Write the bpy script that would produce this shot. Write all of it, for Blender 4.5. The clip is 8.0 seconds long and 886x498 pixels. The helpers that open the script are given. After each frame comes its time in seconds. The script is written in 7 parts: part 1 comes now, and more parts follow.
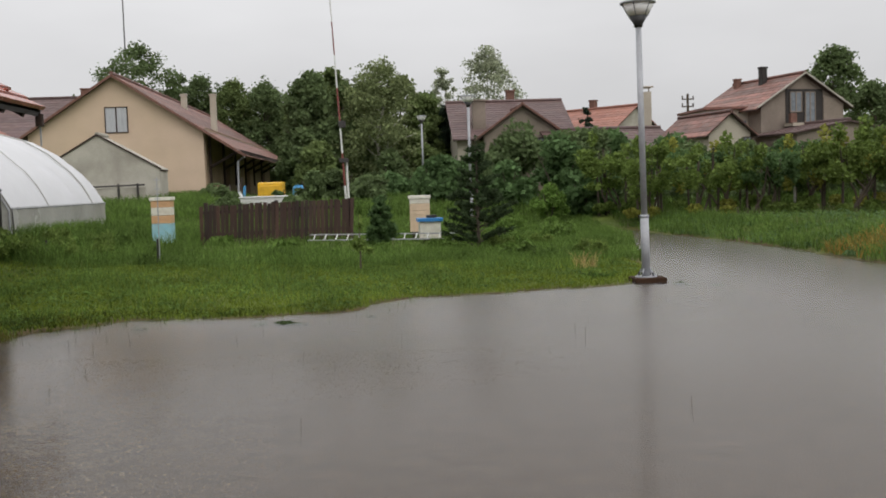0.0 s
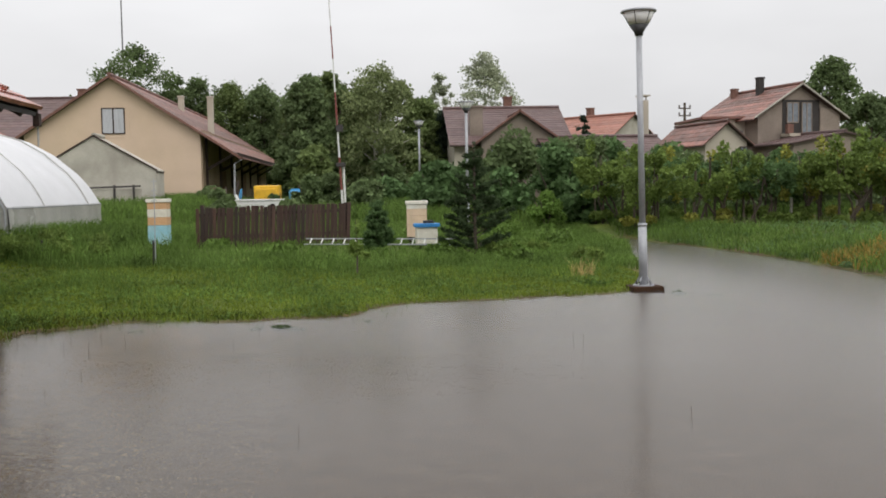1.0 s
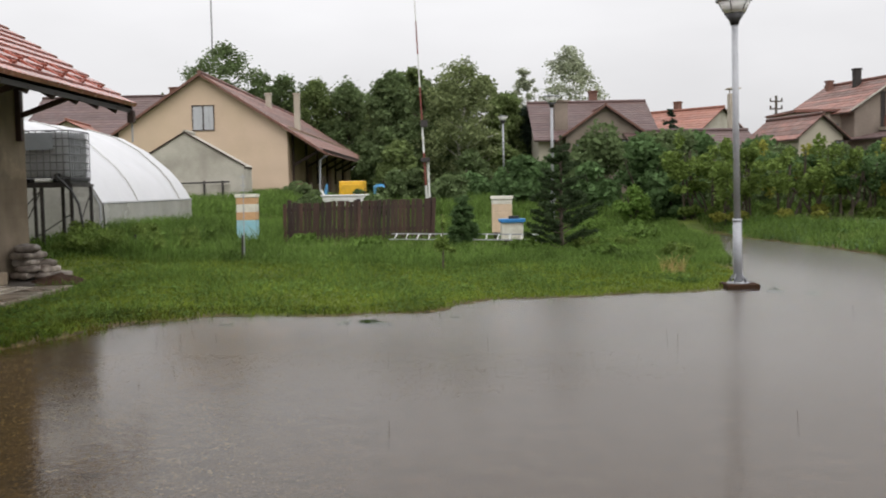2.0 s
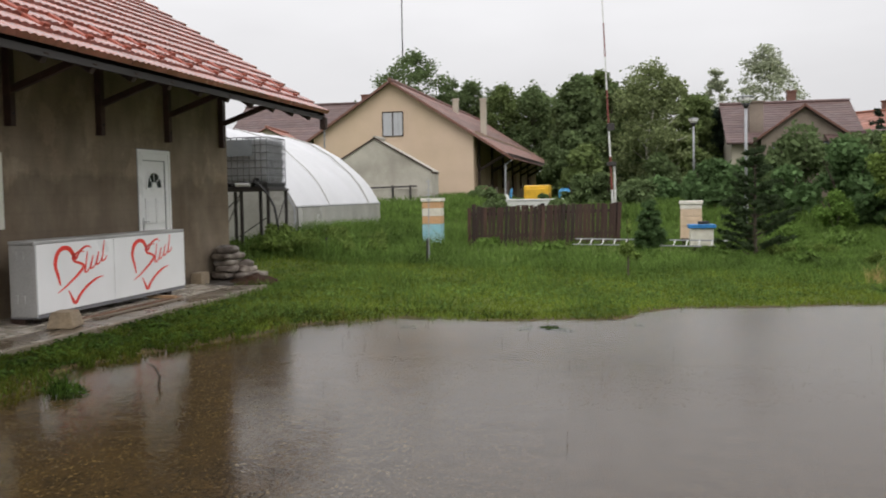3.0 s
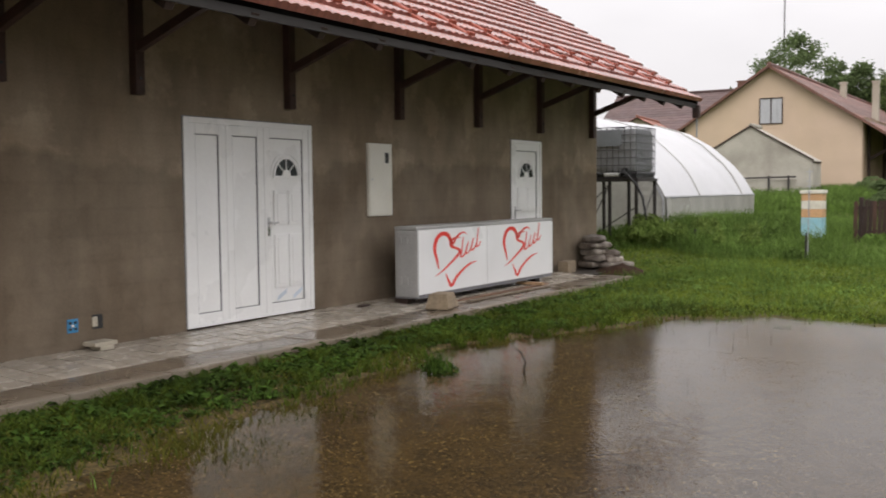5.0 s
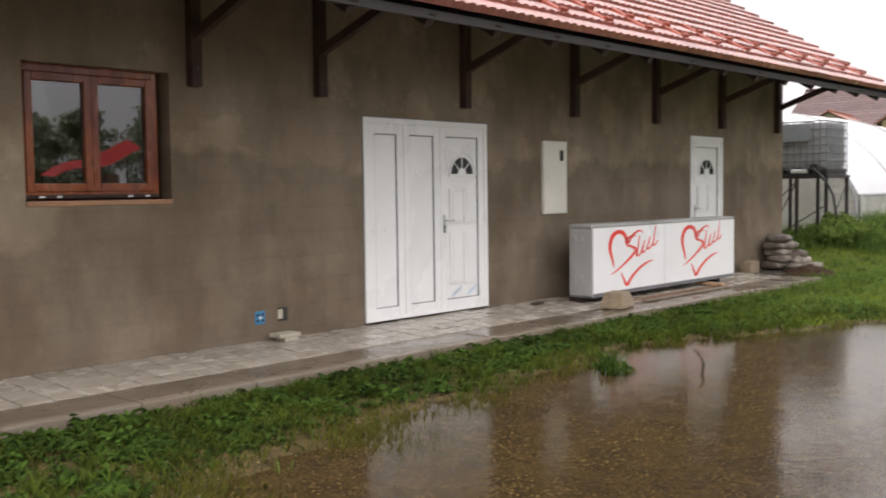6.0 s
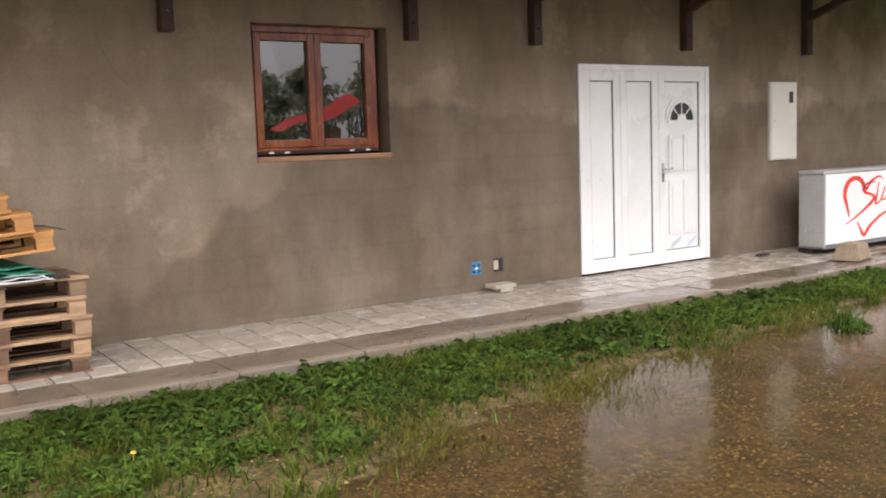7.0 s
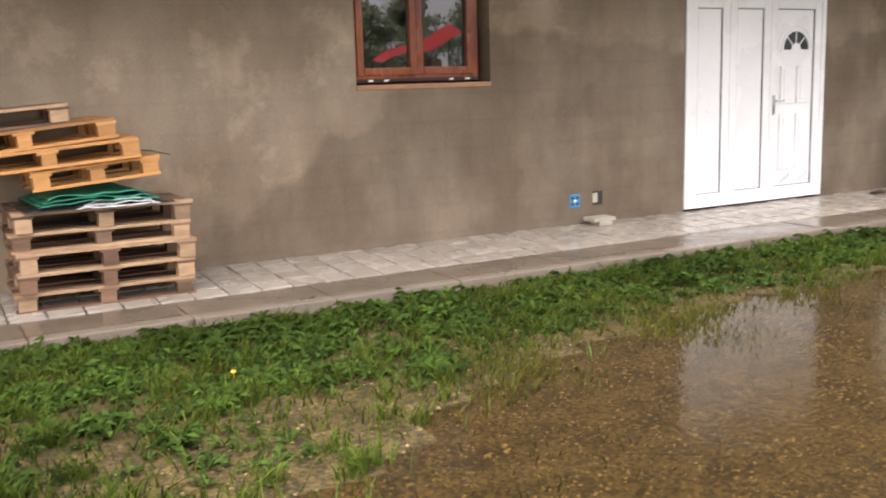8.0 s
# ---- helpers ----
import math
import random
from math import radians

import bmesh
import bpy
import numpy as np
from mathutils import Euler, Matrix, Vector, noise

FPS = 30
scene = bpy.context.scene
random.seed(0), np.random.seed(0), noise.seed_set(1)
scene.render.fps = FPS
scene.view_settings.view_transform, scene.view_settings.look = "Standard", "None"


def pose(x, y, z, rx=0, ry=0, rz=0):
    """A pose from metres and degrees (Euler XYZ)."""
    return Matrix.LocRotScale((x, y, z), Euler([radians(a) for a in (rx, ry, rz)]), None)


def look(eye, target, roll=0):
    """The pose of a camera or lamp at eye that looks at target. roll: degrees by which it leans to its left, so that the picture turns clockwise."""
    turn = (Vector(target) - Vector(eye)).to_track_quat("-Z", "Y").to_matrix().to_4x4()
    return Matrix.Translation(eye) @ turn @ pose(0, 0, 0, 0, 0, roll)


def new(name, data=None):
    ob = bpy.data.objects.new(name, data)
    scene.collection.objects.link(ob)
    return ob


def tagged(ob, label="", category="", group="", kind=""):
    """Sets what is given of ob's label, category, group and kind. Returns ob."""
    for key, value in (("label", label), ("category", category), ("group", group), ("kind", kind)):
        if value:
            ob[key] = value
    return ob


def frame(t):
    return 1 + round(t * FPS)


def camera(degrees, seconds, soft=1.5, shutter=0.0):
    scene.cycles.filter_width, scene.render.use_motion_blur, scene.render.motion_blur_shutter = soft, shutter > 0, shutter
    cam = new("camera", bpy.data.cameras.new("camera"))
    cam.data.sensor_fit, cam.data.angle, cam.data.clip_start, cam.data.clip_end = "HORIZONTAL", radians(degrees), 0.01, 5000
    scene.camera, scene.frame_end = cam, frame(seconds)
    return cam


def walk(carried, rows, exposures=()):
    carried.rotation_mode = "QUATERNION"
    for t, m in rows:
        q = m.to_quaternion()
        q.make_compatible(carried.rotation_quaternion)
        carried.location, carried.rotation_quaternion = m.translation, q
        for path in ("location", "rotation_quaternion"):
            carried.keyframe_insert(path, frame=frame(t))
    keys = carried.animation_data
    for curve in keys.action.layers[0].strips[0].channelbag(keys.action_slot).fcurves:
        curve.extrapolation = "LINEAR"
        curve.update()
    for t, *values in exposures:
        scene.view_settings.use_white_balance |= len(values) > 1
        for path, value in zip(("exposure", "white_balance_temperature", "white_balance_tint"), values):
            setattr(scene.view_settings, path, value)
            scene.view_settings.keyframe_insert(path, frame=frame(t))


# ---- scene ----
cam = camera(48.8, 8.0, soft=1.8, shutter=0.25)

PATH = [
    (0, (0.225, 0.989, 1.651), (0.363, 2.98, 1.519), -1.9),
    (0.5, (0.225, 0.992, 1.654), (0.382, 2.98, 1.514), -1.6),
    (1, (0.184, 1.026, 1.655), (0.333, 3.017, 1.534), -1.1),
    (2.3, (0.114, 1.237, 1.636), (-0.014, 3.229, 1.51), -1.4),
    (2.5, (0.117, 1.263, 1.636), (-0.097, 3.248, 1.517), -1.5),
    (3, (0.141, 1.308, 1.637), (-0.253, 3.266, 1.527), -1.1),
    (3.5, (0.145, 1.351, 1.644), (-0.383, 3.276, 1.516), -1.0),
    (4, (0.127, 1.377, 1.654), (-0.56, 3.25, 1.518), -1.1),
    (4.5, (0.107, 1.396, 1.651), (-0.78, 3.184, 1.529), -0.9),
    (4.7, (0.101, 1.4, 1.651), (-0.872, 3.144, 1.527), -0.7),
    (6, (0.117, 1.4, 1.626), (-1.243, 2.862, 1.509), -0.8),
    (6.5, (0.08, 1.403, 1.634), (-1.449, 2.68, 1.462), -1.1),
    (7, (0.041, 1.443, 1.652), (-1.598, 2.569, 1.439), -2.0),
    (7.5, (0.019, 1.471, 1.65), (-1.651, 2.539, 1.382), -2.1),
    (8, (0.008, 1.476, 1.615), (-1.723, 2.418, 1.275), -1.7),
]
EXPOSURES = [(0.0, -0.08, 6500, 10), (0.5, 0.04, 6500, 10), (1.0, 0.12, 6500, 10), (2.5, 0.20, 6500, 11), (3.0, 0.12, 6500, 11), (3.5, 0.08, 6550, 12), (4.0, 0.06, 6550, 12), (4.5, 0.14, 6600, 13),
             (6.0, 0.66, 6600, 14), (6.5, 0.97, 6650, 17), (7.0, 1.24, 6650, 18), (7.5, 1.32, 6650, 18), (8.0, 1.44, 6650, 18)]
walk(cam, [(t, look(eye, target, roll)) for t, eye, target, roll in PATH], EXPOSURES)

# ---- light: an overcast, rainy sky ----
SKY_GAIN = 0.62
world = bpy.data.worlds.new("overcast")
scene.world = world
world.use_nodes = True
wt = world.node_tree
wt.nodes.clear()
w_out = wt.nodes.new("ShaderNodeOutputWorld")
w_sky = wt.nodes.new("ShaderNodeTexSky")
w_sky.sky_type = "NISHITA"
w_sky.sun_disc = False
w_sky.sun_elevation = radians(52)
w_sky.sun_rotation = radians(150)
w_sky.dust_density = 6.0
w_clear = wt.nodes.new("ShaderNodeBackground")
w_clear.inputs["Strength"].default_value = 0.05
wt.links.new(w_sky.outputs[0], w_clear.inputs["Color"])
w_co = wt.nodes.new("ShaderNodeTexCoord")
w_sep = wt.nodes.new("ShaderNodeSeparateXYZ")
wt.links.new(w_co.outputs["Generated"], w_sep.inputs[0])
# cloud deck: about three times as bright overhead as at the horizon
w_ramp = wt.nodes.new("ShaderNodeMapRange")
w_ramp.inputs["From Min"].default_value, w_ramp.inputs["From Max"].default_value = 0.0, 1.0
w_ramp.inputs["To Min"].default_value, w_ramp.inputs["To Max"].default_value = 1.0, 3.2
wt.links.new(w_sep.outputs[2], w_ramp.inputs["Value"])
w_map = wt.nodes.new("ShaderNodeMapping")
w_map.inputs["Scale"].default_value = (1.6, 1.6, 5.0)
wt.links.new(w_co.outputs["Generated"], w_map.inputs[0])
w_noise = wt.nodes.new("ShaderNodeTexNoise")
w_noise.inputs["Scale"].default_value, w_noise.inputs["Detail"].default_value = 1.8, 4.0
wt.links.new(w_map.outputs[0], w_noise.inputs["Vector"])
w_var = wt.nodes.new("ShaderNodeMapRange")
w_var.inputs["From Min"].default_value, w_var.inputs["From Max"].default_value = 0.3, 0.7
w_var.inputs["To Min"].default_value, w_var.inputs["To Max"].default_value = 0.93, 1.06
wt.links.new(w_noise.outputs["Fac"], w_var.inputs["Value"])
w_mul = wt.nodes.new("ShaderNodeMath")
w_mul.operation = "MULTIPLY"
wt.links.new(w_ramp.outputs[0], w_mul.inputs[0])
wt.links.new(w_var.outputs[0], w_mul.inputs[1])
w_gain = wt.nodes.new("ShaderNodeMath")
w_gain.operation = "MULTIPLY"
w_gain.inputs[1].default_value = SKY_GAIN
wt.links.new(w_mul.outputs[0], w_gain.inputs[0])
w_cloud = wt.nodes.new("ShaderNodeBackground")
w_cloud.inputs["Color"].default_value = (0.985, 0.985, 1.0, 1)
wt.links.new(w_gain.outputs[0], w_cloud.inputs["Strength"])
w_mix = wt.nodes.new("ShaderNodeMixShader")
w_mix.inputs[0].default_value = 0.94
wt.links.new(w_clear.outputs[0], w_mix.inputs[1])
wt.links.new(w_cloud.outputs[0], w_mix.inputs[2])
wt.links.new(w_mix.outputs[0], w_out.inputs["Surface"])

sun_data = bpy.data.lights.new("sun", "SUN")
sun_data.energy, sun_data.angle, sun_data.color = 0.9, radians(40), (1.0, 0.97, 0.93)
sun = new("sun", sun_data)
sun.matrix_world = look((20, -30, 45), (0, 10, 0))

# ---- materials ----
def material(name, base, rough=0.8, metal=0.0, vary=0.12, scale=6.0, fine=60.0, bump=0.15, depth=0.01,
             tint=None, tint_scale=1.2, tint_amount=0.5, per="", stretch=(1, 1, 1), spec=0.5, wet=0.0):
    """A procedural surface: base colour, broad stains towards tint, fine grain, relief and patchy gloss."""
    m = bpy.data.materials.new(name)
    m.use_nodes = True
    nt = m.node_tree
    bs = nt.nodes["Principled BSDF"]
    co = nt.nodes.new("ShaderNodeTexCoord")
    mp = nt.nodes.new("ShaderNodeMapping")
    mp.inputs["Scale"].default_value = stretch
    nt.links.new(co.outputs["Object"], mp.inputs[0])
    if per == "object":
        info = nt.nodes.new("ShaderNodeObjectInfo")
        rnd, shift = info.outputs["Random"], nt.nodes.new("ShaderNodeVectorMath")
        shift.operation = "SCALE"
        shift.inputs[0].default_value = (17.0, 31.0, 23.0)
        nt.links.new(rnd, shift.inputs["Scale"])
        nt.links.new(shift.outputs[0], mp.inputs["Location"])
    elif per == "island":
        rnd = nt.nodes.new("ShaderNodeNewGeometry").outputs["Random Per Island"]
    else:
        rnd = None

    def tex(s, detail=5.0):
        n = nt.nodes.new("ShaderNodeTexNoise")
        n.inputs["Scale"].default_value, n.inputs["Detail"].default_value = s, detail
        nt.links.new(mp.outputs[0], n.inputs["Vector"])
        return n.outputs["Fac"]

    def remap(v, lo, hi, a=0.3, b=0.7):
        r = nt.nodes.new("ShaderNodeMapRange")
        r.inputs["From Min"].default_value, r.inputs["From Max"].default_value = a, b
        r.inputs["To Min"].default_value, r.inputs["To Max"].default_value = lo, hi
        nt.links.new(v, r.inputs["Value"])
        return r.outputs[0]

    def scaled(col, v):
        mx = nt.nodes.new("ShaderNodeVectorMath")
        mx.operation = "SCALE"
        nt.links.new(col, mx.inputs[0])
        nt.links.new(v, mx.inputs["Scale"])
        return mx.outputs[0]

    rgb = nt.nodes.new("ShaderNodeRGB")
    rgb.outputs[0].default_value = (*base, 1)
    col = rgb.outputs[0]
    if tint:
        mx = nt.nodes.new("ShaderNodeMix")
        mx.data_type = "RGBA"
        nt.links.new(remap(tex(tint_scale, 6.0), 0.0, tint_amount, 0.38, 0.66), mx.inputs["Factor"])
        nt.links.new(col, mx.inputs[6])
        mx.inputs[7].default_value = (*tint, 1)
        col = mx.outputs[2]
    col = scaled(col, remap(tex(scale), 1 - vary, 1 + vary))
    grain = tex(fine, 3.0)
    col = scaled(col, remap(grain, 1 - vary * 0.7, 1 + vary * 0.7))
    if rnd is not None:
        col = scaled(col, remap(rnd, 1 - vary * 1.5, 1 + vary * 1.5, 0.0, 1.0))
    nt.links.new(col, bs.inputs["Base Color"])
    nt.links.new(remap(tex(scale * 0.6), max(0.04, rough - 0.12 - wet), min(1, rough + 0.08)), bs.inputs["Roughness"])
    bs.inputs["Metallic"].default_value = metal
    bs.inputs["Specular IOR Level"].default_value = spec
    if bump:
        bp = nt.nodes.new("ShaderNodeBump")
        bp.inputs["Strength"].default_value, bp.inputs["Distance"].default_value = bump, depth
        nt.links.new(grain, bp.inputs["Height"])
        nt.links.new(bp.outputs[0], bs.inputs["Normal"])
    return m


def leaf_material(name, base, vary=0.35, light=0.35):
    """Leaves and blades: each piece its own shade, some light coming through."""
    m = material(name, base, rough=0.7, vary=vary * 0.6, scale=0.6, fine=9.0, bump=0.0, per="island", spec=0.08)
    nt = m.node_tree
    bs = nt.nodes["Principled BSDF"]
    tr = nt.nodes.new("ShaderNodeBsdfTranslucent")
    nt.links.new(bs.inputs["Base Color"].links[0].from_socket, tr.inputs["Color"])
    mx = nt.nodes.new("ShaderNodeMixShader")
    mx.inputs[0].default_value = light
    nt.links.new(bs.outputs[0], mx.inputs[1])
    nt.links.new(tr.outputs[0], mx.inputs[2])
    nt.links.new(mx.outputs[0], nt.nodes["Material Output"].inputs["Surface"])
    return m


def plaster_material():
    """Raw cement render: trowel clouds, faint block joints and a ragged damp tide mark."""
    m = material("raw_cement_render", (0.213, 0.162, 0.112), rough=0.9, vary=0.08, scale=1.6, fine=45.0, bump=0.25, depth=0.006, spec=0.2,
                 tint=(0.305, 0.245, 0.180), tint_scale=0.9, tint_amount=0.9)
    nt = m.node_tree
    bs = nt.nodes["Principled BSDF"]
    old = bs.inputs["Base Color"].links[0].from_socket
    co = nt.nodes.new("ShaderNodeTexCoord")
    sep = nt.nodes.new("ShaderNodeSeparateXYZ")
    nt.links.new(co.outputs["Object"], sep.inputs[0])
    nz = nt.nodes.new("ShaderNodeTexNoise")
    nz.inputs["Scale"].default_value, nz.inputs["Detail"].default_value = 2.0, 9.0
    nt.links.new(co.outputs["Object"], nz.inputs["Vector"])

    def math(op, a, b):
        n = nt.nodes.new("ShaderNodeMath")
        n.operation = op
        for k, v in enumerate((a, b)):
            if isinstance(v, (int, float)):
                n.inputs[k].default_value = v
            else:
                nt.links.new(v, n.inputs[k])
        return n.outputs[0]

    # the damp reaches 1.95 m along most of the wall and runs down to the ground south of the window
    slope = math("ADD", math("MULTIPLY", math("SUBTRACT", sep.outputs[1], 3.3), 0.62), 0.3)
    tide = math("MINIMUM", slope, 1.97)
    line = math("ADD", tide, math("MULTIPLY", math("SUBTRACT", nz.outputs["Fac"], 0.5), 0.8))
    under = nt.nodes.new("ShaderNodeMapRange")
    under.inputs["From Min"].default_value, under.inputs["From Max"].default_value = -0.04, 0.09
    nt.links.new(math("SUBTRACT", line, sep.outputs[2]), under.inputs["Value"])
    brick = nt.nodes.new("ShaderNodeTexBrick")
    brick.inputs["Scale"].default_value = 1.0
    brick.inputs["Brick Width"].default_value, brick.inputs["Row Height"].default_value = 0.5, 0.25
    brick.inputs["Mortar Size"].default_value, brick.inputs["Mortar Smooth"].default_value = 0.03, 1.0
    comb = nt.nodes.new("ShaderNodeCombineXYZ")
    nt.links.new(sep.outputs[1], comb.inputs[0])
    nt.links.new(sep.outputs[2], comb.inputs[1])
    nt.links.new(comb.outputs[0], brick.inputs["Vector"])
    joints = math("MULTIPLY", math("MULTIPLY", brick.outputs["Fac"], nz.outputs["Fac"]), 0.075)
    f = math("SUBTRACT", math("SUBTRACT", 1.0, math("MULTIPLY", under.outputs[0], 0.27)), joints)
    # trowel marks and runs of rain: upright streaks of lighter and darker cement
    mp = nt.nodes.new("ShaderNodeMapping")
    mp.inputs["Scale"].default_value = (1.0, 3.4, 1.1)
    nt.links.new(co.outputs["Object"], mp.inputs[0])
    runs = nt.nodes.new("ShaderNodeTexNoise")
    runs.inputs["Scale"].default_value, runs.inputs["Detail"].default_value = 1.1, 7.0
    nt.links.new(mp.outputs[0], runs.inputs["Vector"])
    f = math("MULTIPLY", f, math("ADD", 0.72, math("MULTIPLY", runs.outputs["Fac"], 0.56)))
    # pale dried-out patches with crisp, stepped edges above the damp
    blot = nt.nodes.new("ShaderNodeTexNoise")
    blot.inputs["Scale"].default_value, blot.inputs["Detail"].default_value, blot.inputs["Roughness"].default_value = 1.5, 8.0, 0.62
    nt.links.new(co.outputs["Object"], blot.inputs["Vector"])
    dried = nt.nodes.new("ShaderNodeMapRange")
    dried.inputs["From Min"].default_value, dried.inputs["From Max"].default_value = 0.53, 0.60
    nt.links.new(blot.outputs["Fac"], dried.inputs["Value"])
    f = math("MULTIPLY", f, math("ADD", 0.95, math("MULTIPLY", math("MULTIPLY", dried.outputs[0], math("SUBTRACT", 1.0, math("MULTIPLY", under.outputs[0], 0.6))), 0.26)))
    # the render grows paler towards the south end
    south = nt.nodes.new("ShaderNodeMapRange")
    south.interpolation_type = "SMOOTHSTEP"
    south.inputs["From Min"].default_value, south.inputs["From Max"].default_value = 7.5, 3.0
    nt.links.new(sep.outputs[1], south.inputs["Value"])
    f = math("MULTIPLY", f, math("ADD", 1.0, math("MULTIPLY", south.outputs[0], 0.15)))
    sc = nt.nodes.new("ShaderNodeVectorMath")
    sc.operation = "SCALE"
    nt.links.new(old, sc.inputs[0])
    nt.links.new(f, sc.inputs["Scale"])
    nt.links.new(sc.outputs[0], bs.inputs["Base Color"])
    return m


def ground_material():
    """Soil and gravel under the water and thin turf above it."""
    m = material("wet_soil_and_turf", (0.034, 0.026, 0.013), rough=0.75, vary=0.42, scale=5.0, fine=52.0, bump=0.6, depth=0.02, spec=0.15,
                 tint=(0.135, 0.094, 0.034), tint_scale=36.0, tint_amount=0.8)
    nt = m.node_tree
    bs = nt.nodes["Principled BSDF"]
    old = bs.inputs["Base Color"].links[0].from_socket
    at = nt.nodes.new("ShaderNodeAttribute")
    at.attribute_name = "turf"
    nz = nt.nodes.new("ShaderNodeTexNoise")
    nz.inputs["Scale"].default_value, nz.inputs["Detail"].default_value = 1.3, 8.0
    co = nt.nodes.new("ShaderNodeTexCoord")
    nt.links.new(co.outputs["Object"], nz.inputs["Vector"])
    ramp = nt.nodes.new("ShaderNodeValToRGB")
    ramp.color_ramp.elements[0].position, ramp.color_ramp.elements[0].color = 0.35, (0.065, 0.090, 0.018, 1)
    ramp.color_ramp.elements[1].position, ramp.color_ramp.elements[1].color = 0.66, (0.125, 0.160, 0.032, 1)
    nt.links.new(nz.outputs["Fac"], ramp.inputs[0])
    mx = nt.nodes.new("ShaderNodeMix")
    mx.data_type = "RGBA"
    nt.links.new(at.outputs["Fac"], mx.inputs["Factor"])
    nt.links.new(old, mx.inputs[6])
    nt.links.new(ramp.outputs[0], mx.inputs[7])
    nt.links.new(mx.outputs[2], bs.inputs["Base Color"])
    return m


def water_material():
    """Thin, murky rain water: clear towards the feet, mirror-like far off, dimpled by drops."""
    m = bpy.data.materials.new("flood_water")
    m.use_nodes = True
    nt = m.node_tree
    nt.nodes.remove(nt.nodes["Principled BSDF"])
    co = nt.nodes.new("ShaderNodeTexCoord")
    big = nt.nodes.new("ShaderNodeTexNoise")
    big.inputs["Scale"].default_value, big.inputs["Detail"].default_value = 24.0, 4.0
    nt.links.new(co.outputs["Object"], big.inputs["Vector"])
    drops = nt.nodes.new("ShaderNodeTexVoronoi")
    drops.inputs["Scale"].default_value = 3.2
    nt.links.new(co.outputs["Object"], drops.inputs["Vector"])
    ring = nt.nodes.new("ShaderNodeMath")
    ring.operation = "MULTIPLY"
    ring.inputs[1].default_value = 75.0
    nt.links.new(drops.outputs["Distance"], ring.inputs[0])
    wave = nt.nodes.new("ShaderNodeMath")
    wave.operation = "SINE"
    nt.links.new(ring.outputs[0], wave.inputs[0])
    fade = nt.nodes.new("ShaderNodeMapRange")
    fade.inputs["From Min"].default_value, fade.inputs["From Max"].default_value = 0.05, 0.30
    fade.inputs["To Min"].default_value, fade.inputs["To Max"].default_value = 0.10, 0.0
    nt.links.new(drops.outputs["Distance"], fade.inputs["Value"])
    ripple = nt.nodes.new("ShaderNodeMath")
    ripple.operation = "MULTIPLY_ADD"
    nt.links.new(wave.outputs[0], ripple.inputs[0])
    nt.links.new(fade.outputs[0], ripple.inputs[1])
    nt.links.new(big.outputs["Fac"], ripple.inputs[2])
    swell = nt.nodes.new("ShaderNodeTexNoise")
    swell.inputs["Scale"].default_value, swell.inputs["Detail"].default_value = 3.2, 3.0
    nt.links.new(co.outputs["Object"], swell.inputs["Vector"])
    heave = nt.nodes.new("ShaderNodeMath")
    heave.operation = "MULTIPLY_ADD"
    heave.inputs[1].default_value = 2.0
    nt.links.new(swell.outputs["Fac"], heave.inputs[0])
    nt.links.new(ripple.outputs[0], heave.inputs[2])
    bp = nt.nodes.new("ShaderNodeBump")
    bp.inputs["Strength"].default_value, bp.inputs["Distance"].default_value = 0.20, 0.008
    nt.links.new(heave.outputs[0], bp.inputs["Height"])
    fr = nt.nodes.new("ShaderNodeFresnel")
    fr.inputs["IOR"].default_value = 1.333
    nt.links.new(bp.outputs[0], fr.inputs["Normal"])
    gl = nt.nodes.new("ShaderNodeBsdfGlossy")
    chop = nt.nodes.new("ShaderNodeAttribute")
    chop.attribute_name = "chop"
    rough = nt.nodes.new("ShaderNodeMapRange")
    rough.inputs["To Min"].default_value, rough.inputs["To Max"].default_value = 0.10, 0.30
    nt.links.new(chop.outputs["Fac"], rough.inputs["Value"])
    nt.links.new(rough.outputs[0], gl.inputs["Roughness"])
    nt.links.new(bp.outputs[0], gl.inputs["Normal"])
    clear = nt.nodes.new("ShaderNodeBsdfTransparent")
    clear.inputs["Color"].default_value = (0.92, 0.84, 0.68, 1)
    mud = nt.nodes.new("ShaderNodeBsdfDiffuse")
    mud.inputs["Color"].default_value = (0.082, 0.063, 0.046, 1)
    murk = nt.nodes.new("ShaderNodeAttribute")
    murk.attribute_name = "murk"
    body = nt.nodes.new("ShaderNodeMixShader")
    nt.links.new(murk.outputs["Fac"], body.inputs[0])
    nt.links.new(clear.outputs[0], body.inputs[1])
    nt.links.new(mud.outputs[0], body.inputs[2])
    mx = nt.nodes.new("ShaderNodeMixShader")
    nt.links.new(fr.outputs[0], mx.inputs[0])
    nt.links.new(body.outputs[0], mx.inputs[1])
    nt.links.new(gl.outputs[0], mx.inputs[2])
    nt.links.new(mx.outputs[0], nt.nodes["Material Output"].inputs["Surface"])
    return m


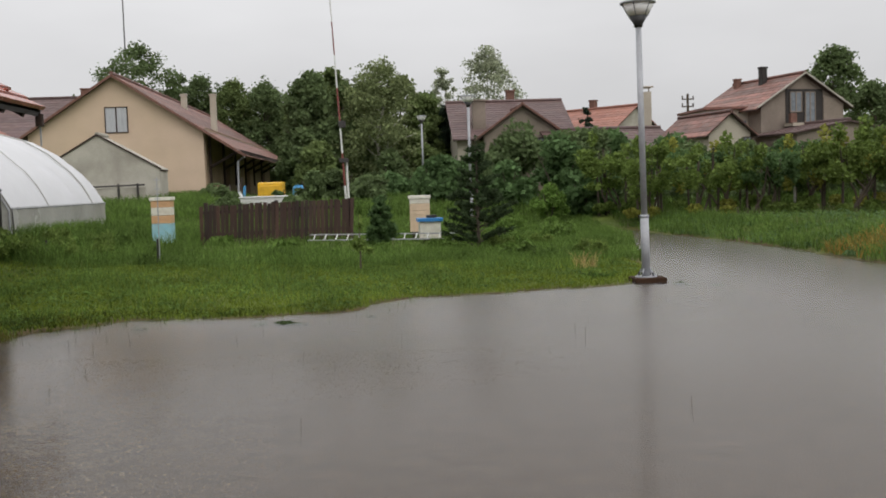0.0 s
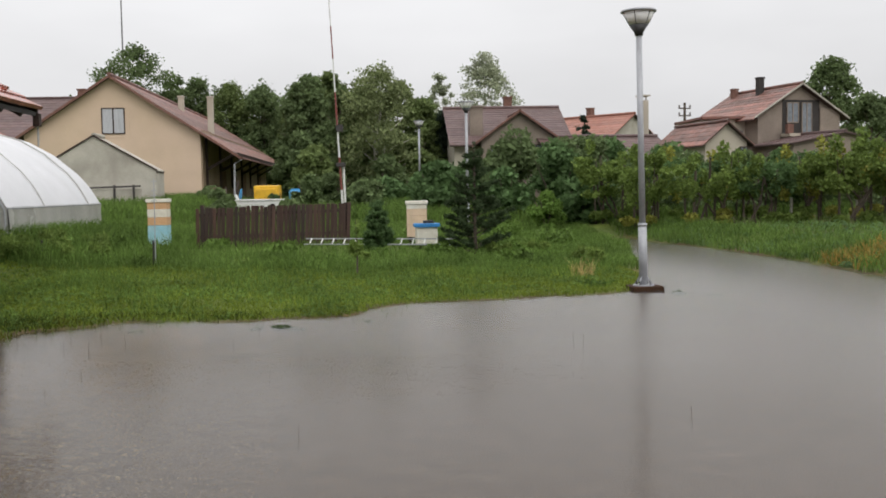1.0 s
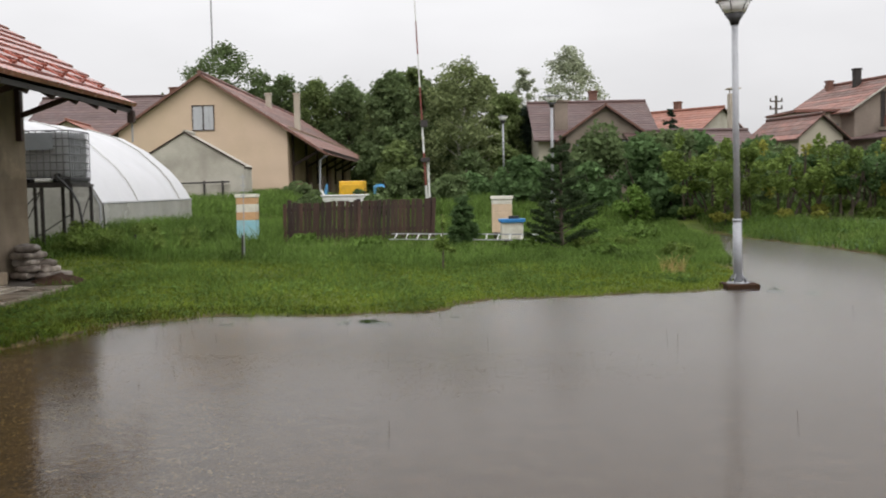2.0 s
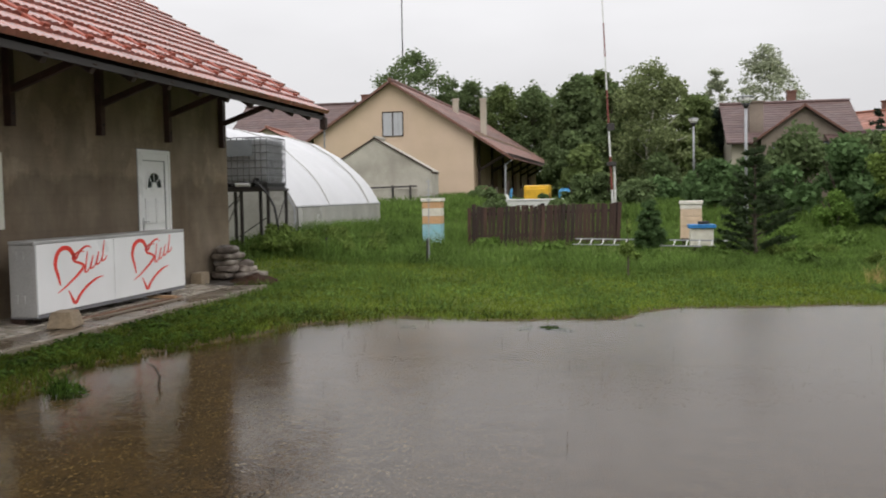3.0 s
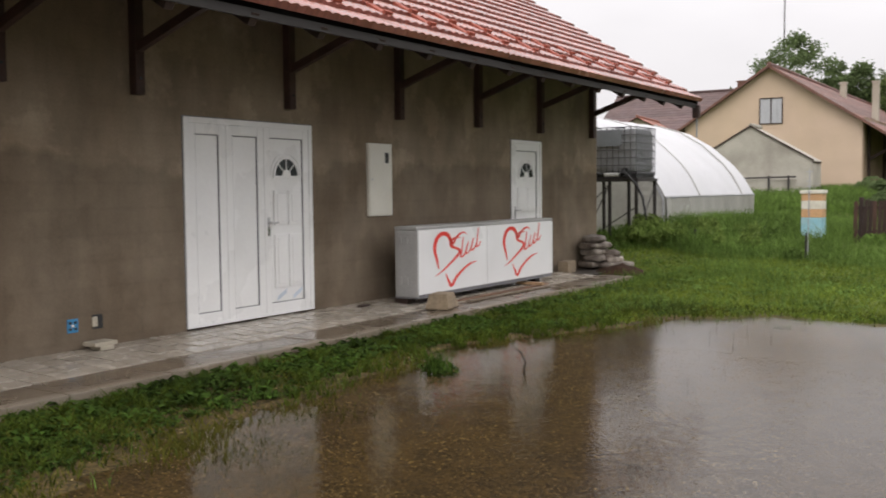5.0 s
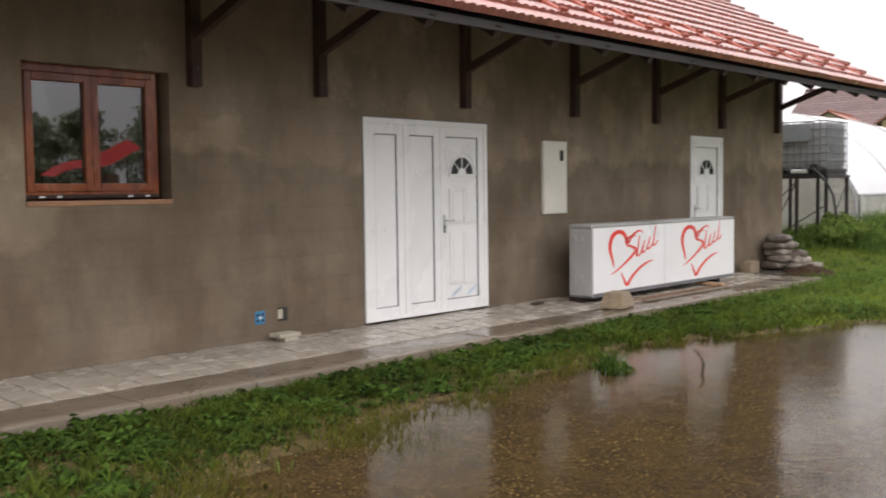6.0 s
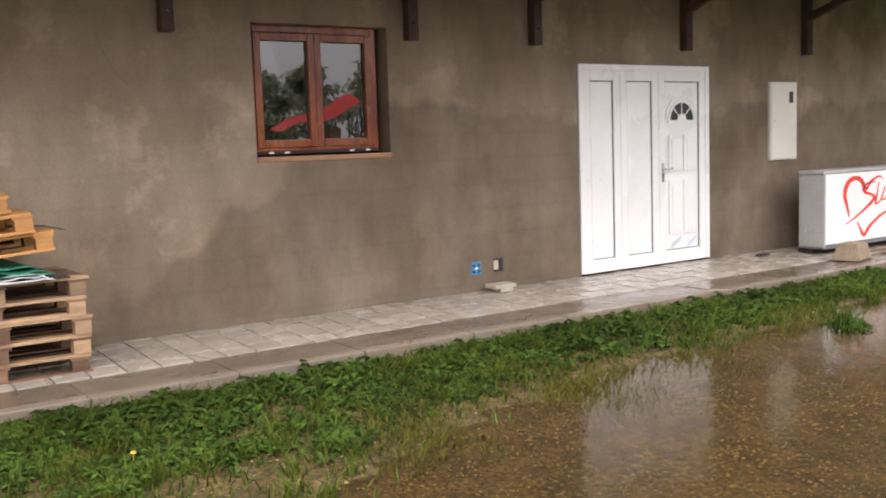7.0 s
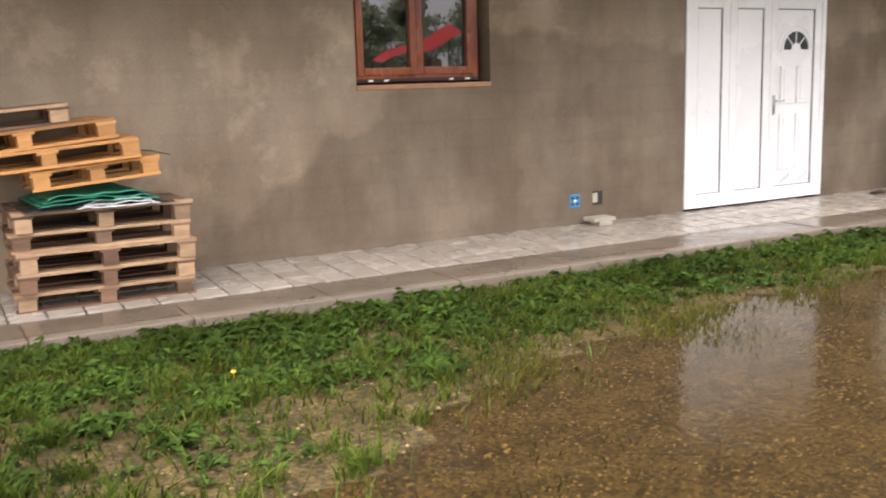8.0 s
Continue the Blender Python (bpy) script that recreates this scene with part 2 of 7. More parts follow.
def glass_material(name, tint=(0.75, 0.8, 0.8), gloss=1.52):
    m = bpy.data.materials.new(name)
    m.use_nodes = True
    nt = m.node_tree
    nt.nodes.remove(nt.nodes["Principled BSDF"])
    fr = nt.nodes.new("ShaderNodeFresnel")
    fr.inputs["IOR"].default_value = gloss
    gl = nt.nodes.new("ShaderNodeBsdfGlossy")
    gl.inputs["Roughness"].default_value = 0.015
    tr = nt.nodes.new("ShaderNodeBsdfTransparent")
    tr.inputs["Color"].default_value = (*tint, 1)
    mx = nt.nodes.new("ShaderNodeMixShader")
    nt.links.new(fr.outputs[0], mx.inputs[0])
    nt.links.new(tr.outputs[0], mx.inputs[1])
    nt.links.new(gl.outputs[0], mx.inputs[2])
    nt.links.new(mx.outputs[0], nt.nodes["Material Output"].inputs["Surface"])
    return m


PLASTER = plaster_material()
GROUND = ground_material()
WATER = water_material()
PANE = glass_material("window_glass", (0.30, 0.32, 0.32), gloss=2.3)
CONCRETE = material("wet_concrete", (0.205, 0.165, 0.122), 0.45, vary=0.14, scale=2.2, fine=55, bump=0.25, tint=(0.17, 0.15, 0.12), tint_scale=1.1, tint_amount=0.8, wet=0.2)
JOINT = material("dark_wet_joint_sand", (0.040, 0.032, 0.024), 0.8, vary=0.2)
EDGE_SLAB = material("dark_wet_concrete", (0.150, 0.118, 0.085), 0.34, vary=0.16, scale=2.2, fine=55, bump=0.2, tint=(0.105, 0.085, 0.062), tint_scale=1.4, tint_amount=0.8, wet=0.22)
SLAB = material("wet_paving_slab", (0.39, 0.35, 0.295), 0.36, vary=0.08, scale=4, fine=70, bump=0.2, per="object", tint=(0.29, 0.25, 0.195), tint_scale=2.2, tint_amount=0.5, wet=0.2)
UPVC = material("white_upvc", (0.87, 0.87, 0.86), 0.32, vary=0.025, scale=1.5, fine=30, bump=0.02, tint=(0.78, 0.77, 0.74), tint_scale=2.0, tint_amount=0.25)
GREY_LINE = material("grey_rubber_seal", (0.16, 0.16, 0.17), 0.6, vary=0.1)
DARK_GLASS = material("dark_leaded_glass", (0.035, 0.04, 0.042), 0.12, vary=0.2)
STEEL = material("brushed_steel", (0.55, 0.55, 0.55), 0.35, metal=1.0, vary=0.1)
GALV = material("galvanised_steel", (0.34, 0.35, 0.37), 0.55, metal=0.2, vary=0.1, scale=5, fine=24, bump=0.05, tint=(0.33, 0.33, 0.35), tint_scale=3, tint_amount=0.5)
BOX_PAINT = material("ivory_painted_sheet", (0.72, 0.70, 0.62), 0.38, vary=0.04, scale=1.5, bump=0.03, tint=(0.6, 0.57, 0.48), tint_scale=1.6, tint_amount=0.4)
BLACK = material("black_plastic", (0.02, 0.02, 0.02), 0.5, vary=0.2)
WIN_WOOD = material("varnished_pine_frame", (0.17, 0.033, 0.012), 0.28, vary=0.30, scale=3, fine=30, bump=0.1, stretch=(1, 1, 0.25), tint=(0.42, 0.13, 0.035), tint_scale=5, tint_amount=0.6)
SILL_WOOD = material("bare_wood_sill", (0.36, 0.19, 0.10), 0.5, vary=0.2, fine=40, stretch=(1, 0.2, 1))
BEAM = material("brown_stained_beam", (0.034, 0.018, 0.013), 0.75, vary=0.25, scale=4, fine=40, bump=0.2)
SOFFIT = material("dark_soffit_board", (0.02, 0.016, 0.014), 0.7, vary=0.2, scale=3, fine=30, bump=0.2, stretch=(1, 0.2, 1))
TILE_RED = material("wet_red_concrete_tile", (0.245, 0.09, 0.07), 0.24, vary=0.16, scale=5, fine=60, bump=0.15, per="object", tint=(0.36, 0.15, 0.12), tint_scale=2, tint_amount=0.5, wet=0.12)
TILE_JOIN = material("wet_red_concrete_tile_field", (0.245, 0.09, 0.07), 0.24, vary=0.12, scale=1.2, fine=60, bump=0.15, per="island", tint=(0.36, 0.15, 0.12), tint_scale=1, tint_amount=0.5, wet=0.12)
GUARD = material("dull_red_snow_guard", (0.26, 0.055, 0.03), 0.7, vary=0.15)
OLD_TILE = material("weathered_clay_tile", (0.20, 0.086, 0.064), 0.6, vary=0.3, scale=2.5, fine=14, bump=0.3, per="object", tint=(0.11, 0.065, 0.05), tint_scale=0.9, tint_amount=0.8)
RED_TILE_FAR = material("orange_clay_tile", (0.27, 0.115, 0.078), 0.6, vary=0.14, scale=2.5, fine=14, bump=0.3, per="object", tint=(0.24, 0.09, 0.06), tint_scale=0.8, tint_amount=0.7)
BROWN_TILE = material("brown_clay_tile", (0.098, 0.060, 0.058), 0.65, vary=0.14, scale=2.5, fine=14, bump=0.3, per="object", tint=(0.10, 0.06, 0.05), tint_scale=0.8, tint_amount=0.7)
CREAM = material("cream_facade_paint", (0.57, 0.435, 0.325), 0.85, vary=0.05, scale=0.8, fine=22, bump=0.12, tint=(0.48, 0.37, 0.255), tint_scale=0.35, tint_amount=0.6)
GREY_RENDER = material("grey_cement_render", (0.45, 0.425, 0.365), 0.9, vary=0.10, scale=0.9, fine=20, bump=0.2, tint=(0.27, 0.25, 0.21), tint_scale=0.8, tint_amount=0.9)
PALE_RENDER = material("pale_grey_render", (0.42, 0.38, 0.31), 0.9, vary=0.08, scale=0.8, fine=16, bump=0.2, tint=(0.32, 0.28, 0.22), tint_scale=0.5, tint_amount=0.6)
BROWN_RENDER = material("brown_block_wall", (0.185, 0.15, 0.122), 0.9, vary=0.15, scale=0.9, fine=14, bump=0.3, tint=(0.25, 0.21, 0.17), tint_scale=0.6, tint_amount=0.7)
OLD_BRICK = material("weathered_red_brick", (0.15, 0.075, 0.055), 0.85, vary=0.2, scale=6, fine=20, bump=0.3)
FILM_WHITE = material("white_polythene", (0.50, 0.50, 0.515), 0.38, vary=0.03, scale=0.7, fine=8, bump=0.1, depth=0.03, tint=(0.44, 0.445, 0.45), tint_scale=0.6, tint_amount=0.5)
FILM_GREY = material("dirty_translucent_polythene", (0.36, 0.355, 0.33), 0.35, vary=0.08, scale=0.9, fine=10, bump=0.2, depth=0.03, tint=(0.27, 0.265, 0.24), tint_scale=0.8, tint_amount=0.8)
FENCE = material("dark_stained_picket", (0.030, 0.013, 0.009), 0.75, vary=0.25, scale=3, fine=30, bump=0.2, per="object", stretch=(1, 1, 0.2), tint=(0.06, 0.03, 0.02), tint_scale=3, tint_amount=0.5, wet=0.1)
RAW_WOOD = material("raw_pallet_wood", (0.43, 0.285, 0.16), 0.7, vary=0.26, scale=2.5, fine=34, bump=0.2, per="object", stretch=(0.5, 0.25, 1), tint=(0.15, 0.085, 0.05), tint_scale=2.5, tint_amount=0.85)
# dark wet wood, also used for the shaded insides of the pallets
DARK_WOOD = material("soaked_and_shaded_pallet_wood", (0.125, 0.066, 0.038), 0.6, vary=0.25, scale=2.5, fine=34, bump=0.2, per="object", stretch=(0.5, 0.25, 1), tint=(0.22, 0.13, 0.075), tint_scale=2.5, tint_amount=0.6)
ORANGE_WOOD = material("orange_wet_pallet_wood", (0.50, 0.245, 0.075), 0.6, vary=0.2, scale=2.5, fine=34, bump=0.2, per="object", stretch=(0.5, 0.25, 1), tint=(0.34, 0.16, 0.05), tint_scale=2.5, tint_amount=0.6)
BARK = material("grey_brown_bark", (0.075, 0.058, 0.042), 0.9, vary=0.3, scale=4, fine=22, bump=0.5, stretch=(1, 1, 0.3))
PALE_BARK = material("pale_birch_bark", (0.40, 0.38, 0.33), 0.8, vary=0.3, scale=3, fine=12, bump=0.3)
LEAF_WOOD = leaf_material("broadleaf_green", (0.118, 0.162, 0.068))
LEAF_OLIVE = leaf_material("olive_broadleaf", (0.125, 0.165, 0.058))
LEAF_WILLOW = leaf_material("willow_green", (0.185, 0.222, 0.098))
LEAF_BIRCH = leaf_material("birch_grey_green", (0.32, 0.35, 0.24))
LEAF_DARK = leaf_material("dark_conifer", (0.035, 0.052, 0.034))
LEAF_PINE = leaf_material("pine_needles", (0.048, 0.072, 0.032), light=0.3)
LEAF_SHRUB = leaf_material("shrub_green", (0.095, 0.158, 0.060))
LEAF_HEDGE = leaf_material("bright_hedge_green", (0.14, 0.23, 0.05))
LEAF_VINE = leaf_material("vine_green", (0.135, 0.190, 0.046))
LEAF_YELLOW = leaf_material("yellow_green_leaf", (0.23, 0.235, 0.05))
LEAF_WEED = leaf_material("broad_weed_leaf", (0.044, 0.078, 0.014), vary=0.7)
LEAF_CLUMP = leaf_material("fresh_weed_leaf", (0.048, 0.088, 0.014), vary=0.7)
BLADE_LAWN = leaf_material("lawn_blade", (0.152, 0.200, 0.030), vary=0.5)
BLADE_LONG = leaf_material("meadow_grass", (0.105, 0.168, 0.038), vary=0.5)
BLADE_STRIP = leaf_material("trodden_grass_blade", (0.052, 0.070, 0.012), vary=0.6)
BLADE_YELLOW = leaf_material("yellowing_grass_blade", (0.100, 0.100, 0.018))
BLADE_CLUMP = leaf_material("fresh_grass_blade", (0.070, 0.100, 0.014), vary=0.55)
BLADE_DRY = leaf_material("dry_grass", (0.38, 0.29, 0.12))
BLADE_ORANGE = leaf_material("rusty_dry_grass", (0.28, 0.19, 0.05))


# ---- mesh helpers ----
def box(bm, x0, x1, y0, y1, z0, z1, bevel=0.0):
    r = bmesh.ops.create_cube(bm, size=1, matrix=Matrix.Translation(((x0 + x1) / 2, (y0 + y1) / 2, (z0 + z1) / 2)) @ Matrix.Diagonal((x1 - x0, y1 - y0, z1 - z0, 1)))
    if bevel:
        edges = list({e for v in r["verts"] for e in v.link_edges})
        bmesh.ops.bevel(bm, geom=edges, offset=bevel, segments=2, affect="EDGES", profile=0.6)
    return bm


def tube(bm, points, radii, sides=8, caps=True):
    """A round bar through the points, with a radius at each."""
    rings, n = [], len(points)
    if not isinstance(radii, (list, tuple)):
        radii = [radii] * n
    for i, p in enumerate(points):
        d = (Vector(points[min(i + 1, n - 1)]) - Vector(points[max(i - 1, 0)])).normalized()
        u = d.orthogonal().normalized() if abs(d.z) > 0.95 else d.cross(Vector((0, 0, 1))).normalized()
        v = d.cross(u)
        rings.append([bm.verts.new(Vector(p) + radii[i] * (math.cos(a) * u + math.sin(a) * v)) for a in (2 * math.pi * k / sides for k in range(sides))])
    for a, b in zip(rings, rings[1:]):
        for k in range(sides):
            bm.faces.new((a[k], a[(k + 1) % sides], b[(k + 1) % sides], b[k]))
    if caps:
        bm.faces.new(rings[0][::-1])
        bm.faces.new(rings[-1])
    return bm


def bar(bm, a, b, w, h):
    """A squared beam from a to b, w wide and h deep."""
    a, b = Vector(a), Vector(b)
    d = (b - a).normalized()
    u = d.cross(Vector((0, 0, 1)))
    u = u.normalized() if u.length > 1e-4 else Vector((1, 0, 0))
    v = d.cross(u)
    ring = lambda p: [bm.verts.new(p + s * u * w / 2 + t * v * h / 2) for s, t in ((-1, -1), (1, -1), (1, 1), (-1, 1))]
    r0, r1 = ring(a), ring(b)
    for k in range(4):
        bm.faces.new((r0[k], r0[(k + 1) % 4], r1[(k + 1) % 4], r1[k]))
    bm.faces.new(r0[::-1])
    bm.faces.new(r1)
    return bm


def prism(bm, pts, axis, lo, hi):
    """A flat outline (u, v) drawn out along an axis: axis 'y' takes (x, z), 'x' takes (y, z)."""
    put = (lambda u, v, w: (u, w, v)) if axis == "y" else (lambda u, v, w: (w, u, v))
    a = [bm.verts.new(put(u, v, lo)) for u, v in pts]
    b = [bm.verts.new(put(u, v, hi)) for u, v in pts]
    n = len(pts)
    bm.faces.new(a)
    bm.faces.new(b[::-1])
    for k in range(n):
        bm.faces.new((a[k], b[k], b[(k + 1) % n], a[(k + 1) % n]))
    bmesh.ops.recalc_face_normals(bm, faces=bm.faces)
    return bm


def part(name, bm, mat, parent=None, label="", smooth=False):
    me = bpy.data.meshes.new(name)
    bmesh.ops.recalc_face_normals(bm, faces=bm.faces)
    bm.to_mesh(me)
    bm.free()
    me.materials.append(mat)
    if smooth:
        me.polygons.foreach_set("use_smooth", [True] * len(me.polygons))
    ob = new(name, me)
    if parent is not None:
        ob.parent = parent
        ob.matrix_parent_inverse = parent.matrix_basis.inverted()
    if label:
        ob["label"] = label
    return ob


def thing(name, place, label, category, group="", kind=""):
    ob = new(name)
    ob.empty_display_size = 0.1
    ob.matrix_basis = Matrix.Translation(place)
    return tagged(ob, label, category, group, kind)


def one(name, bm, mat, label, category, group="", kind="", smooth=False):
    return tagged(part(name, bm, mat, smooth=smooth), label, category, group, kind)


B = bmesh.new


def quads_mesh(name, verts, per, mat, parent=None):
    """A mesh from an array of corners, per corners to each face."""
    n = len(verts)
    me = bpy.data.meshes.new(name)
    me.vertices.add(n)
    me.vertices.foreach_set("co", np.asarray(verts, dtype=np.float32).ravel())
    me.loops.add(n)
    me.loops.foreach_set("vertex_index", np.arange(n, dtype=np.int32))
    me.polygons.add(n // per)
    me.polygons.foreach_set("loop_start", np.arange(0, n, per, dtype=np.int32))
    me.update(calc_edges=True)
    me.materials.append(mat)
    ob = new(name, me)
    if parent is not None:
        ob.parent = parent
        ob.matrix_parent_inverse = parent.matrix_basis.inverted()
    return ob


# ---- ground and water ----
BASIN = np.array([(-2.6, -40), (-2.6, 0), (-3.0, 2.0), (-3.55, 3.0), (-4.1, 3.7), (-4.45, 4.5), (-4.8, 5.4), (-5.0, 6.3), (-4.98, 7.2), (-5.15, 8.6), (-5.32, 9.6),
                  (-5.15, 10.6), (-4.78, 11.4), (-4.42, 12.2), (-4.2, 13.15), (-3.0, 14.0), (-1.3, 13.75), (-0.05, 13.95), (0.15, 14.7), (0.65, 15.15), (2.2, 15.45),
                  (4.05, 15.85), (4.65, 16.7), (5.3, 19.2), (6.35, 23.7), (7.3, 27.5), (8.0, 31.5), (8.5, 32.3), (8.65, 28.5), (9.05, 25.0), (9.25, 21.5), (9.15, 18.0), (9.1, 10.0), (9.5, -40)])


def smooth(a, b, v):
    t = np.clip((np.asarray(v, dtype=float) - a) / (b - a), 0, 1)
    return t * t * (3 - 2 * t)


def wobble(x, y, s, seed):
    """Soft unevenness, between -1 and 1."""
    r = np.random.RandomState(seed)
    v = 0
    for k in range(6):
        a, p, f = r.uniform(0, 6.28), r.uniform(0, 6.28), s * (0.6 + 0.35 * k)
        v = v + np.sin(f * (np.cos(a) * x + np.sin(a) * y) + p) / 6
    return v * 1.8


def shore(x, y):
    """Metres outside the flooded basin; negative inside."""
    x, y = np.asarray(x, dtype=float), np.asarray(y, dtype=float)
    x = x + 0.06 * wobble(x, y, 3.1, 4)
    y = y + 0.06 * wobble(x, y, 2.7, 5)
    best, inside = np.full(x.shape, 1e9), np.zeros(x.shape, bool)
    for (ax, ay), (bx, by) in zip(BASIN, np.roll(BASIN, -1, 0)):
        ex, ey = bx - ax, by - ay
        t = np.clip(((x - ax) * ex + (y - ay) * ey) / (ex * ex + ey * ey), 0, 1)
        best = np.minimum(best, np.hypot(x - ax - t * ex, y - ay - t * ey))
        cross = (ay > y) != (by > y)
        inside ^= cross & (x < ex * (y - ay) / (ey if ey else 1e-9) + ax)
    return np.where(inside, -best, best)


def ground_z(x, y):
    x, y = np.asarray(x, dtype=float), np.asarray(y, dtype=float)
    d = shore(x, y)
    bank = smooth(6.4, 8.2, x)
    dry = (1 - bank) * 0.30 * smooth(0, 10, d) + bank * 0.33 * smooth(-0.1, 1.6, d)
    dry = dry + 0.30 * smooth(-4.9, -7.6, x) * smooth(17.5, 23, y) + 0.6 * smooth(28, 48, y) * (1 - 0.5 * bank)
    dry = dry + 0.012 * np.minimum(d, 1) * 3 * wobble(x, y, 1.1, 7) + 0.012
    strip = smooth(-5.4, -6.0, x) * (1 - smooth(18.0, 20.0, y))
    dry = dry * (1 - strip) + 0.045 * strip
    wet = -np.minimum(0.012 + 0.045 * -d, 0.16) + 0.010 * wobble(x, y, 4.0, 8)
    return np.where(d > 0, dry, np.minimum(wet, -0.004))


def spread(lo, hi, step, out, grow=1.28):
    a = list(np.arange(lo, hi + 1e-6, step))
    s, v = step, hi
    while v < out:
        s *= grow
        v += s
        a.append(v)
    s, v = step, lo
    while v > -out:
        s *= grow
        v -= s
        a.insert(0, v)
    return np.array(a)


def build_ground():
    xs, ys = spread(-9, 11, 0.2, 900), spread(-2, 28, 0.2, 900)
    gx, gy = np.meshgrid(xs, ys)
    gz = ground_z(gx, gy)
    nx, ny = len(xs), len(ys)
    me = bpy.data.meshes.new("ground")
    i = (np.arange(ny - 1)[:, None] * nx + np.arange(nx - 1)[None, :]).ravel()
    faces = np.stack([i, i + 1, i + nx + 1, i + nx], 1)
    me.from_pydata(np.stack([gx, gy, gz], -1).reshape(-1, 3).tolist(), [], faces.tolist())
    me.polygons.foreach_set("use_smooth", [True] * len(me.polygons))
    me.materials.append(GROUND)
    d = shore(gx, gy) + 0.25 * wobble(gx, gy, 2.0, 11)
    turf = smooth(-0.02, 0.5, d) * (1 - 0.97 * (gx < -1) * (1 - smooth(11.5, 13.5, gy))) * (1 - 0.85 * smooth(10.6, 11.8, gx) * (1 - smooth(36, 40, gy)))
    me.attributes.new("turf", "FLOAT", "POINT").data.foreach_set("value", turf.ravel().astype(np.float32))
    tagged(new("ground", me), "wet turf sloping into a flooded gravel yard", "ground", kind="structure")


def build_water():
    xs, ys = np.arange(-7, 12.01, 0.25), np.concatenate([np.arange(-40, 0, 2.0), np.arange(0, 36.1, 0.25)])
    gx, gy = np.meshgrid(xs, ys)
    nx, ny = len(xs), len(ys)
    me = bpy.data.meshes.new("water")
    i = (np.arange(ny - 1)[:, None] * nx + np.arange(nx - 1)[None, :]).ravel()
    faces = np.stack([i, i + 1, i + nx + 1, i + nx], 1)
    d = -shore(gx, gy)
    keep = (d.ravel()[faces] > -0.7).any(1)
    me.from_pydata(np.stack([gx, gy, gx * 0], -1).reshape(-1, 3).tolist(), [], faces[keep].tolist())
    me.materials.append(WATER)
    murk = 0.05 + 0.60 * smooth(1.2, 5.5, d)
    me.attributes.new("murk", "FLOAT", "POINT").data.foreach_set("value", murk.ravel().astype(np.float32))
    chop = smooth(7.0, 13.0, gy + 0.9 * gx) * (0.85 - 0.25 * smooth(5.5, 8.0, gx))
    me.attributes.new("chop", "FLOAT", "POINT").data.foreach_set("value", chop.ravel().astype(np.float32))
    tagged(new("water", me), "shallow brown rain water dimpled by raindrops", "water", kind="structure")


build_ground()
build_water()

# ---- the long building beside the yard ----
WX, WN, WS = -7.74, 19.25, -4.0          # face of the yard wall, its north and south ends
RIDGE_X, EAVE_X, EAVE_Z, PITCH = -12.3, -5.84, 3.32, 0.62
TERRACE_Z = 0.14
roof_z = lambda x: EAVE_Z + PITCH * (EAVE_X - x)


def build_shell():
    bm = B()
    wall = lambda y0, y1, z0, z1: box(bm, WX - 0.35, WX, y0, y1, z0, z1)
    top = 4.38
    cuts = [(4.90, 6.24, 1.56, 2.735), (8.59, 10.65, 0.14, 2.45), (15.74, 16.84, 0.14, 2.475)]
    y = WS
    for y0, y1, z0, z1 in cuts:
        wall(y, y0, -0.3, top)
        wall(y0, y1, z1, top)
        wall(y0, y1, -0.3, z0)
        y = y1
    wall(y, WN, -0.3, top)
    one("wall_east", bm, PLASTER, "raw grey-brown cement render wall with damp tide mark", "wall", kind="structure")
    west = 2 * RIDGE_X - WX
    for name, y0, y1 in (("wall_north", WN - 0.3, WN), ("wall_south", WS, WS + 0.3)):
        bm = prism(B(), [(WX - 0.35, -0.3), (WX - 0.35, 4.38), (RIDGE_X, roof_z(RIDGE_X) - 0.25), (west + 0.35, 4.38), (west + 0.35, -0.3)], "y", y0, y1)
        one(name, bm, PLASTER, "plain cement render gable wall", "wall", kind="structure")
    one("wall_west", box(B(), west, west + 0.35, WS, WN, -0.3, 4.38), PLASTER, "plain cement render back wall", "wall", kind="structure")
    one("floor", box(B(), west + 0.35, WX - 0.35, WS + 0.3, WN - 0.3, -0.1, 0.15), CONCRETE, "bare grey concrete floor inside", "floor", kind="structure")
    one("ceiling", box(B(), west + 0.35, WX - 0.35, WS + 0.3, WN - 0.3, 3.3, 3.4), BROWN_RENDER, "plain dark rendered ceiling inside", "ceiling", kind="structure")
    one("partition_wall", box(B(), -10.6, -10.5, WS + 0.3, WN - 0.3, 0.15, 3.3), BROWN_RENDER, "plain dark rendered partition inside", "wall", kind="structure")


build_shell()


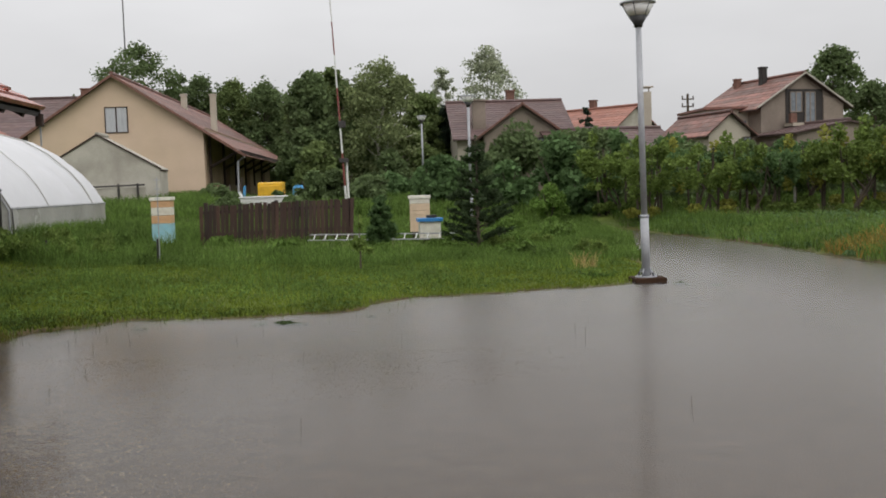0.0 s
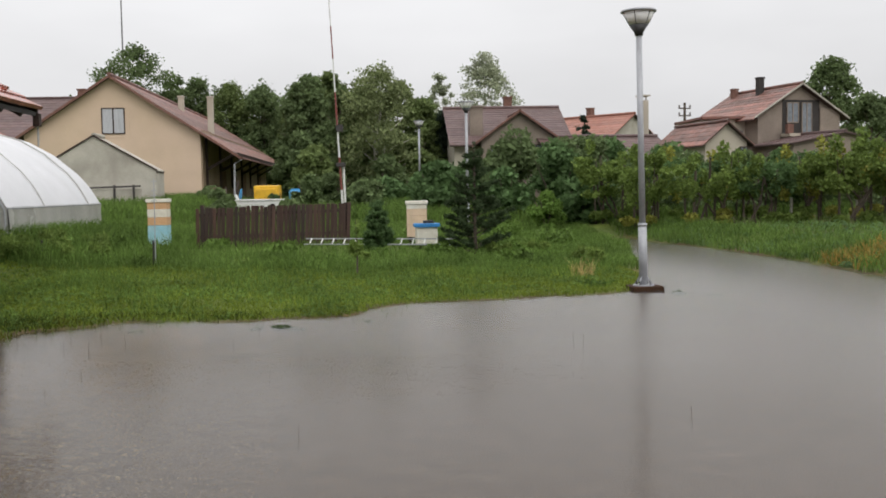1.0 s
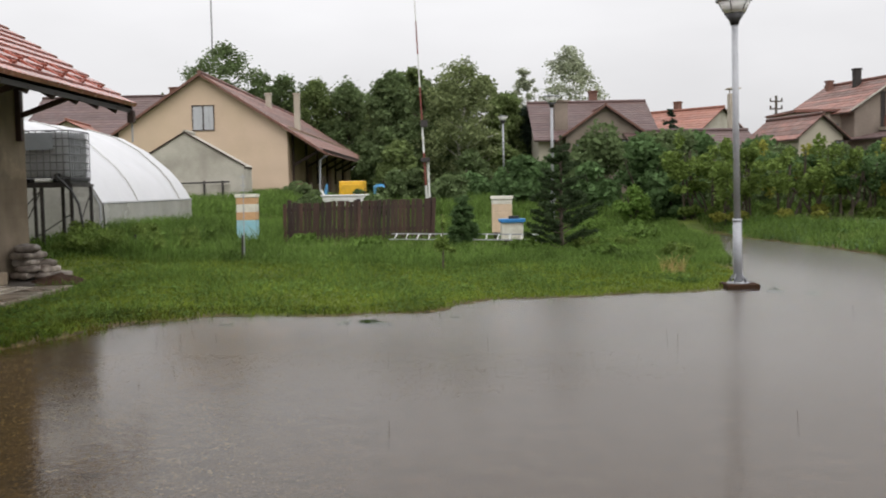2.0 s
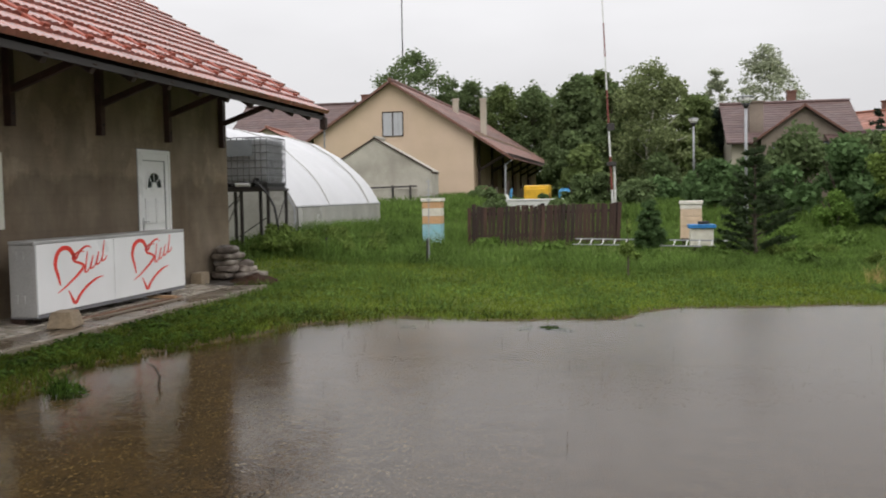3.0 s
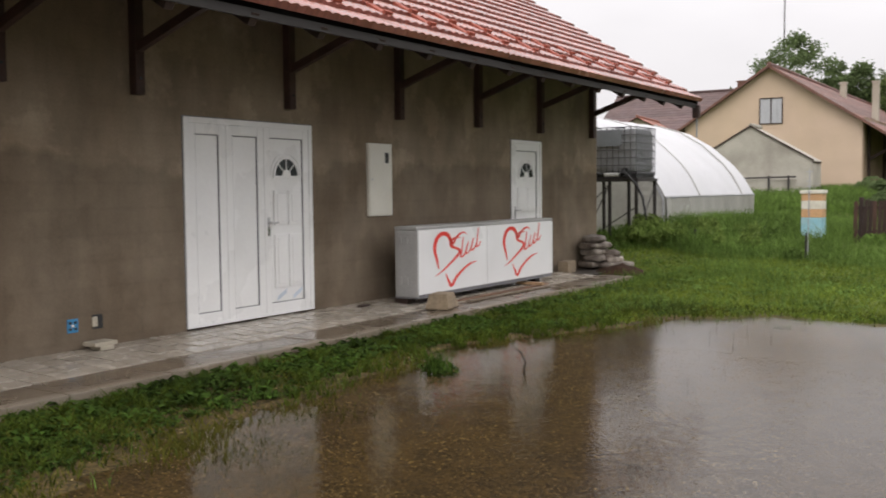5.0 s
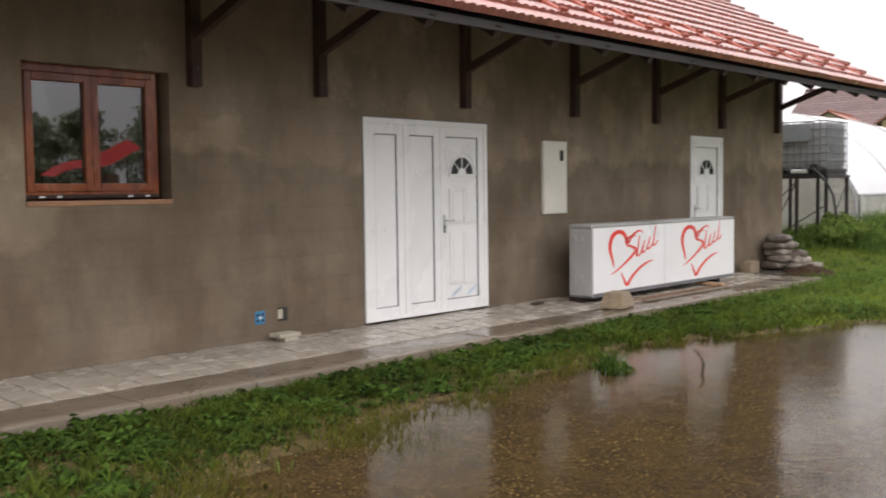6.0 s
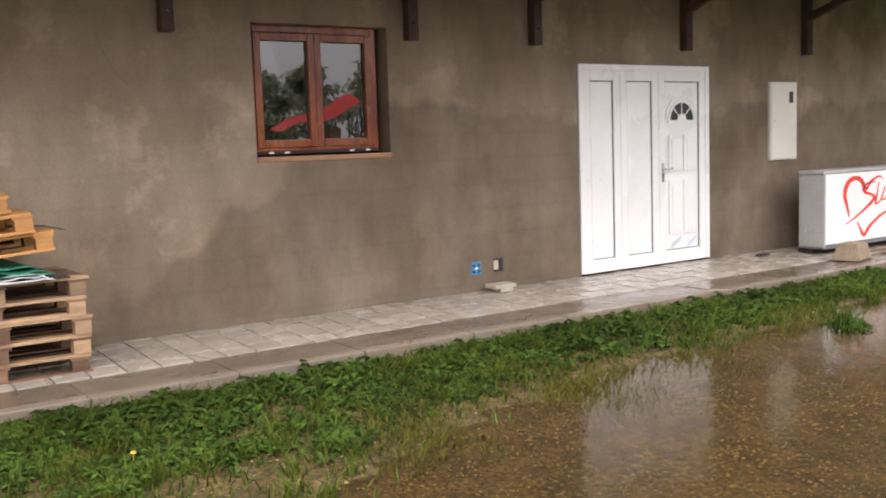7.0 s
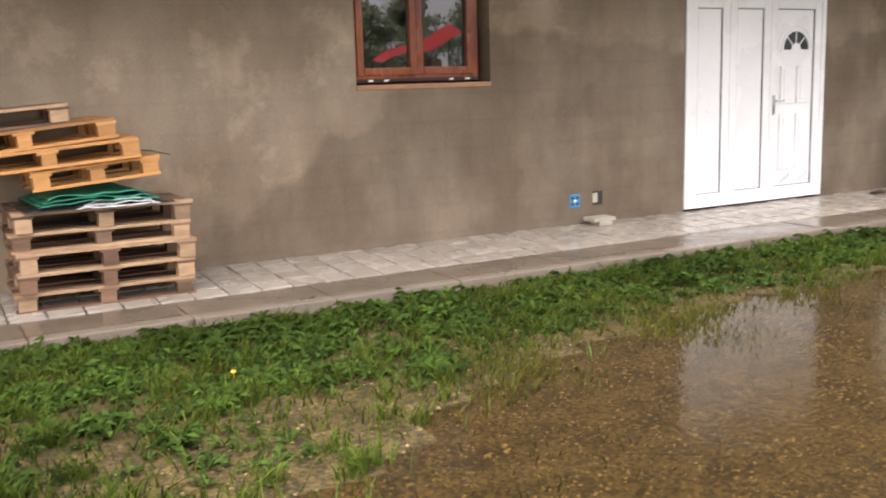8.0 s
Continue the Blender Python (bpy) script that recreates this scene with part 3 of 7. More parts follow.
def build_roof():
    ny0, ny1 = WS - 0.45, WN + 0.45
    west = 2 * RIDGE_X - EAVE_X
    bm = B()
    t = 0.05
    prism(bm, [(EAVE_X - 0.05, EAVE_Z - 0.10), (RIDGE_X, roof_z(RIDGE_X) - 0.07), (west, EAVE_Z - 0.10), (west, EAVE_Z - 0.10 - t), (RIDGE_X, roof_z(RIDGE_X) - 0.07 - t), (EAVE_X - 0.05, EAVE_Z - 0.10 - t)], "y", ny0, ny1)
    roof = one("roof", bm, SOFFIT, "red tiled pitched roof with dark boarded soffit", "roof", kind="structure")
    # rafters that show under the overhang, and the gutter board
    y = ny0 + 0.1
    while y < ny1:
        part("rafter", bar(B(), (WX - 0.2, y, roof_z(WX - 0.2) - 0.21), (EAVE_X - 0.05, y, roof_z(EAVE_X - 0.05) - 0.21), 0.09, 0.12), BEAM, roof)
        y += 0.93
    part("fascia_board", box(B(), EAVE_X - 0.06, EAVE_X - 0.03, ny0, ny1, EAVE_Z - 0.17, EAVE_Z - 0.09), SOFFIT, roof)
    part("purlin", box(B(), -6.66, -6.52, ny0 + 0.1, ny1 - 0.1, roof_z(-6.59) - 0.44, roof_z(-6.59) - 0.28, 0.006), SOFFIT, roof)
    # scalloped verge board at the north end
    pts = [(EAVE_X - 0.02, EAVE_Z - 0.02), (-8.6, roof_z(-8.6) - 0.02)]
    low = []
    n = 9
    for k in range(n):
        xa = -8.6 + (EAVE_X - 0.02 + 8.6) * k / n
        xb = -8.6 + (EAVE_X - 0.02 + 8.6) * (k + 1) / n
        for j in range(5):
            s = j / 5
            xx = xa + (xb - xa) * s
            low.append((xx, roof_z(xx) - 0.13 - 0.12 * math.sin(math.pi * s)))
    low.append((EAVE_X - 0.02, EAVE_Z - 0.17))
    part("verge_board", prism(B(), pts + low, "y", ny1 - 0.05, ny1 - 0.02), BEAM, roof, "scalloped dark brown verge board")
    part("gutter_end", box(B(), EAVE_X - 0.10, EAVE_X + 0.03, ny1 - 0.12, ny1, EAVE_Z - 0.36, EAVE_Z - 0.12, 0.02), BEAM, roof)
    part("rain_chain", tube(B(), [(EAVE_X - 0.03, ny1 - 0.05, EAVE_Z - 0.36), (EAVE_X - 0.03, ny1 - 0.05, EAVE_Z - 0.72)], 0.018, 6), GALV, roof)
    part("plain_slope", prism(B(), [(RIDGE_X, roof_z(RIDGE_X) - 0.06), (west, EAVE_Z - 0.09), (west, EAVE_Z - 0.04), (RIDGE_X, roof_z(RIDGE_X) + 0.0)], "y", ny0, ny1), TILE_JOIN, roof)
    part("ridge_cap", tube(B(), [(RIDGE_X, ny0, roof_z(RIDGE_X)), (RIDGE_X, ny1, roof_z(RIDGE_X))], 0.11, 10), TILE_JOIN, roof)
    return roof


roof = build_roof()


def roof_tile_mesh():
    """One interlocking tile: a double roll, thick at its lower lip. Local x runs along the eave, y up the slope."""
    bm = B()
    w, l, n = 0.29, 0.40, 8
    rows = []
    for v, lift in ((0.0, 0.062), (l, 0.012)):
        rows.append([bm.verts.new((w * k / n - w / 2, v, lift + 0.020 * abs(math.sin(math.pi * 2 * k / n)))) for k in range(n + 1)])
    base = [bm.verts.new((w * k / n - w / 2, 0.0, 0.0)) for k in range(n + 1)]
    for k in range(n):
        bm.faces.new((rows[0][k], rows[0][k + 1], rows[1][k + 1], rows[1][k]))
        bm.faces.new((base[k], base[k + 1], rows[0][k + 1], rows[0][k]))
    me = bpy.data.meshes.new("roof_tile")
    bm.to_mesh(me)
    bm.free()
    return me


def build_roof_tiles():
    me = roof_tile_mesh()
    me.materials.append(TILE_RED)
    ang = math.atan(PITCH)
    step, gauge = 0.29, 0.345
    run = (EAVE_X - RIDGE_X) / math.cos(ang)
    courses = int(run / gauge)
    local = np.empty(len(me.vertices) * 3, dtype=np.float32)
    me.vertices.foreach_get("co", local)
    local = local.reshape(-1, 3)
    polys = [list(p.vertices) for p in me.polygons]
    far = []
    rng = random.Random(3)
    for c in range(courses):
        for k in range(int((WN - WS + 0.9) / step) + 1):
            y = WN + 0.45 - step * (k + 0.5)
            s = c * gauge + rng.uniform(-0.004, 0.004)
            x = EAVE_X + 0.03 - s * math.cos(ang)
            z = EAVE_Z - 0.055 + s * math.sin(ang)
            m = Matrix.Translation((x, y, z)) @ Matrix(((0, -math.cos(ang), math.sin(ang), 0), (1, 0, 0, 0), (0, math.sin(ang), math.cos(ang), 0), (0, 0, 0, 1))) @ pose(0, 0, 0, rng.uniform(-0.5, 0.5), rng.uniform(-0.4, 0.4), 0)
            if c < 10 and 10.7 < y < 19.4:
                ob = new("roof_tile", me)
                ob.parent = roof
                ob.matrix_basis = m
            else:
                mm = np.array(m)
                v = local @ mm[:3, :3].T + mm[:3, 3]
                far.extend(v[p] for p in polys)
    ob = quads_mesh("roof_tile_field", np.concatenate(far), 4, TILE_JOIN, roof)
    tagged(ob, kind="stuff")
    # snow guards: two small upright lugs, one above the other, on every third tile
    bm = box(B(), -0.07, 0.07, 0.05, 0.10, 0.03, 0.11, 0.01)
    box(bm, -0.07, 0.07, 0.10, 0.34, 0.03, 0.075, 0.01)
    g = bpy.data.meshes.new("snow_guard")
    bm.to_mesh(g)
    bm.free()
    g.materials.append(GUARD)
    y = 18.75
    while y > WS:
        for c, dy in ((1, 0.0), (2, 0.05)):
            s = c * gauge
            m = Matrix.Translation((EAVE_X + 0.03 - s * math.cos(ang), y + dy, EAVE_Z - 0.055 + s * math.sin(ang))) @ Matrix(((0, -math.cos(ang), math.sin(ang), 0), (1, 0, 0, 0), (0, math.sin(ang), math.cos(ang), 0), (0, 0, 0, 1)))
            ob = new("snow_guard", g)
            ob.parent, ob.matrix_basis = roof, m
        y -= 0.87


BRACKET = material("reddish_brown_stained_bracket", (0.062, 0.030, 0.024), 0.7, vary=0.25, scale=4, fine=40, bump=0.2, tint=(0.035, 0.018, 0.014), tint_scale=3, tint_amount=0.6)


def bracket(y):
    br = thing("roof_bracket", (WX, y, 2.62), "dark brown stained timber bracket under the eaves", "bracket", "roof brackets along the wall")
    part("post", box(B(), WX, WX + 0.10, y - 0.055, y + 0.055, 2.62, 4.2, 0.008), BRACKET, br)
    part("strut", bar(B(), (WX + 0.08, y, 3.08), (-6.62, y, 3.44), 0.07, 0.09), BRACKET, br)
    part("purlin_block", box(B(), WX + 0.10, WX + 0.32, y - 0.05, y + 0.05, 3.75, 3.86), BRACKET, br)
    part("bolt", tube(B(), [(WX + 0.10, y, 2.78), (WX + 0.115, y, 2.78)], 0.014, 6), DARK_GLASS, br)


for y in (-2.2, -0.2, 1.95, 4.16, 6.48, 7.98, 10.23, 12.48, 14.62, 16.75, 18.94):
    bracket(y)


# ---- doors, window and fittings in the wall ----
def door_frame(ob, y0, y1, z0, z1, w=0.065, x=WX + 0.02):
    for a in ((y0 - 0.012, y0, z0, z1), (y1, y1 + 0.012, z0, z1), (y0 - 0.012, y1 + 0.012, z1, z1 + 0.012)):
        part("mastic_gap", box(B(), WX - 0.03, WX + 0.003, *a), GREY_LINE, ob)
    part("frame_side", box(B(), x - 0.09, x, y0, y0 + w, z0, z1, 0.006), UPVC, ob)
    part("frame_side", box(B(), x - 0.09, x, y1 - w, y1, z0, z1, 0.006), UPVC, ob)
    part("frame_head", box(B(), x - 0.09, x, y0 + w, y1 - w, z1 - w, z1, 0.006), UPVC, ob)
    part("threshold", box(B(), x - 0.09, x, y0 + w, y1 - w, z0, z0 + 0.035, 0.004), UPVC, ob)


def blank_leaf(ob, y0, y1, z0, z1, x=WX + 0.012):
    """A leaf of wide white profile round a sunk flat panel, edged with a dark seal."""
    leaf = part("fixed_panel", box(B(), x - 0.06, x - 0.02, y0 + 0.09, y1 - 0.09, z0 + 0.10, z1 - 0.10), UPVC, ob)
    for a in ((y0, y0 + 0.10, z0, z1), (y1 - 0.10, y1, z0, z1), (y0 + 0.10, y1 - 0.10, z0, z0 + 0.11), (y0 + 0.10, y1 - 0.10, z1 - 0.11, z1)):
        part("profile", box(B(), x - 0.06, x, *a, 0.008), UPVC, leaf)
    for a in ((y0 + 0.10, y0 + 0.108, z0 + 0.11, z1 - 0.11), (y1 - 0.112, y1 - 0.10, z0 + 0.11, z1 - 0.11), (y0 + 0.108, y1 - 0.112, z0 + 0.11, z0 + 0.119), (y0 + 0.108, y1 - 0.112, z1 - 0.121, z1 - 0.11)):
        part("seal", box(B(), x - 0.025, x - 0.010, *a), GREY_LINE, leaf)
    return leaf


def arch_points(cy, cz, r, n=14):
    return [(cy + r * math.cos(math.pi * k / n), cz + r * math.sin(math.pi * k / n)) for k in range(n + 1)]


def ring(bm, cy, cz, r0, r1, x0, x1, n=14):
    a, b = arch_points(cy, cz, r1, n), arch_points(cy, cz, r0, n)
    return prism(bm, a + b[::-1], "x", x0, x1)


def panelled_leaf(ob, y0, y1, z0, z1, x=WX + 0.012):
    leaf = blank_leaf(ob, y0, y1, z0, z1, x)
    leaf.name = "door_leaf"
    h, cy = z1 - z0, (y0 + y1) / 2
    cz = z0 + h * 0.745
    r = (y1 - y0) * 0.255
    part("fanlight", prism(B(), arch_points(cy, cz, r) , "x", x - 0.02, x - 0.012), DARK_GLASS, leaf, "dark leaded fan-shaped glass")
    part("fanlight_rim", ring(B(), cy, cz, r, r + 0.028, x - 0.02, x - 0.001), UPVC, leaf)
    part("fanlight_rim", ring(B(), cy, cz, 0.001, r * 0.36, x - 0.02, x - 0.003), UPVC, leaf)
    part("fanlight_rim", ring(B(), cy, cz, r + 0.055, r + 0.075, x - 0.02, x - 0.010), UPVC, leaf)
    for k in (45, 90, 135):
        a = radians(k)
        part("glazing_bar", bar(B(), (x - 0.010, cy + r * 0.34 * math.cos(a), cz + r * 0.34 * math.sin(a)), (x - 0.010, cy + r * math.cos(a), cz + r * math.sin(a)), 0.008, 0.010), UPVC, leaf)
    part("fanlight_sill", box(B(), x - 0.02, x - 0.001, cy - r - 0.03, cy + r + 0.03, cz - 0.03, cz), UPVC, leaf)
    mid = 0.5 * (y1 - y0) * 0.06
    for ya, yb in ((y0 + 0.16, cy - mid), (cy + mid, y1 - 0.16)):
        for za, zb in ((0.135, 0.425), (0.475, 0.665)):
            a0, a1 = z0 + h * za, z0 + h * zb
            part("raised_moulding", box(B(), x - 0.02, x + 0.006, ya, yb, a0, a1, 0.008), UPVC, leaf)
            part("raised_field", box(B(), x - 0.02, x + 0.020, ya + 0.035, yb - 0.035, a0 + 0.035, a1 - 0.035, 0.013), UPVC, leaf)
    plate = part("handle_plate", box(B(), x, x + 0.012, y0 + 0.035, y0 + 0.07, z0 + h * 0.42, z0 + h * 0.52, 0.004), STEEL, leaf)
    part("lever", tube(B(), [(x + 0.012, y0 + 0.05, z0 + h * 0.49), (x + 0.055, y0 + 0.05, z0 + h * 0.49), (x + 0.055, y0 + 0.16, z0 + h * 0.49)], 0.010, 8), STEEL, plate)
    for z in (0.12, 0.5, 0.88):
        part("hinge", tube(B(), [(x, y1 + 0.01, z0 + h * z - 0.05), (x, y1 + 0.01, z0 + h * z + 0.05)], 0.013, 8), UPVC, leaf)
    return leaf


FILM_BLUE = material("pale_blue_protective_film", (0.62, 0.69, 0.76), 0.3, vary=0.1)
door = thing("door_1", (WX, 9.62, TERRACE_Z), "white upvc entrance door with two fixed side panels", "door", kind="structure")
door_frame(door, 8.59, 10.65, 0.20, 2.45)
blank_leaf(door, 8.655, 9.20, 0.232, 2.385)
blank_leaf(door, 9.205, 9.80, 0.232, 2.385)
main_leaf = panelled_leaf(door, 9.805, 10.585, 0.232, 2.385)
for y in (9.98, 10.26):
    part("protective_film", prism(B(), [(y, 0.36), (y + 0.16, 0.44), (y + 0.18, 0.50), (y + 0.02, 0.42)], "x", WX + 0.0125, WX + 0.0135), FILM_BLUE, main_leaf, "strip of pale blue protective film")
door = thing("door_2", (WX, 16.3, TERRACE_Z), "narrow white upvc side door with fan glass", "door", kind="structure")
door_frame(door, 15.74, 16.84, 0.20, 2.475)
panelled_leaf(door, 15.81, 16.77, 0.232, 2.41)


def build_window():
    w = thing("window_1", (WX, 5.57, 1.56), "reddish varnished wooden double casement window", "window", kind="structure")
    x = WX - 0.13
    y0, y1, z0, z1 = 4.90, 6.24, 1.56, 2.735
    fy1 = y1 - 0.06
    for a in ((y0, y0 + 0.06, z0 + 0.05, z1), (fy1 - 0.06, fy1, z0 + 0.05, z1), (y0 + 0.06, fy1 - 0.06, z1 - 0.07, z1), (y0 + 0.06, fy1 - 0.06, z0 + 0.05, z0 + 0.11)):
        part("window_frame", box(B(), x - 0.07, x + 0.02, *a, 0.008), WIN_WOOD, w)
    part("window_sill", box(B(), x + 0.0, WX + 0.012, y0, y1, z0 - 0.01, z0 + 0.035, 0.008), SILL_WOOD, w, "bare wooden window sill")
    part("drip_board", box(B(), x + 0.02, x + 0.05, y0 + 0.03, fy1 - 0.02, z0 + 0.055, z0 + 0.085, 0.005), BEAM, w)
    mid = (y0 + fy1) / 2
    for ya, yb in ((y0 + 0.06, mid), (mid, fy1 - 0.06)):
        za, zb = z0 + 0.11, z1 - 0.07
        sash = part("sash", box(B(), x - 0.045, x + 0.035, ya, ya + 0.065, za, zb, 0.008), WIN_WOOD, w)
        for a in ((yb - 0.065, yb, za, zb), (ya + 0.065, yb - 0.065, za, za + 0.07), (ya + 0.065, yb - 0.065, zb - 0.07, zb)):
            part("sash_rail", box(B(), x - 0.045, x + 0.035, *a, 0.008), WIN_WOOD, sash)
        pane = part("pane", box(B(), x - 0.012, x - 0.006, ya + 0.06, yb - 0.06, za + 0.065, zb - 0.065), PANE, sash)
        pane.visible_shadow = False
    for y in (5.05, 5.2, 5.85, 6.02):
        part("drain_cap", box(B(), x + 0.05, x + 0.056, y, y + 0.045, z0 + 0.06, z0 + 0.075), UPVC, w)


build_window()
WHITE_CARD = material("pale_board", (0.42, 0.38, 0.30), 0.8)

meter = thing("meter_cabinet", (WX, 12.04, 1.31), "ivory sheet metal meter cabinet on the wall", "cabinet")
part("body", box(B(), WX - 0.02, WX + 0.035, 11.77, 12.305, 1.31, 2.28, 0.008), BOX_PAINT, meter)
mdoor = part("door", box(B(), WX + 0.035, WX + 0.045, 11.79, 12.285, 1.33, 2.26, 0.004), BOX_PAINT, meter)
part("viewing_glass", box(B(), WX + 0.045, WX + 0.049, 12.13, 12.21, 2.02, 2.16), BLACK, mdoor, "small dark viewing window")
part("lock", tube(B(), [(WX + 0.044, 11.83, 1.80), (WX + 0.056, 11.83, 1.80)], 0.014, 10), STEEL, mdoor)

BLUE_PLASTIC = material("blue_plastic", (0.04, 0.22, 0.42), 0.45)
sock = thing("junction_box", (WX, 7.18, 0.41), "open blue plastic flush junction box", "socket")
part("rim", box(B(), WX - 0.01, WX + 0.006, 7.12, 7.24, 0.345, 0.475, 0.004), BLUE_PLASTIC, sock)
for y, z in ((7.15, 0.38), (7.21, 0.38), (7.15, 0.44), (7.21, 0.44), (7.18, 0.41)):
    part("terminal", box(B(), WX + 0.006, WX + 0.012, y - 0.014, y + 0.014, z - 0.012, z + 0.012, 0.003), UPVC if y == 7.18 else BLACK, sock)
sock = thing("wall_recess", (WX, 7.46, 0.42), "small chased hole painted as a black plate, with white conduit end", "socket")
# flat black plate; the darkness inside the hole is put into its colour
part("recess", box(B(), WX - 0.01, WX + 0.003, 7.40, 7.52, 0.35, 0.49), BLACK, sock)
part("conduit_end", box(B(), WX + 0.0, WX + 0.012, 7.395, 7.455, 0.375, 0.47, 0.006), WHITE_CARD, sock)
st = thing("broken_slab", (-7.55, 7.35, TERRACE_Z), "two broken pale paving pieces stacked by the wall", "slab")
part("piece", box(B(), -7.64, -7.50, 7.30, 7.46, TERRACE_Z + 0.035, TERRACE_Z + 0.075, 0.008), WHITE_CARD, st)
part("piece", box(B(), -7.68, -7.50, 7.24, 7.50, TERRACE_Z + 0.075, TERRACE_Z + 0.115, 0.008), WHITE_CARD, st)
one("wall_wire", tube(B(), [(WX + 0.004, 3.62, 2.60), (WX + 0.03, 3.66, 2.45), (WX + 0.03, 3.74, 2.30), (WX + 0.05, 3.83, 2.20)], 0.004, 5), GREY_LINE, "thin black wire end hanging from the wall", "wire")

# ---- terrace along the wall ----
terrace = one("terrace", box(box(B(), WX - 0.05, -6.32, WS, 17.3, -0.3, TERRACE_Z - 0.022), WX - 0.05, -6.95, 17.3, 18.9, -0.3, TERRACE_Z - 0.004), JOINT, "raised concrete terrace with pale paving slabs", "pavement", kind="structure")
KX = -6.20                                # outer edge of the kerb


def build_terrace_edge():
    rng = random.Random(5)
    y = WS
    while y < 17.3:
        y2 = min(y + 1.0, 17.3)
        part("edge_slab", box(B(), -6.79, -6.325, y + 0.004, y2 - 0.004, TERRACE_Z - 0.03, TERRACE_Z - 0.006 + rng.uniform(-0.003, 0.003), 0.004), EDGE_SLAB, terrace)
        part("kerb", box(B(), -6.32, KX + rng.uniform(-0.004, 0.004), y + 0.004, y2 - 0.004, -0.25, TERRACE_Z + rng.uniform(-0.003, 0.003), 0.010), CONCRETE, terrace)
        y = y2


build_terrace_edge()

# ---- white cooler chest and what lies round it ----
COOLER_WHITE = material("white_laminated_panel", (0.80, 0.80, 0.80), 0.35, vary=0.03, scale=1.2, bump=0.03, tint=(0.70, 0.70, 0.69), tint_scale=1.4, tint_amount=0.4)
COOLER_GREY = material("grey_weathered_lid", (0.40, 0.40, 0.39), 0.5, vary=0.12, scale=2, tint=(0.28, 0.275, 0.26), tint_scale=1.5, tint_amount=0.7)
LOGO_RED = material("red_printed_stroke", (0.72, 0.045, 0.03), 0.4, vary=0.05, bump=0)


def stroke(pts, w, x, y0, z0, s):
    """A flat painted stroke through points on the panel; w holds its width at each point."""
    bm = B()
    a, b = [], []
    fine = []
    n = len(pts)
    for i in range(n - 1):
        p0, p1, p2, p3 = (Vector(pts[max(0, min(n - 1, i + k))]) for k in (-1, 0, 1, 2))
        for j in range(6):
            t = j / 6
            q = 0.5 * ((2 * p1) + (p2 - p0) * t + (2 * p0 - 5 * p1 + 4 * p2 - p3) * t * t + (3 * p1 - p0 - 3 * p2 + p3) * t ** 3)
            fine.append((q, w[i] + (w[i + 1] - w[i]) * t))
    fine.append((Vector(pts[-1]), w[-1]))
    for i, (q, r) in enumerate(fine):
        d = (fine[min(i + 1, len(fine) - 1)][0] - fine[max(i - 1, 0)][0]).normalized()
        nrm = Vector((-d.y, d.x)) * r * 1.25
        for lst, e in ((a, q + nrm), (b, q - nrm)):
            lst.append([bm.verts.new((xx, y0 + e.x * s[0], z0 + e.y * s[1])) for xx in (x, x + 0.0015)])
    for i in range(len(a) - 1):
        bm.faces.new((a[i][1], b[i][1], b[i + 1][1], a[i + 1][1]))
        bm.faces.new((a[i][0], a[i][1], a[i + 1][1], a[i + 1][0]))
        bm.faces.new((b[i][0], b[i + 1][0], b[i + 1][1], b[i][1]))
    return bm


def printed_heart(panel, x, y0, z0, s):
    """A brush-drawn open heart with a slanting scribble across it."""
    mk = lambda pts, w: part("printed_stroke", stroke(pts, w, x, y0, z0, s), LOGO_RED, panel)
    mk([(0.06, 0.34), (0.02, 0.52), (-0.02, 0.70), (0.02, 0.88), (0.12, 0.97), (0.24, 0.95), (0.32, 0.82), (0.36, 0.76)], [0.008, 0.018, 0.024, 0.028, 0.03, 0.03, 0.022, 0.012])
    mk([(0.36, 0.76), (0.44, 0.90), (0.56, 0.97), (0.62, 0.96), (0.66, 0.92)], [0.012, 0.016, 0.014, 0.008, 0.002])
    mk([(0.00, 0.22), (0.14, 0.30), (0.30, 0.42), (0.42, 0.52), (0.50, 0.62), (0.44, 0.68), (0.34, 0.72), (0.30, 0.80), (0.40, 0.88), (0.52, 0.88)], [0.004, 0.012, 0.016, 0.02, 0.02, 0.018, 0.018, 0.016, 0.014, 0.006])
    for k in range(4):
        u = 0.55 + 0.115 * k
        lift = 0.055 * k
        tall = 0.16 if k in (0, 3) else 0.02
        mk([(u + 0.03, 0.72 + lift + tall), (u - 0.01, 0.62 + lift), (u - 0.03, 0.52 + lift), (u + 0.03, 0.53 + lift), (u + 0.08, 0.61 + lift)], [0.007, 0.012, 0.014, 0.010, 0.006])
    mk([(0.20, 0.24), (0.26, 0.10), (0.32, 0.00), (0.42, 0.14), (0.58, 0.28), (0.74, 0.37), (0.88, 0.40)], [0.006, 0.016, 0.022, 0.02, 0.018, 0.014, 0.003])


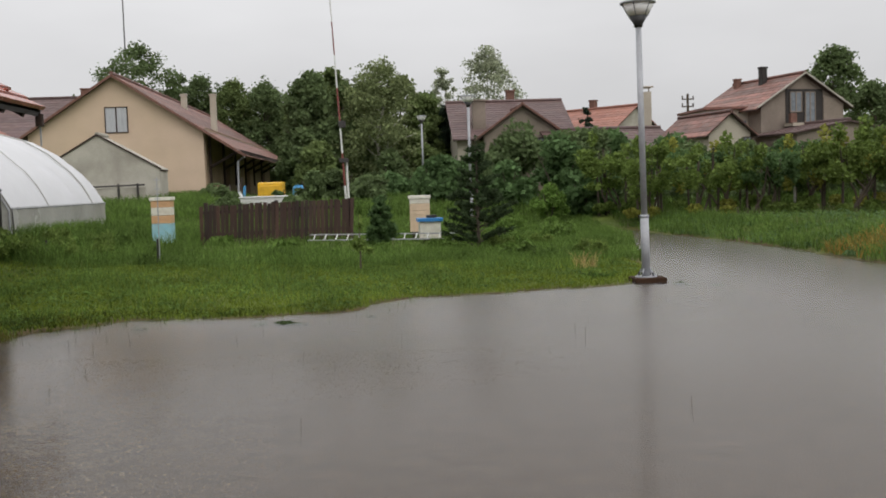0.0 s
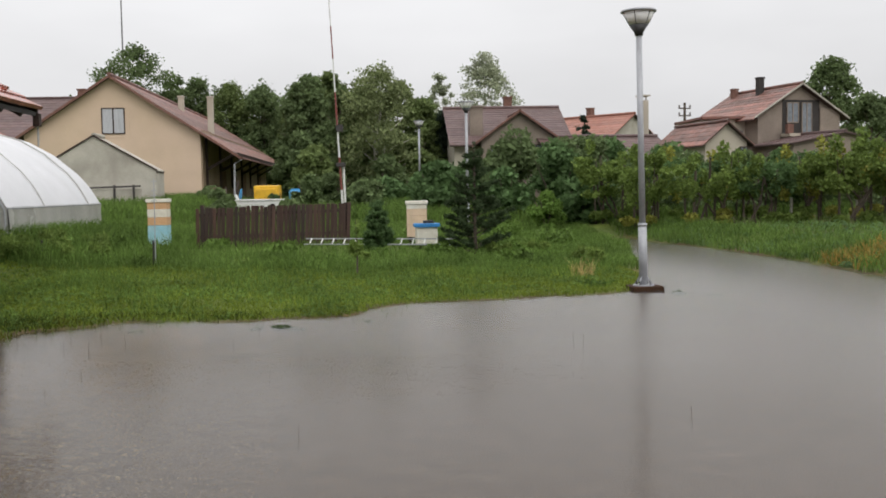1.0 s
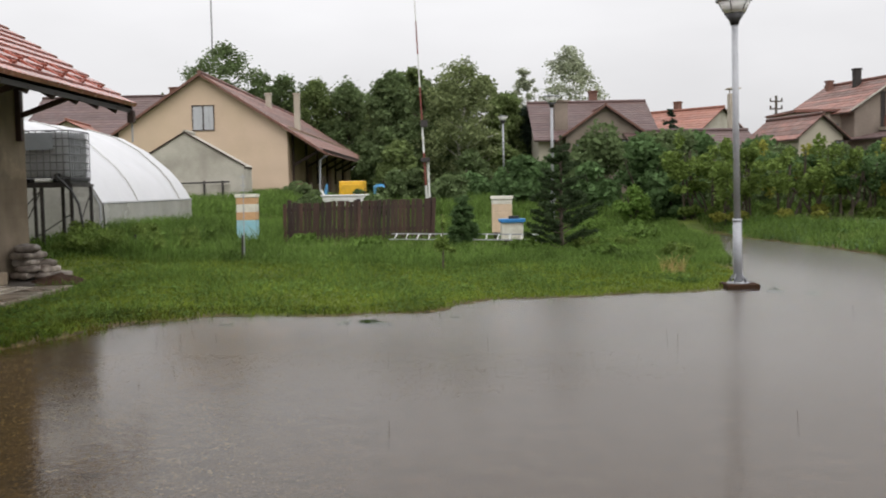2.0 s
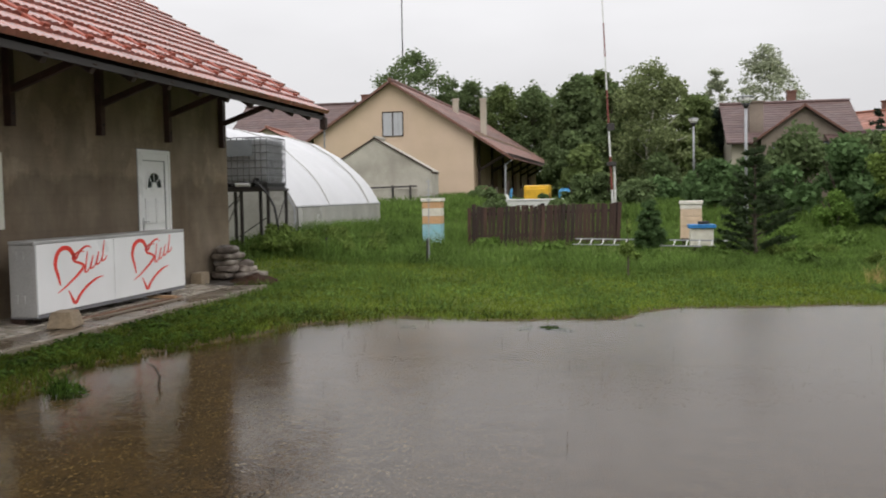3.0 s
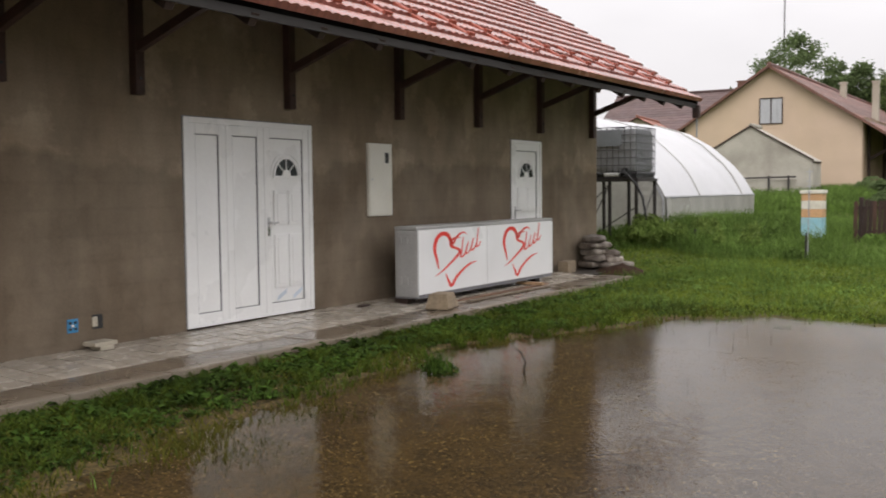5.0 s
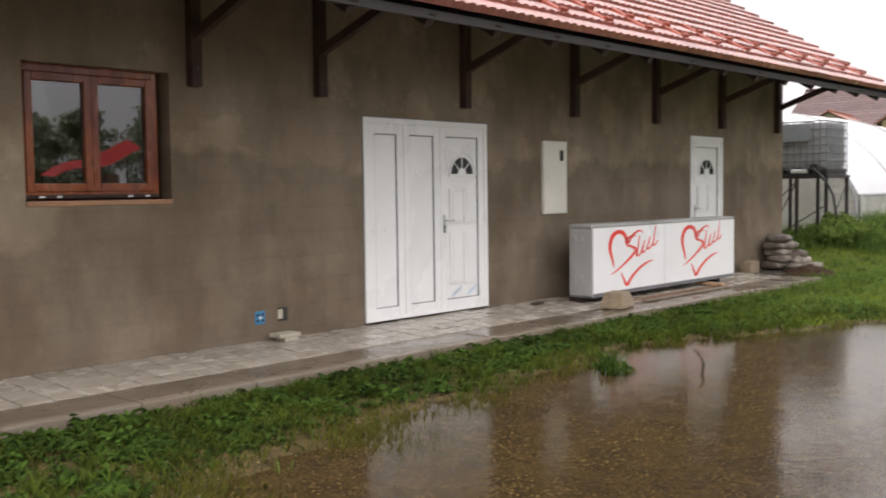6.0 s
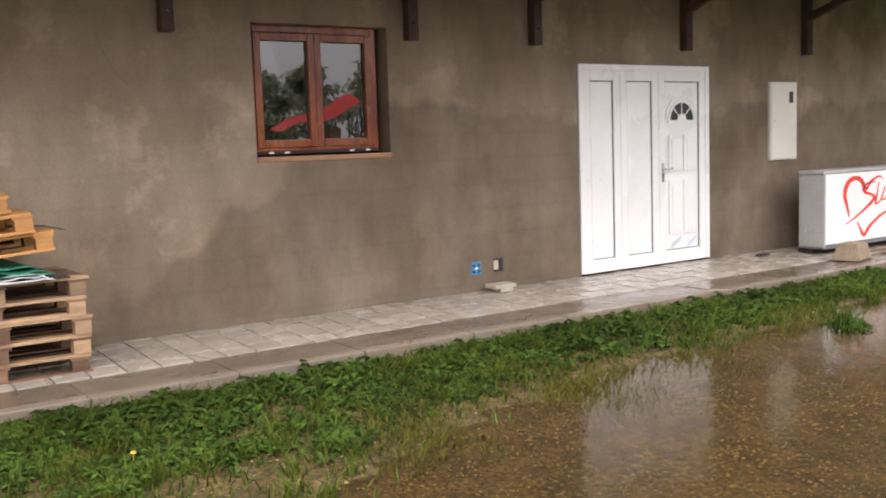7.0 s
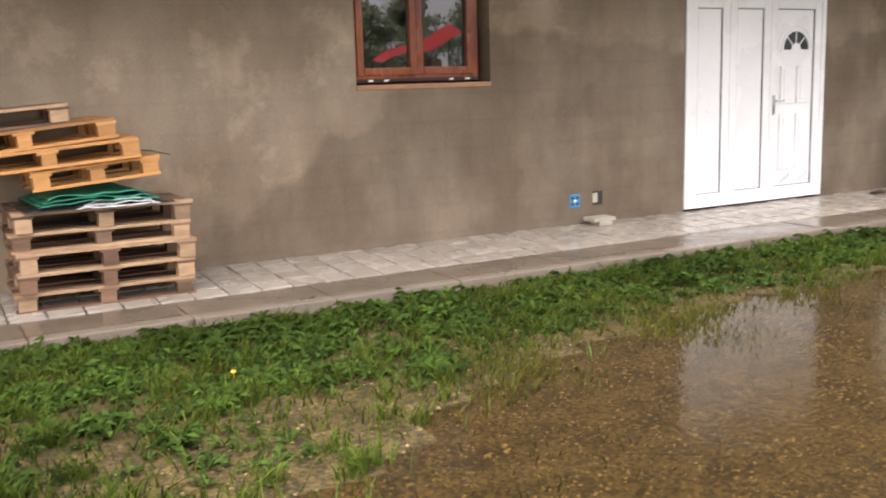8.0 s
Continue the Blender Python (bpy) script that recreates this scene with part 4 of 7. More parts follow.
def build_cooler():
    c = thing("cooler_chest", (-7.33, 13.83, TERRACE_Z), "long white cooler chest with red heart prints, raised on blocks", "cooler")
    x0, x1, y0, y1, z0, z1 = -7.36, -7.0, 11.86, 15.80, 0.25, 1.165
    part("body", box(B(), x0, x1 - 0.02, y0, y1, z0, z1 - 0.035, 0.015), COOLER_GREY, c)
    part("lid", box(B(), x0, x1 - 0.005, y0 - 0.01, y1 + 0.01, z1 - 0.03, z1 + 0.012, 0.01), COOLER_GREY, c, "weathered grey lid")
    for a, b in ((y0 + 0.002, 13.66), (13.68, y1 - 0.002)):
        p = part("front_panel", box(B(), x1 - 0.02, x1, a, b, z0 + 0.03, z1 - 0.035, 0.006), COOLER_WHITE, c, "white laminated panel")
        printed_heart(p, x1, a + (b - a) * 0.24, z0 + 0.09, (1.22, 0.74))
    part("corner_trim", box(B(), x1 - 0.022, x1 + 0.004, y0 - 0.008, y0 + 0.02, z0, z1 - 0.03, 0.004), COOLER_GREY, c)
    part("base_rail", box(B(), x0, x1 - 0.012, y0 + 0.01, y1 - 0.01, z0 - 0.02, z0 + 0.03), GREY_LINE, c)
    for z in (0.42, 0.95):
        for xx in (-7.30, -7.2):
            part("side_latch", box(B(), xx, xx + 0.05, y0 - 0.012, y0, z, z + 0.10, 0.003), COOLER_GREY, c)


build_cooler()
STONE = material("tan_sandstone_block", (0.24, 0.185, 0.125), 0.85, vary=0.2, scale=4, fine=30, bump=0.4, tint=(0.22, 0.17, 0.11), tint_scale=3, tint_amount=0.7)


def chunk(name, x, y, z, sx, sy, sz, mat, label, cat, turn=0, taper=0.12, seed=1):
    bm = box(B(), -sx / 2, sx / 2, -sy / 2, sy / 2, 0, sz, min(sx, sy, sz) * 0.12)
    r = random.Random(seed)
    for v in bm.verts:
        k = 1 - taper * v.co.z / sz
        v.co.x, v.co.y = v.co.x * k + r.uniform(-0.006, 0.006), v.co.y * k + r.uniform(-0.006, 0.006)
    ob = one(name, bm, mat, label, cat)
    ob.matrix_basis = pose(x, y, z, 0, 0, turn)
    return ob


chunk("stone_block", -6.62, 11.85, TERRACE_Z, 0.32, 0.42, 0.20, STONE, "rough tan sandstone block at the terrace edge", "stone", 12, 0.25, 2)
chunk("stone_block", -7.30, 12.0, TERRACE_Z, 0.20, 0.20, 0.09, BEAM, "low dark block carrying the cooler chest", "block", 0, 0.0, 3)
chunk("stone_block", -7.30, 15.55, TERRACE_Z, 0.30, 0.16, 0.09, BEAM, "low dark block carrying the cooler chest", "block", 0, 0.0, 4)
chunk("stone_block", -7.48, 17.35, TERRACE_Z, 0.20, 0.42, 0.22, STONE, "pale tan block beside the wall", "stone", 4, 0.05, 5)
chunk("stone_block", -7.5, 11.35, TERRACE_Z, 0.10, 0.20, 0.05, BEAM, "small dark wet block beside the wall", "block", 10, 0.05, 6)
one("plank", box(B(), -7.62, -7.58, 11.3, 11.8, TERRACE_Z, TERRACE_Z + 0.03, 0.004), DARK_WOOD, "dark thin wooden batten against the wall", "plank")
GREY_BOARD = material("grey_weathered_board", (0.15, 0.115, 0.08), 0.6, vary=0.2, fine=40, stretch=(1, 0.2, 1))
for k, (x, a, b) in enumerate(((-6.90, 12.2, 15.3), (-6.72, 12.6, 15.0))):
    one("plank", box(B(), x, x + 0.09, a, b, TERRACE_Z, TERRACE_Z + 0.022, 0.004), GREY_BOARD if k else DARK_WOOD, "weathered board lying before the cooler chest", "plank")
one("plank", box(B(), -7.2, -6.75, 14.9, 15.0, TERRACE_Z + 0.022, TERRACE_Z + 0.06, 0.004), RAW_WOOD, "short batten across the boards", "plank")

SACK = material("grey_paper_sack", (0.135, 0.105, 0.085), 0.6, vary=0.25, scale=5, fine=28, bump=0.5, depth=0.02, per="object", tint=(0.28, 0.25, 0.21), tint_scale=5, tint_amount=0.7)


def sack(x, y, z, turn, sx=0.62, sy=0.40, sz=0.15, tip=0, seed=0):
    bm = B()
    bmesh.ops.create_uvsphere(bm, u_segments=20, v_segments=12, radius=1)
    r = random.Random(seed)
    ph = [r.uniform(0, 6) for _ in range(4)]
    for v in bm.verts:
        c = v.co
        sq = lambda t, p: math.copysign(abs(t) ** p, t)
        w = 0.06 * math.sin(7 * c.x + ph[0]) + 0.05 * math.sin(9 * c.y + ph[1] + 3 * c.x) + 0.05 * math.sin(15 * c.x + 11 * c.y + ph[2])
        v.co = Vector((sq(c.x, 0.42) * sx / 2 * (1 + w), sq(c.y, 0.42) * sy / 2 * (1 - w), sq(c.z, 0.8) * sz / 2 * (1 + w * 3) + sz / 2))
        v.co.z = max(v.co.z, 0.0)
    ob = one("cement_sack", bm, SACK, "wet dirty grey paper sack stacked by the wall corner", "sack", "sacks by the wall corner", smooth=True)
    ob.matrix_basis = pose(x, y, z, tip, 0, turn)


for k in range(5):
    sack(-7.45 + 0.03 * (k % 2), 18.45 + 0.02 * (k % 3), TERRACE_Z + 0.02 + 0.116 * k, 72 + 17 * (k * 2 % 3), 0.56 + 0.05 * (k % 2), 0.42, 0.14, seed=k)
for k, (x, y, z, a, q) in enumerate(((-7.12, 18.5, 0.0, 25, 0.44), (-7.10, 18.72, 0.0, 75, 0.40), (-7.13, 18.6, 0.11, 50, 0.38), (-6.92, 18.66, 0.0, 35, 0.34), (-7.16, 18.62, 0.21, 15, 0.30))):
    sack(x, y, TERRACE_Z + z, a, q, q * 0.75, 0.13, seed=9 + k)

MUD = material("dark_wet_earth", (0.042, 0.023, 0.014), 0.85, spec=0.1, vary=0.3, scale=6, fine=40, bump=0.8, depth=0.02)


def heap(x, y, rx, ry, h, z, label):
    bm = B()
    bmesh.ops.create_grid(bm, x_segments=26, y_segments=26, size=1)
    for v in bm.verts:
        r = v.co.length
        k = max(0.0, 1 - r * r)
        w = noise.noise(Vector((v.co.x * 4, v.co.y * 4, 3)))
        v.co = Vector((v.co.x * rx, v.co.y * ry, h * k * (1 + 0.5 * w) - 0.04 * min(1, r)))
    ob = one("mud_patch", bm, MUD, label, "earth", smooth=True)
    ob.matrix_basis = pose(x, y, z)


heap(-6.85, 18.25, 0.60, 0.80, 0.17, 0.07, "low heap of dark wet earth beside the sacks")

# ---- pallets ----
def pallet(m, mat, label, w=1.2, d=0.8, bottom=True, seed=0):
    """Long side along local y, 0.138 m high, standing on its base at the origin."""
    r = random.Random(seed)
    p = thing("pallet", (0, 0, 0), label, "pallet", "pallets stacked on the terrace")
    j = lambda a: r.uniform(-a, a)
    for sx in (-1, 0, 1):
        x = sx * (d / 2 - 0.05)
        for sy in (-1, 0, 1):
            y = sy * (w / 2 - 0.07)
            hw = 0.056 if sy else 0.05
            soaked = DARK_WOOD if mat is RAW_WOOD and r.random() < 0.3 else mat
            part("block", box(B(), x - 0.05 + j(0.004), x + 0.05 + j(0.004), y - hw + j(0.006), y + hw + j(0.006), 0.02 if bottom else 0.001, 0.096, 0.003), soaked, p)
        if bottom:
            part("bottom_board", box(B(), x - 0.05 + j(0.004), x + 0.05, -w / 2 + j(0.012), w / 2 + j(0.012), 0.0, 0.02, 0.002), DARK_WOOD if mat is RAW_WOOD and r.random() < 0.5 else mat, p)
    for sy in (-1, 0, 1):
        y = sy * (w / 2 - 0.07)
        # raw pallets: stringers always dark, shade between levels put into their colour
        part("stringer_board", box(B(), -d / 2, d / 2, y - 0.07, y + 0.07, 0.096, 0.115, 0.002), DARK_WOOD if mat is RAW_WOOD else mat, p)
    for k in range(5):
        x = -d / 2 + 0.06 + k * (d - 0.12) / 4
        # inner boards of raw pallets darkened to carry the shade inside the stack
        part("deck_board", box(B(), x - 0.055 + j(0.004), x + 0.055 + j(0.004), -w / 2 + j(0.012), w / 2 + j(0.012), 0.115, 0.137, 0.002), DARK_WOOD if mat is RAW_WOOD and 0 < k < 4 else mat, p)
    p.matrix_basis = m
    return p


PX, PY = -7.37, 2.63
for k in range(5):
    pallet(pose(PX + 0.006 * (k % 3), PY + 0.012 * ((k * 7) % 3 - 1), TERRACE_Z + 0.1375 * k, 0, 0, 0.6 * ((k * 5) % 3 - 1)), RAW_WOOD, "pale weathered euro pallet in a stack of pallets", bottom=k in (0, 3), seed=k)
ztop = TERRACE_Z + 0.1375 * 5
pallet(pose(PX + 0.03, 2.605, ztop + 0.165, 4.4, 0, 1), ORANGE_WOOD, "orange-tinted short pallet lying askew on a folded tarpaulin", w=0.86, d=0.76, seed=7)
pallet(pose(PX + 0.04, 2.32, ztop + 0.285, 4.4, 0, -2), ORANGE_WOOD, "orange-tinted pallet lying tilted on the stack", seed=8)
pallet(pose(PX + 0.01, 2.16, ztop + 0.415, 5.2, 0, 2), ORANGE_WOOD, "orange-tinted pallet tilted near the top of the stack", w=1.2, seed=9)
pallet(pose(PX - 0.04, 1.92, ztop + 0.535, 4.2, 0, -2), RAW_WOOD, "pale pallet tilted on top of the stack", w=1.14, seed=10)

GREEN_TARP = material("green_tarpaulin", (0.02, 0.20, 0.12), 0.4, vary=0.2, scale=5, bump=0.3, depth=0.02)
WHITE_TARP = material("white_plastic_sheet", (0.65, 0.66, 0.66), 0.4, vary=0.1, scale=5, bump=0.3, depth=0.02)
BLACK_SHEET = material("black_plastic_sheet", (0.03, 0.03, 0.035), 0.35, vary=0.2, scale=5, bump=0.3)


def folded_sheet(name, x, y, z, sx, sy, h, mat, label, seed, turn=0):
    """A crumpled, folded sheet: a few wavy layers."""
    bm = B()
    n = 18
    for layer in range(3):
        grid = []
        for i in range(n + 1):
            row = []
            for j in range(n + 1):
                u, v = i / n - 0.5, j / n - 0.5
                q = Vector((u * 5 + seed, v * 5, layer * 2.0))
                zz = h * (layer + 0.5) / 3 + 0.28 * h * noise.noise(q) - 0.5 * h * max(0, abs(v) * 2 - 0.8) * 3
                row.append(bm.verts.new((u * sx * (1 - 0.06 * layer) + 0.02 * noise.noise(q * 2), v * sy * (1 - 0.09 * layer), max(0.004, zz))))
            grid.append(row)
        for i in range(n):
            for j in range(n):
                bm.faces.new((grid[i][j], grid[i + 1][j], grid[i + 1][j + 1], grid[i][j + 1]))
    ob = one(name, bm, mat, label, "tarpaulin", smooth=True)
    ob.modifiers.new("thickness", "SOLIDIFY").thickness = 0.006
    ob.matrix_basis = pose(x, y, z, 0, 0, turn)


folded_sheet("green_tarpaulin", PX + 0.06, 2.58, ztop + 0.035, 0.78, 0.80, 0.075, GREEN_TARP, "folded green tarpaulin between the pallets", 1, 4)
folded_sheet("plastic_sheet", PX + 0.09, 2.74, ztop + 0.002, 0.76, 0.55, 0.05, WHITE_TARP, "folded white plastic sheet on the pallets", 2, -3)
folded_sheet("plastic_sheet", PX + 0.05, 2.60, ztop + 0.0, 0.76, 1.0, 0.03, BLACK_SHEET, "crumpled black plastic sheet on the pallets", 3, 2)
one("twig", tube(B(), [(-7.1, 2.75, 1.20), (-7.05, 2.98, 1.19), (-7.02, 3.12, 1.155)], [0.008, 0.006, 0.003], 5), BARK, "dry twig sticking out of the pallets", "twig")


# ---- street lamps ----
LAMP_GLASS = glass_material("lamp_bowl_glass", (0.62, 0.64, 0.66))
LAMP_WHITE = material("white_lamp_reflector", (0.72, 0.72, 0.70), 0.4, vary=0.03)


def street_lamp(x, y, z, label, h=4.33, lean=0.0):
    lp = thing("street_lamp", (0, 0, 0), label, "street lamp", "park lamps")
    cut = 0.985
    part("base_plate", tube(B(), [(0, 0, 0.0), (0, 0, 0.015)], 0.17, 16), GALV, lp)
    part("lower_pole", tube(B(), [(0, 0, 0.0), (0, 0, cut)], 0.066, 16), GALV, lp, smooth=True)
    part("collar", tube(B(), [(0, 0, cut - 0.04), (0, 0, cut + 0.005)], 0.072, 16), GALV, lp, smooth=True)
    part("upper_pole", tube(B(), [(0, 0, cut), (0, 0, h - 0.40)], [0.050, 0.046], 16), GALV, lp, smooth=True)
    for k in range(4):
        a = radians(45 + 90 * k)
        c, s = math.cos(a), math.sin(a)
        part("bolt", tube(B(), [(0.125 * c, 0.125 * s, 0.01), (0.125 * c, 0.125 * s, 0.075)], 0.016, 6), BLACK, lp)
        part("gusset", bar(B(), (0.06 * c, 0.06 * s, 0.14), (0.15 * c, 0.15 * s, 0.015), 0.012, 0.03), GALV, lp)
    hz = h - 0.40
    part("socket_cone", tube(B(), [(0, 0, hz), (0, 0, hz + 0.05), (0, 0, hz + 0.17)], [0.062, 0.072, 0.15], 20), BLACK, lp, "dark lower cone", smooth=True)
    bowl = part("bowl", tube(B(), [(0, 0, hz + 0.17), (0, 0, hz + 0.36)], [0.15, 0.25], 24), LAMP_WHITE, lp, "clear and white tapered bowl", smooth=True)
    part("cap", tube(B(), [(0, 0, hz + 0.36), (0, 0, hz + 0.385), (0, 0, hz + 0.40), (0, 0, hz + 0.42)], [0.275, 0.28, 0.25, 0.10], 24), GALV, lp, "flat grey cap", smooth=True)
    for k in range(6):
        a = 2 * math.pi * k / 6
        part("bowl_rib", tube(B(), [(0.152 * math.cos(a), 0.152 * math.sin(a), hz + 0.17), (0.252 * math.cos(a), 0.252 * math.sin(a), hz + 0.36)], 0.006, 5), BLACK, bowl)
    lp.matrix_basis = pose(x, y, z, 0, lean, 0)


ground_at = lambda x, y: float(ground_z(np.array([x]), np.array([y]))[0])
one("lamp_footing", box(B(), 4.28, 4.78, 15.98, 16.46, -0.25, 0.075, 0.015), MUD, "dark wet concrete lamp footing at the water's edge", "footing")
street_lamp(4.51, 16.22, 0.075, "galvanised park lamp with tapered bowl on a concrete footing", lean=-0.7)
street_lamp(3.62, 35.0, ground_at(3.62, 35.0), "distant galvanised park lamp among the shrubs")
street_lamp(2.86, 52.0, ground_at(2.86, 52.0), "distant galvanised park lamp before the trees")

# ---- tank on its stand ----
TANK = material("milky_plastic_tank", (0.32, 0.33, 0.34), 0.35, vary=0.06, scale=2, tint=(0.30, 0.31, 0.32), tint_scale=1.5, tint_amount=0.5)
TANK_DARK = material("grey_tank_plate", (0.22, 0.24, 0.26), 0.4, vary=0.08)
CAGE = material("dull_dark_cage_bar", (0.12, 0.12, 0.125), 0.5, metal=0.4, vary=0.2)
DARK_STEEL = material("dark_rusty_steel", (0.045, 0.040, 0.038), 0.6, metal=0.3, vary=0.25, scale=8)


def build_tank():
    st = thing("tank_stand", (-8.3, 21.8, ground_at(-8.3, 21.8)), "tall dark welded steel stand carrying a tank", "stand")
    x0, x1, y0, y1, zt = -8.92, -7.70, 21.25, 22.35, 1.86
    for x in (x0, (x0 + x1) / 2, x1):
        for y in (y0, y1):
            part("leg", box(B(), x - 0.03, x + 0.03, y - 0.03, y + 0.03, 0.2, zt - 0.05), DARK_STEEL, st)
    part("deck", box(B(), x0 - 0.05, x1 + 0.05, y0 - 0.05, y1 + 0.05, zt - 0.06, zt, 0.005), DARK_STEEL, st)
    for a, b in (((x0, y0, 0.55), ((x0 + x1) / 2, y0, 1.75)), ((x0 + 0.1, y0, 0.55), (x1, y0, 1.25)), (((x0 + x1) / 2, y0, 1.75), (x0, y0, 1.15)), ((x1, y0, 0.6), (x1, y1, 1.7))):
        part("brace", tube(B(), [a, b], 0.013, 6), DARK_STEEL, st)
    t = thing("water_tank", (-8.3, 21.8, zt), "caged milky plastic water tank on a steel stand", "tank")
    part("pallet_base", box(B(), x0, x1, y0, y1, zt, zt + 0.04, 0.005), BLACK, t)
    for x in (x0 + 0.12, (x0 + x1) / 2, x1 - 0.12):
        part("foot", box(B(), x - 0.11, x + 0.11, y0, y1, zt + 0.04, zt + 0.14, 0.02), BLACK, t)
    part("tank_body", box(B(), x0 + 0.03, x1 - 0.03, y0 + 0.03, y1 - 0.03, zt + 0.14, zt + 1.08, 0.07), TANK, t)
    part("label_plate", box(B(), x0 + 0.02, x1 - 0.33, y0 - 0.02, y0 - 0.012, zt + 0.70, zt + 1.04), TANK_DARK, t, "dark grey plate on the cage")
    part("lid", tube(B(), [(-8.3, 21.8, zt + 1.07), (-8.3, 21.8, zt + 1.12)], 0.12, 16), BLACK, t)
    part("valve", tube(B(), [(-7.95, y0 + 0.03, zt + 0.19), (-7.95, y0 - 0.10, zt + 0.17)], 0.045, 10), BLACK, t)
    part("blanket", box(B(), -8.45, -8.1, y0 - 0.02, y0 + 0.1, zt + 0.04, zt + 0.13, 0.03), WHITE_TARP, t)
    n = 9
    for k in range(n + 1):
        xx, yy = x0 + (x1 - x0) * k / n, y0 + (y1 - y0) * k / n
        for p in (((xx, y0), (xx, y0)), ((xx, y1), (xx, y1)), ((x0, yy), (x0, yy)), ((x1, yy), (x1, yy))):
            part("cage_bar", tube(B(), [(*p[0], zt + 0.06), (*p[1], zt + 1.10)], 0.011, 5), CAGE, t)
    for k in range(7):
        z = zt + 0.12 + 0.98 * k / 6
        part("cage_ring", tube(B(), [(x0, y0, z), (x1, y0, z), (x1, y1, z), (x0, y1, z), (x0, y0, z)], 0.011, 5), CAGE, t)
    one("hose", tube(B(), [(-7.95, y0 - 0.1, zt + 0.17), (-7.80, y0 - 0.12, zt + 0.02), (-7.66, y0 - 0.10, 1.72), (-7.52, y0 - 0.10, 1.45), (-7.46, y0 - 0.10, 1.1), (-7.42, y0 - 0.1, 0.62)], 0.028, 8), BLACK, "black hose hanging from the tank valve", "hose", smooth=True)


build_tank()


# ---- polytunnel ----
def build_tunnel():
    g = thing("polytunnel", (-11.9, 28, 0.5), "white plastic polytunnel with a dirty translucent skirt", "polytunnel")
    cx, hw, y0, y1, base, eave = -11.95, 3.9, 24.0, 31.8, 0.3, 1.42
    prof = [(3.90, eave), (3.78, eave + 0.22), (3.56, eave + 0.57), (3.26, eave + 0.92), (2.58, eave + 1.50), (1.85, eave + 1.92), (0.98, eave + 2.19), (0, eave + 2.29)]
    prof = prof + [(-u, v) for u, v in prof[-2::-1]]
    ribs = 7
    bm = B()
    n = (ribs - 1) * 6
    rows = []
    for i in range(n + 1):
        y = y0 + (y1 - y0) * i / n
        sag = 0.028 * abs(math.sin(math.pi * i / 6)) ** 0.7
        rows.append([bm.verts.new((cx + u * (1 - sag * 0.25), y, eave + (v - eave) * (1 - sag * 0.6))) for u, v in prof])
    for a, b in zip(rows, rows[1:]):
        for k in range(len(prof) - 1):
            bm.faces.new((a[k], a[k + 1], b[k + 1], b[k]))
    part("cover", bm, FILM_WHITE, g, "taut white polythene cover", smooth=True)
    for s in (1, -1):
        bm = B()
        lo = []
        for i in range(n + 1):
            y = y0 + (y1 - y0) * i / n
            w = 0.03 * math.sin(i * 1.7) + 0.02 * math.sin(i * 3.1)
            lo.append([bm.verts.new((cx + s * (hw + 0.02 + (w + 0.03) * math.sin(math.pi * j / 4)), y, base + (eave + 0.03 - base) * j / 4)) for j in range(5)])
        for a, b in zip(lo, lo[1:]):
            for j in range(4):
                bm.faces.new((a[j], a[j + 1], b[j + 1], b[j]))
        part("skirt", bm, FILM_GREY, g, "dirty translucent plastic skirt", smooth=True)
    for y in (y0 + 0.02, y1 - 0.02):
        bm = B()
        bm.faces.new([bm.verts.new((cx + u, y, v)) for u, v in prof + [(-hw, base), (hw, base)]])
        part("end_sheet", bm, FILM_GREY, g, "grey translucent end sheet")
    for k in range(ribs):
        y = y0 + (y1 - y0) * k / (ribs - 1)
        part("rib", tube(B(), [(cx + hw - 0.03, y, base)] + [(cx + u * 0.985, y, v - 0.03) for u, v in prof] + [(cx - hw, y, base)], 0.022, 6), GALV, g)
    # added grey strips: the dark of creases in the film drawn as colour
    for y, r in ((y1 - 1.3, 0.022), (y0 + 2.6, 0.014)):
        part("cover_seam", tube(B(), [(cx + u * 1.002, y + 0.25 * (v - eave), v + 0.012) for u, v in prof[:7]], r, 5), FILM_GREY, g, "grey strip drawn for a dark crease across the cover")
    part("clamp_rail", tube(B(), [(cx + hw + 0.02, y0, eave), (cx + hw + 0.02, y1, eave)], 0.02, 6), GALV, g)


build_tunnel()


# ---- houses ----
def roof_slope(h, hw, length, z_wall, z_ridge, over, verge, gauge, side, mat):
    """One slope of a roof: a boarded deck that carries overlapping tile courses. Local: the ridge along y over x = 0."""
    pitch = (z_ridge - z_wall) / hw
    n = max(4, int(math.hypot(hw + over, (hw + over) * pitch) / gauge))
    zz = lambda u: z_ridge - u * pitch
    w = hw + over
    deck = part("roof_slope", prism(B(), [(0, zz(0) - 0.02), (side * w, zz(w) - 0.02), (side * w, zz(w) - 0.07), (0, zz(0) - 0.07)], "y", -verge, length + verge), BEAM, h)
    for c in range(n):
        u0, u1 = w * (1 - c / n), max(0.0, w * (1 - (c + 1) / n) - 0.03)
        bm = prism(B(), [(side * u0, zz(u0) + 0.034), (side * u1, zz(u1) + 0.016), (side * u1, zz(u1) - 0.015), (side * u0, zz(u0) - 0.01)], "y", -verge - 0.01, length + verge + 0.01)
        part("tile_course", bm, mat, deck).matrix_parent_inverse = Matrix()


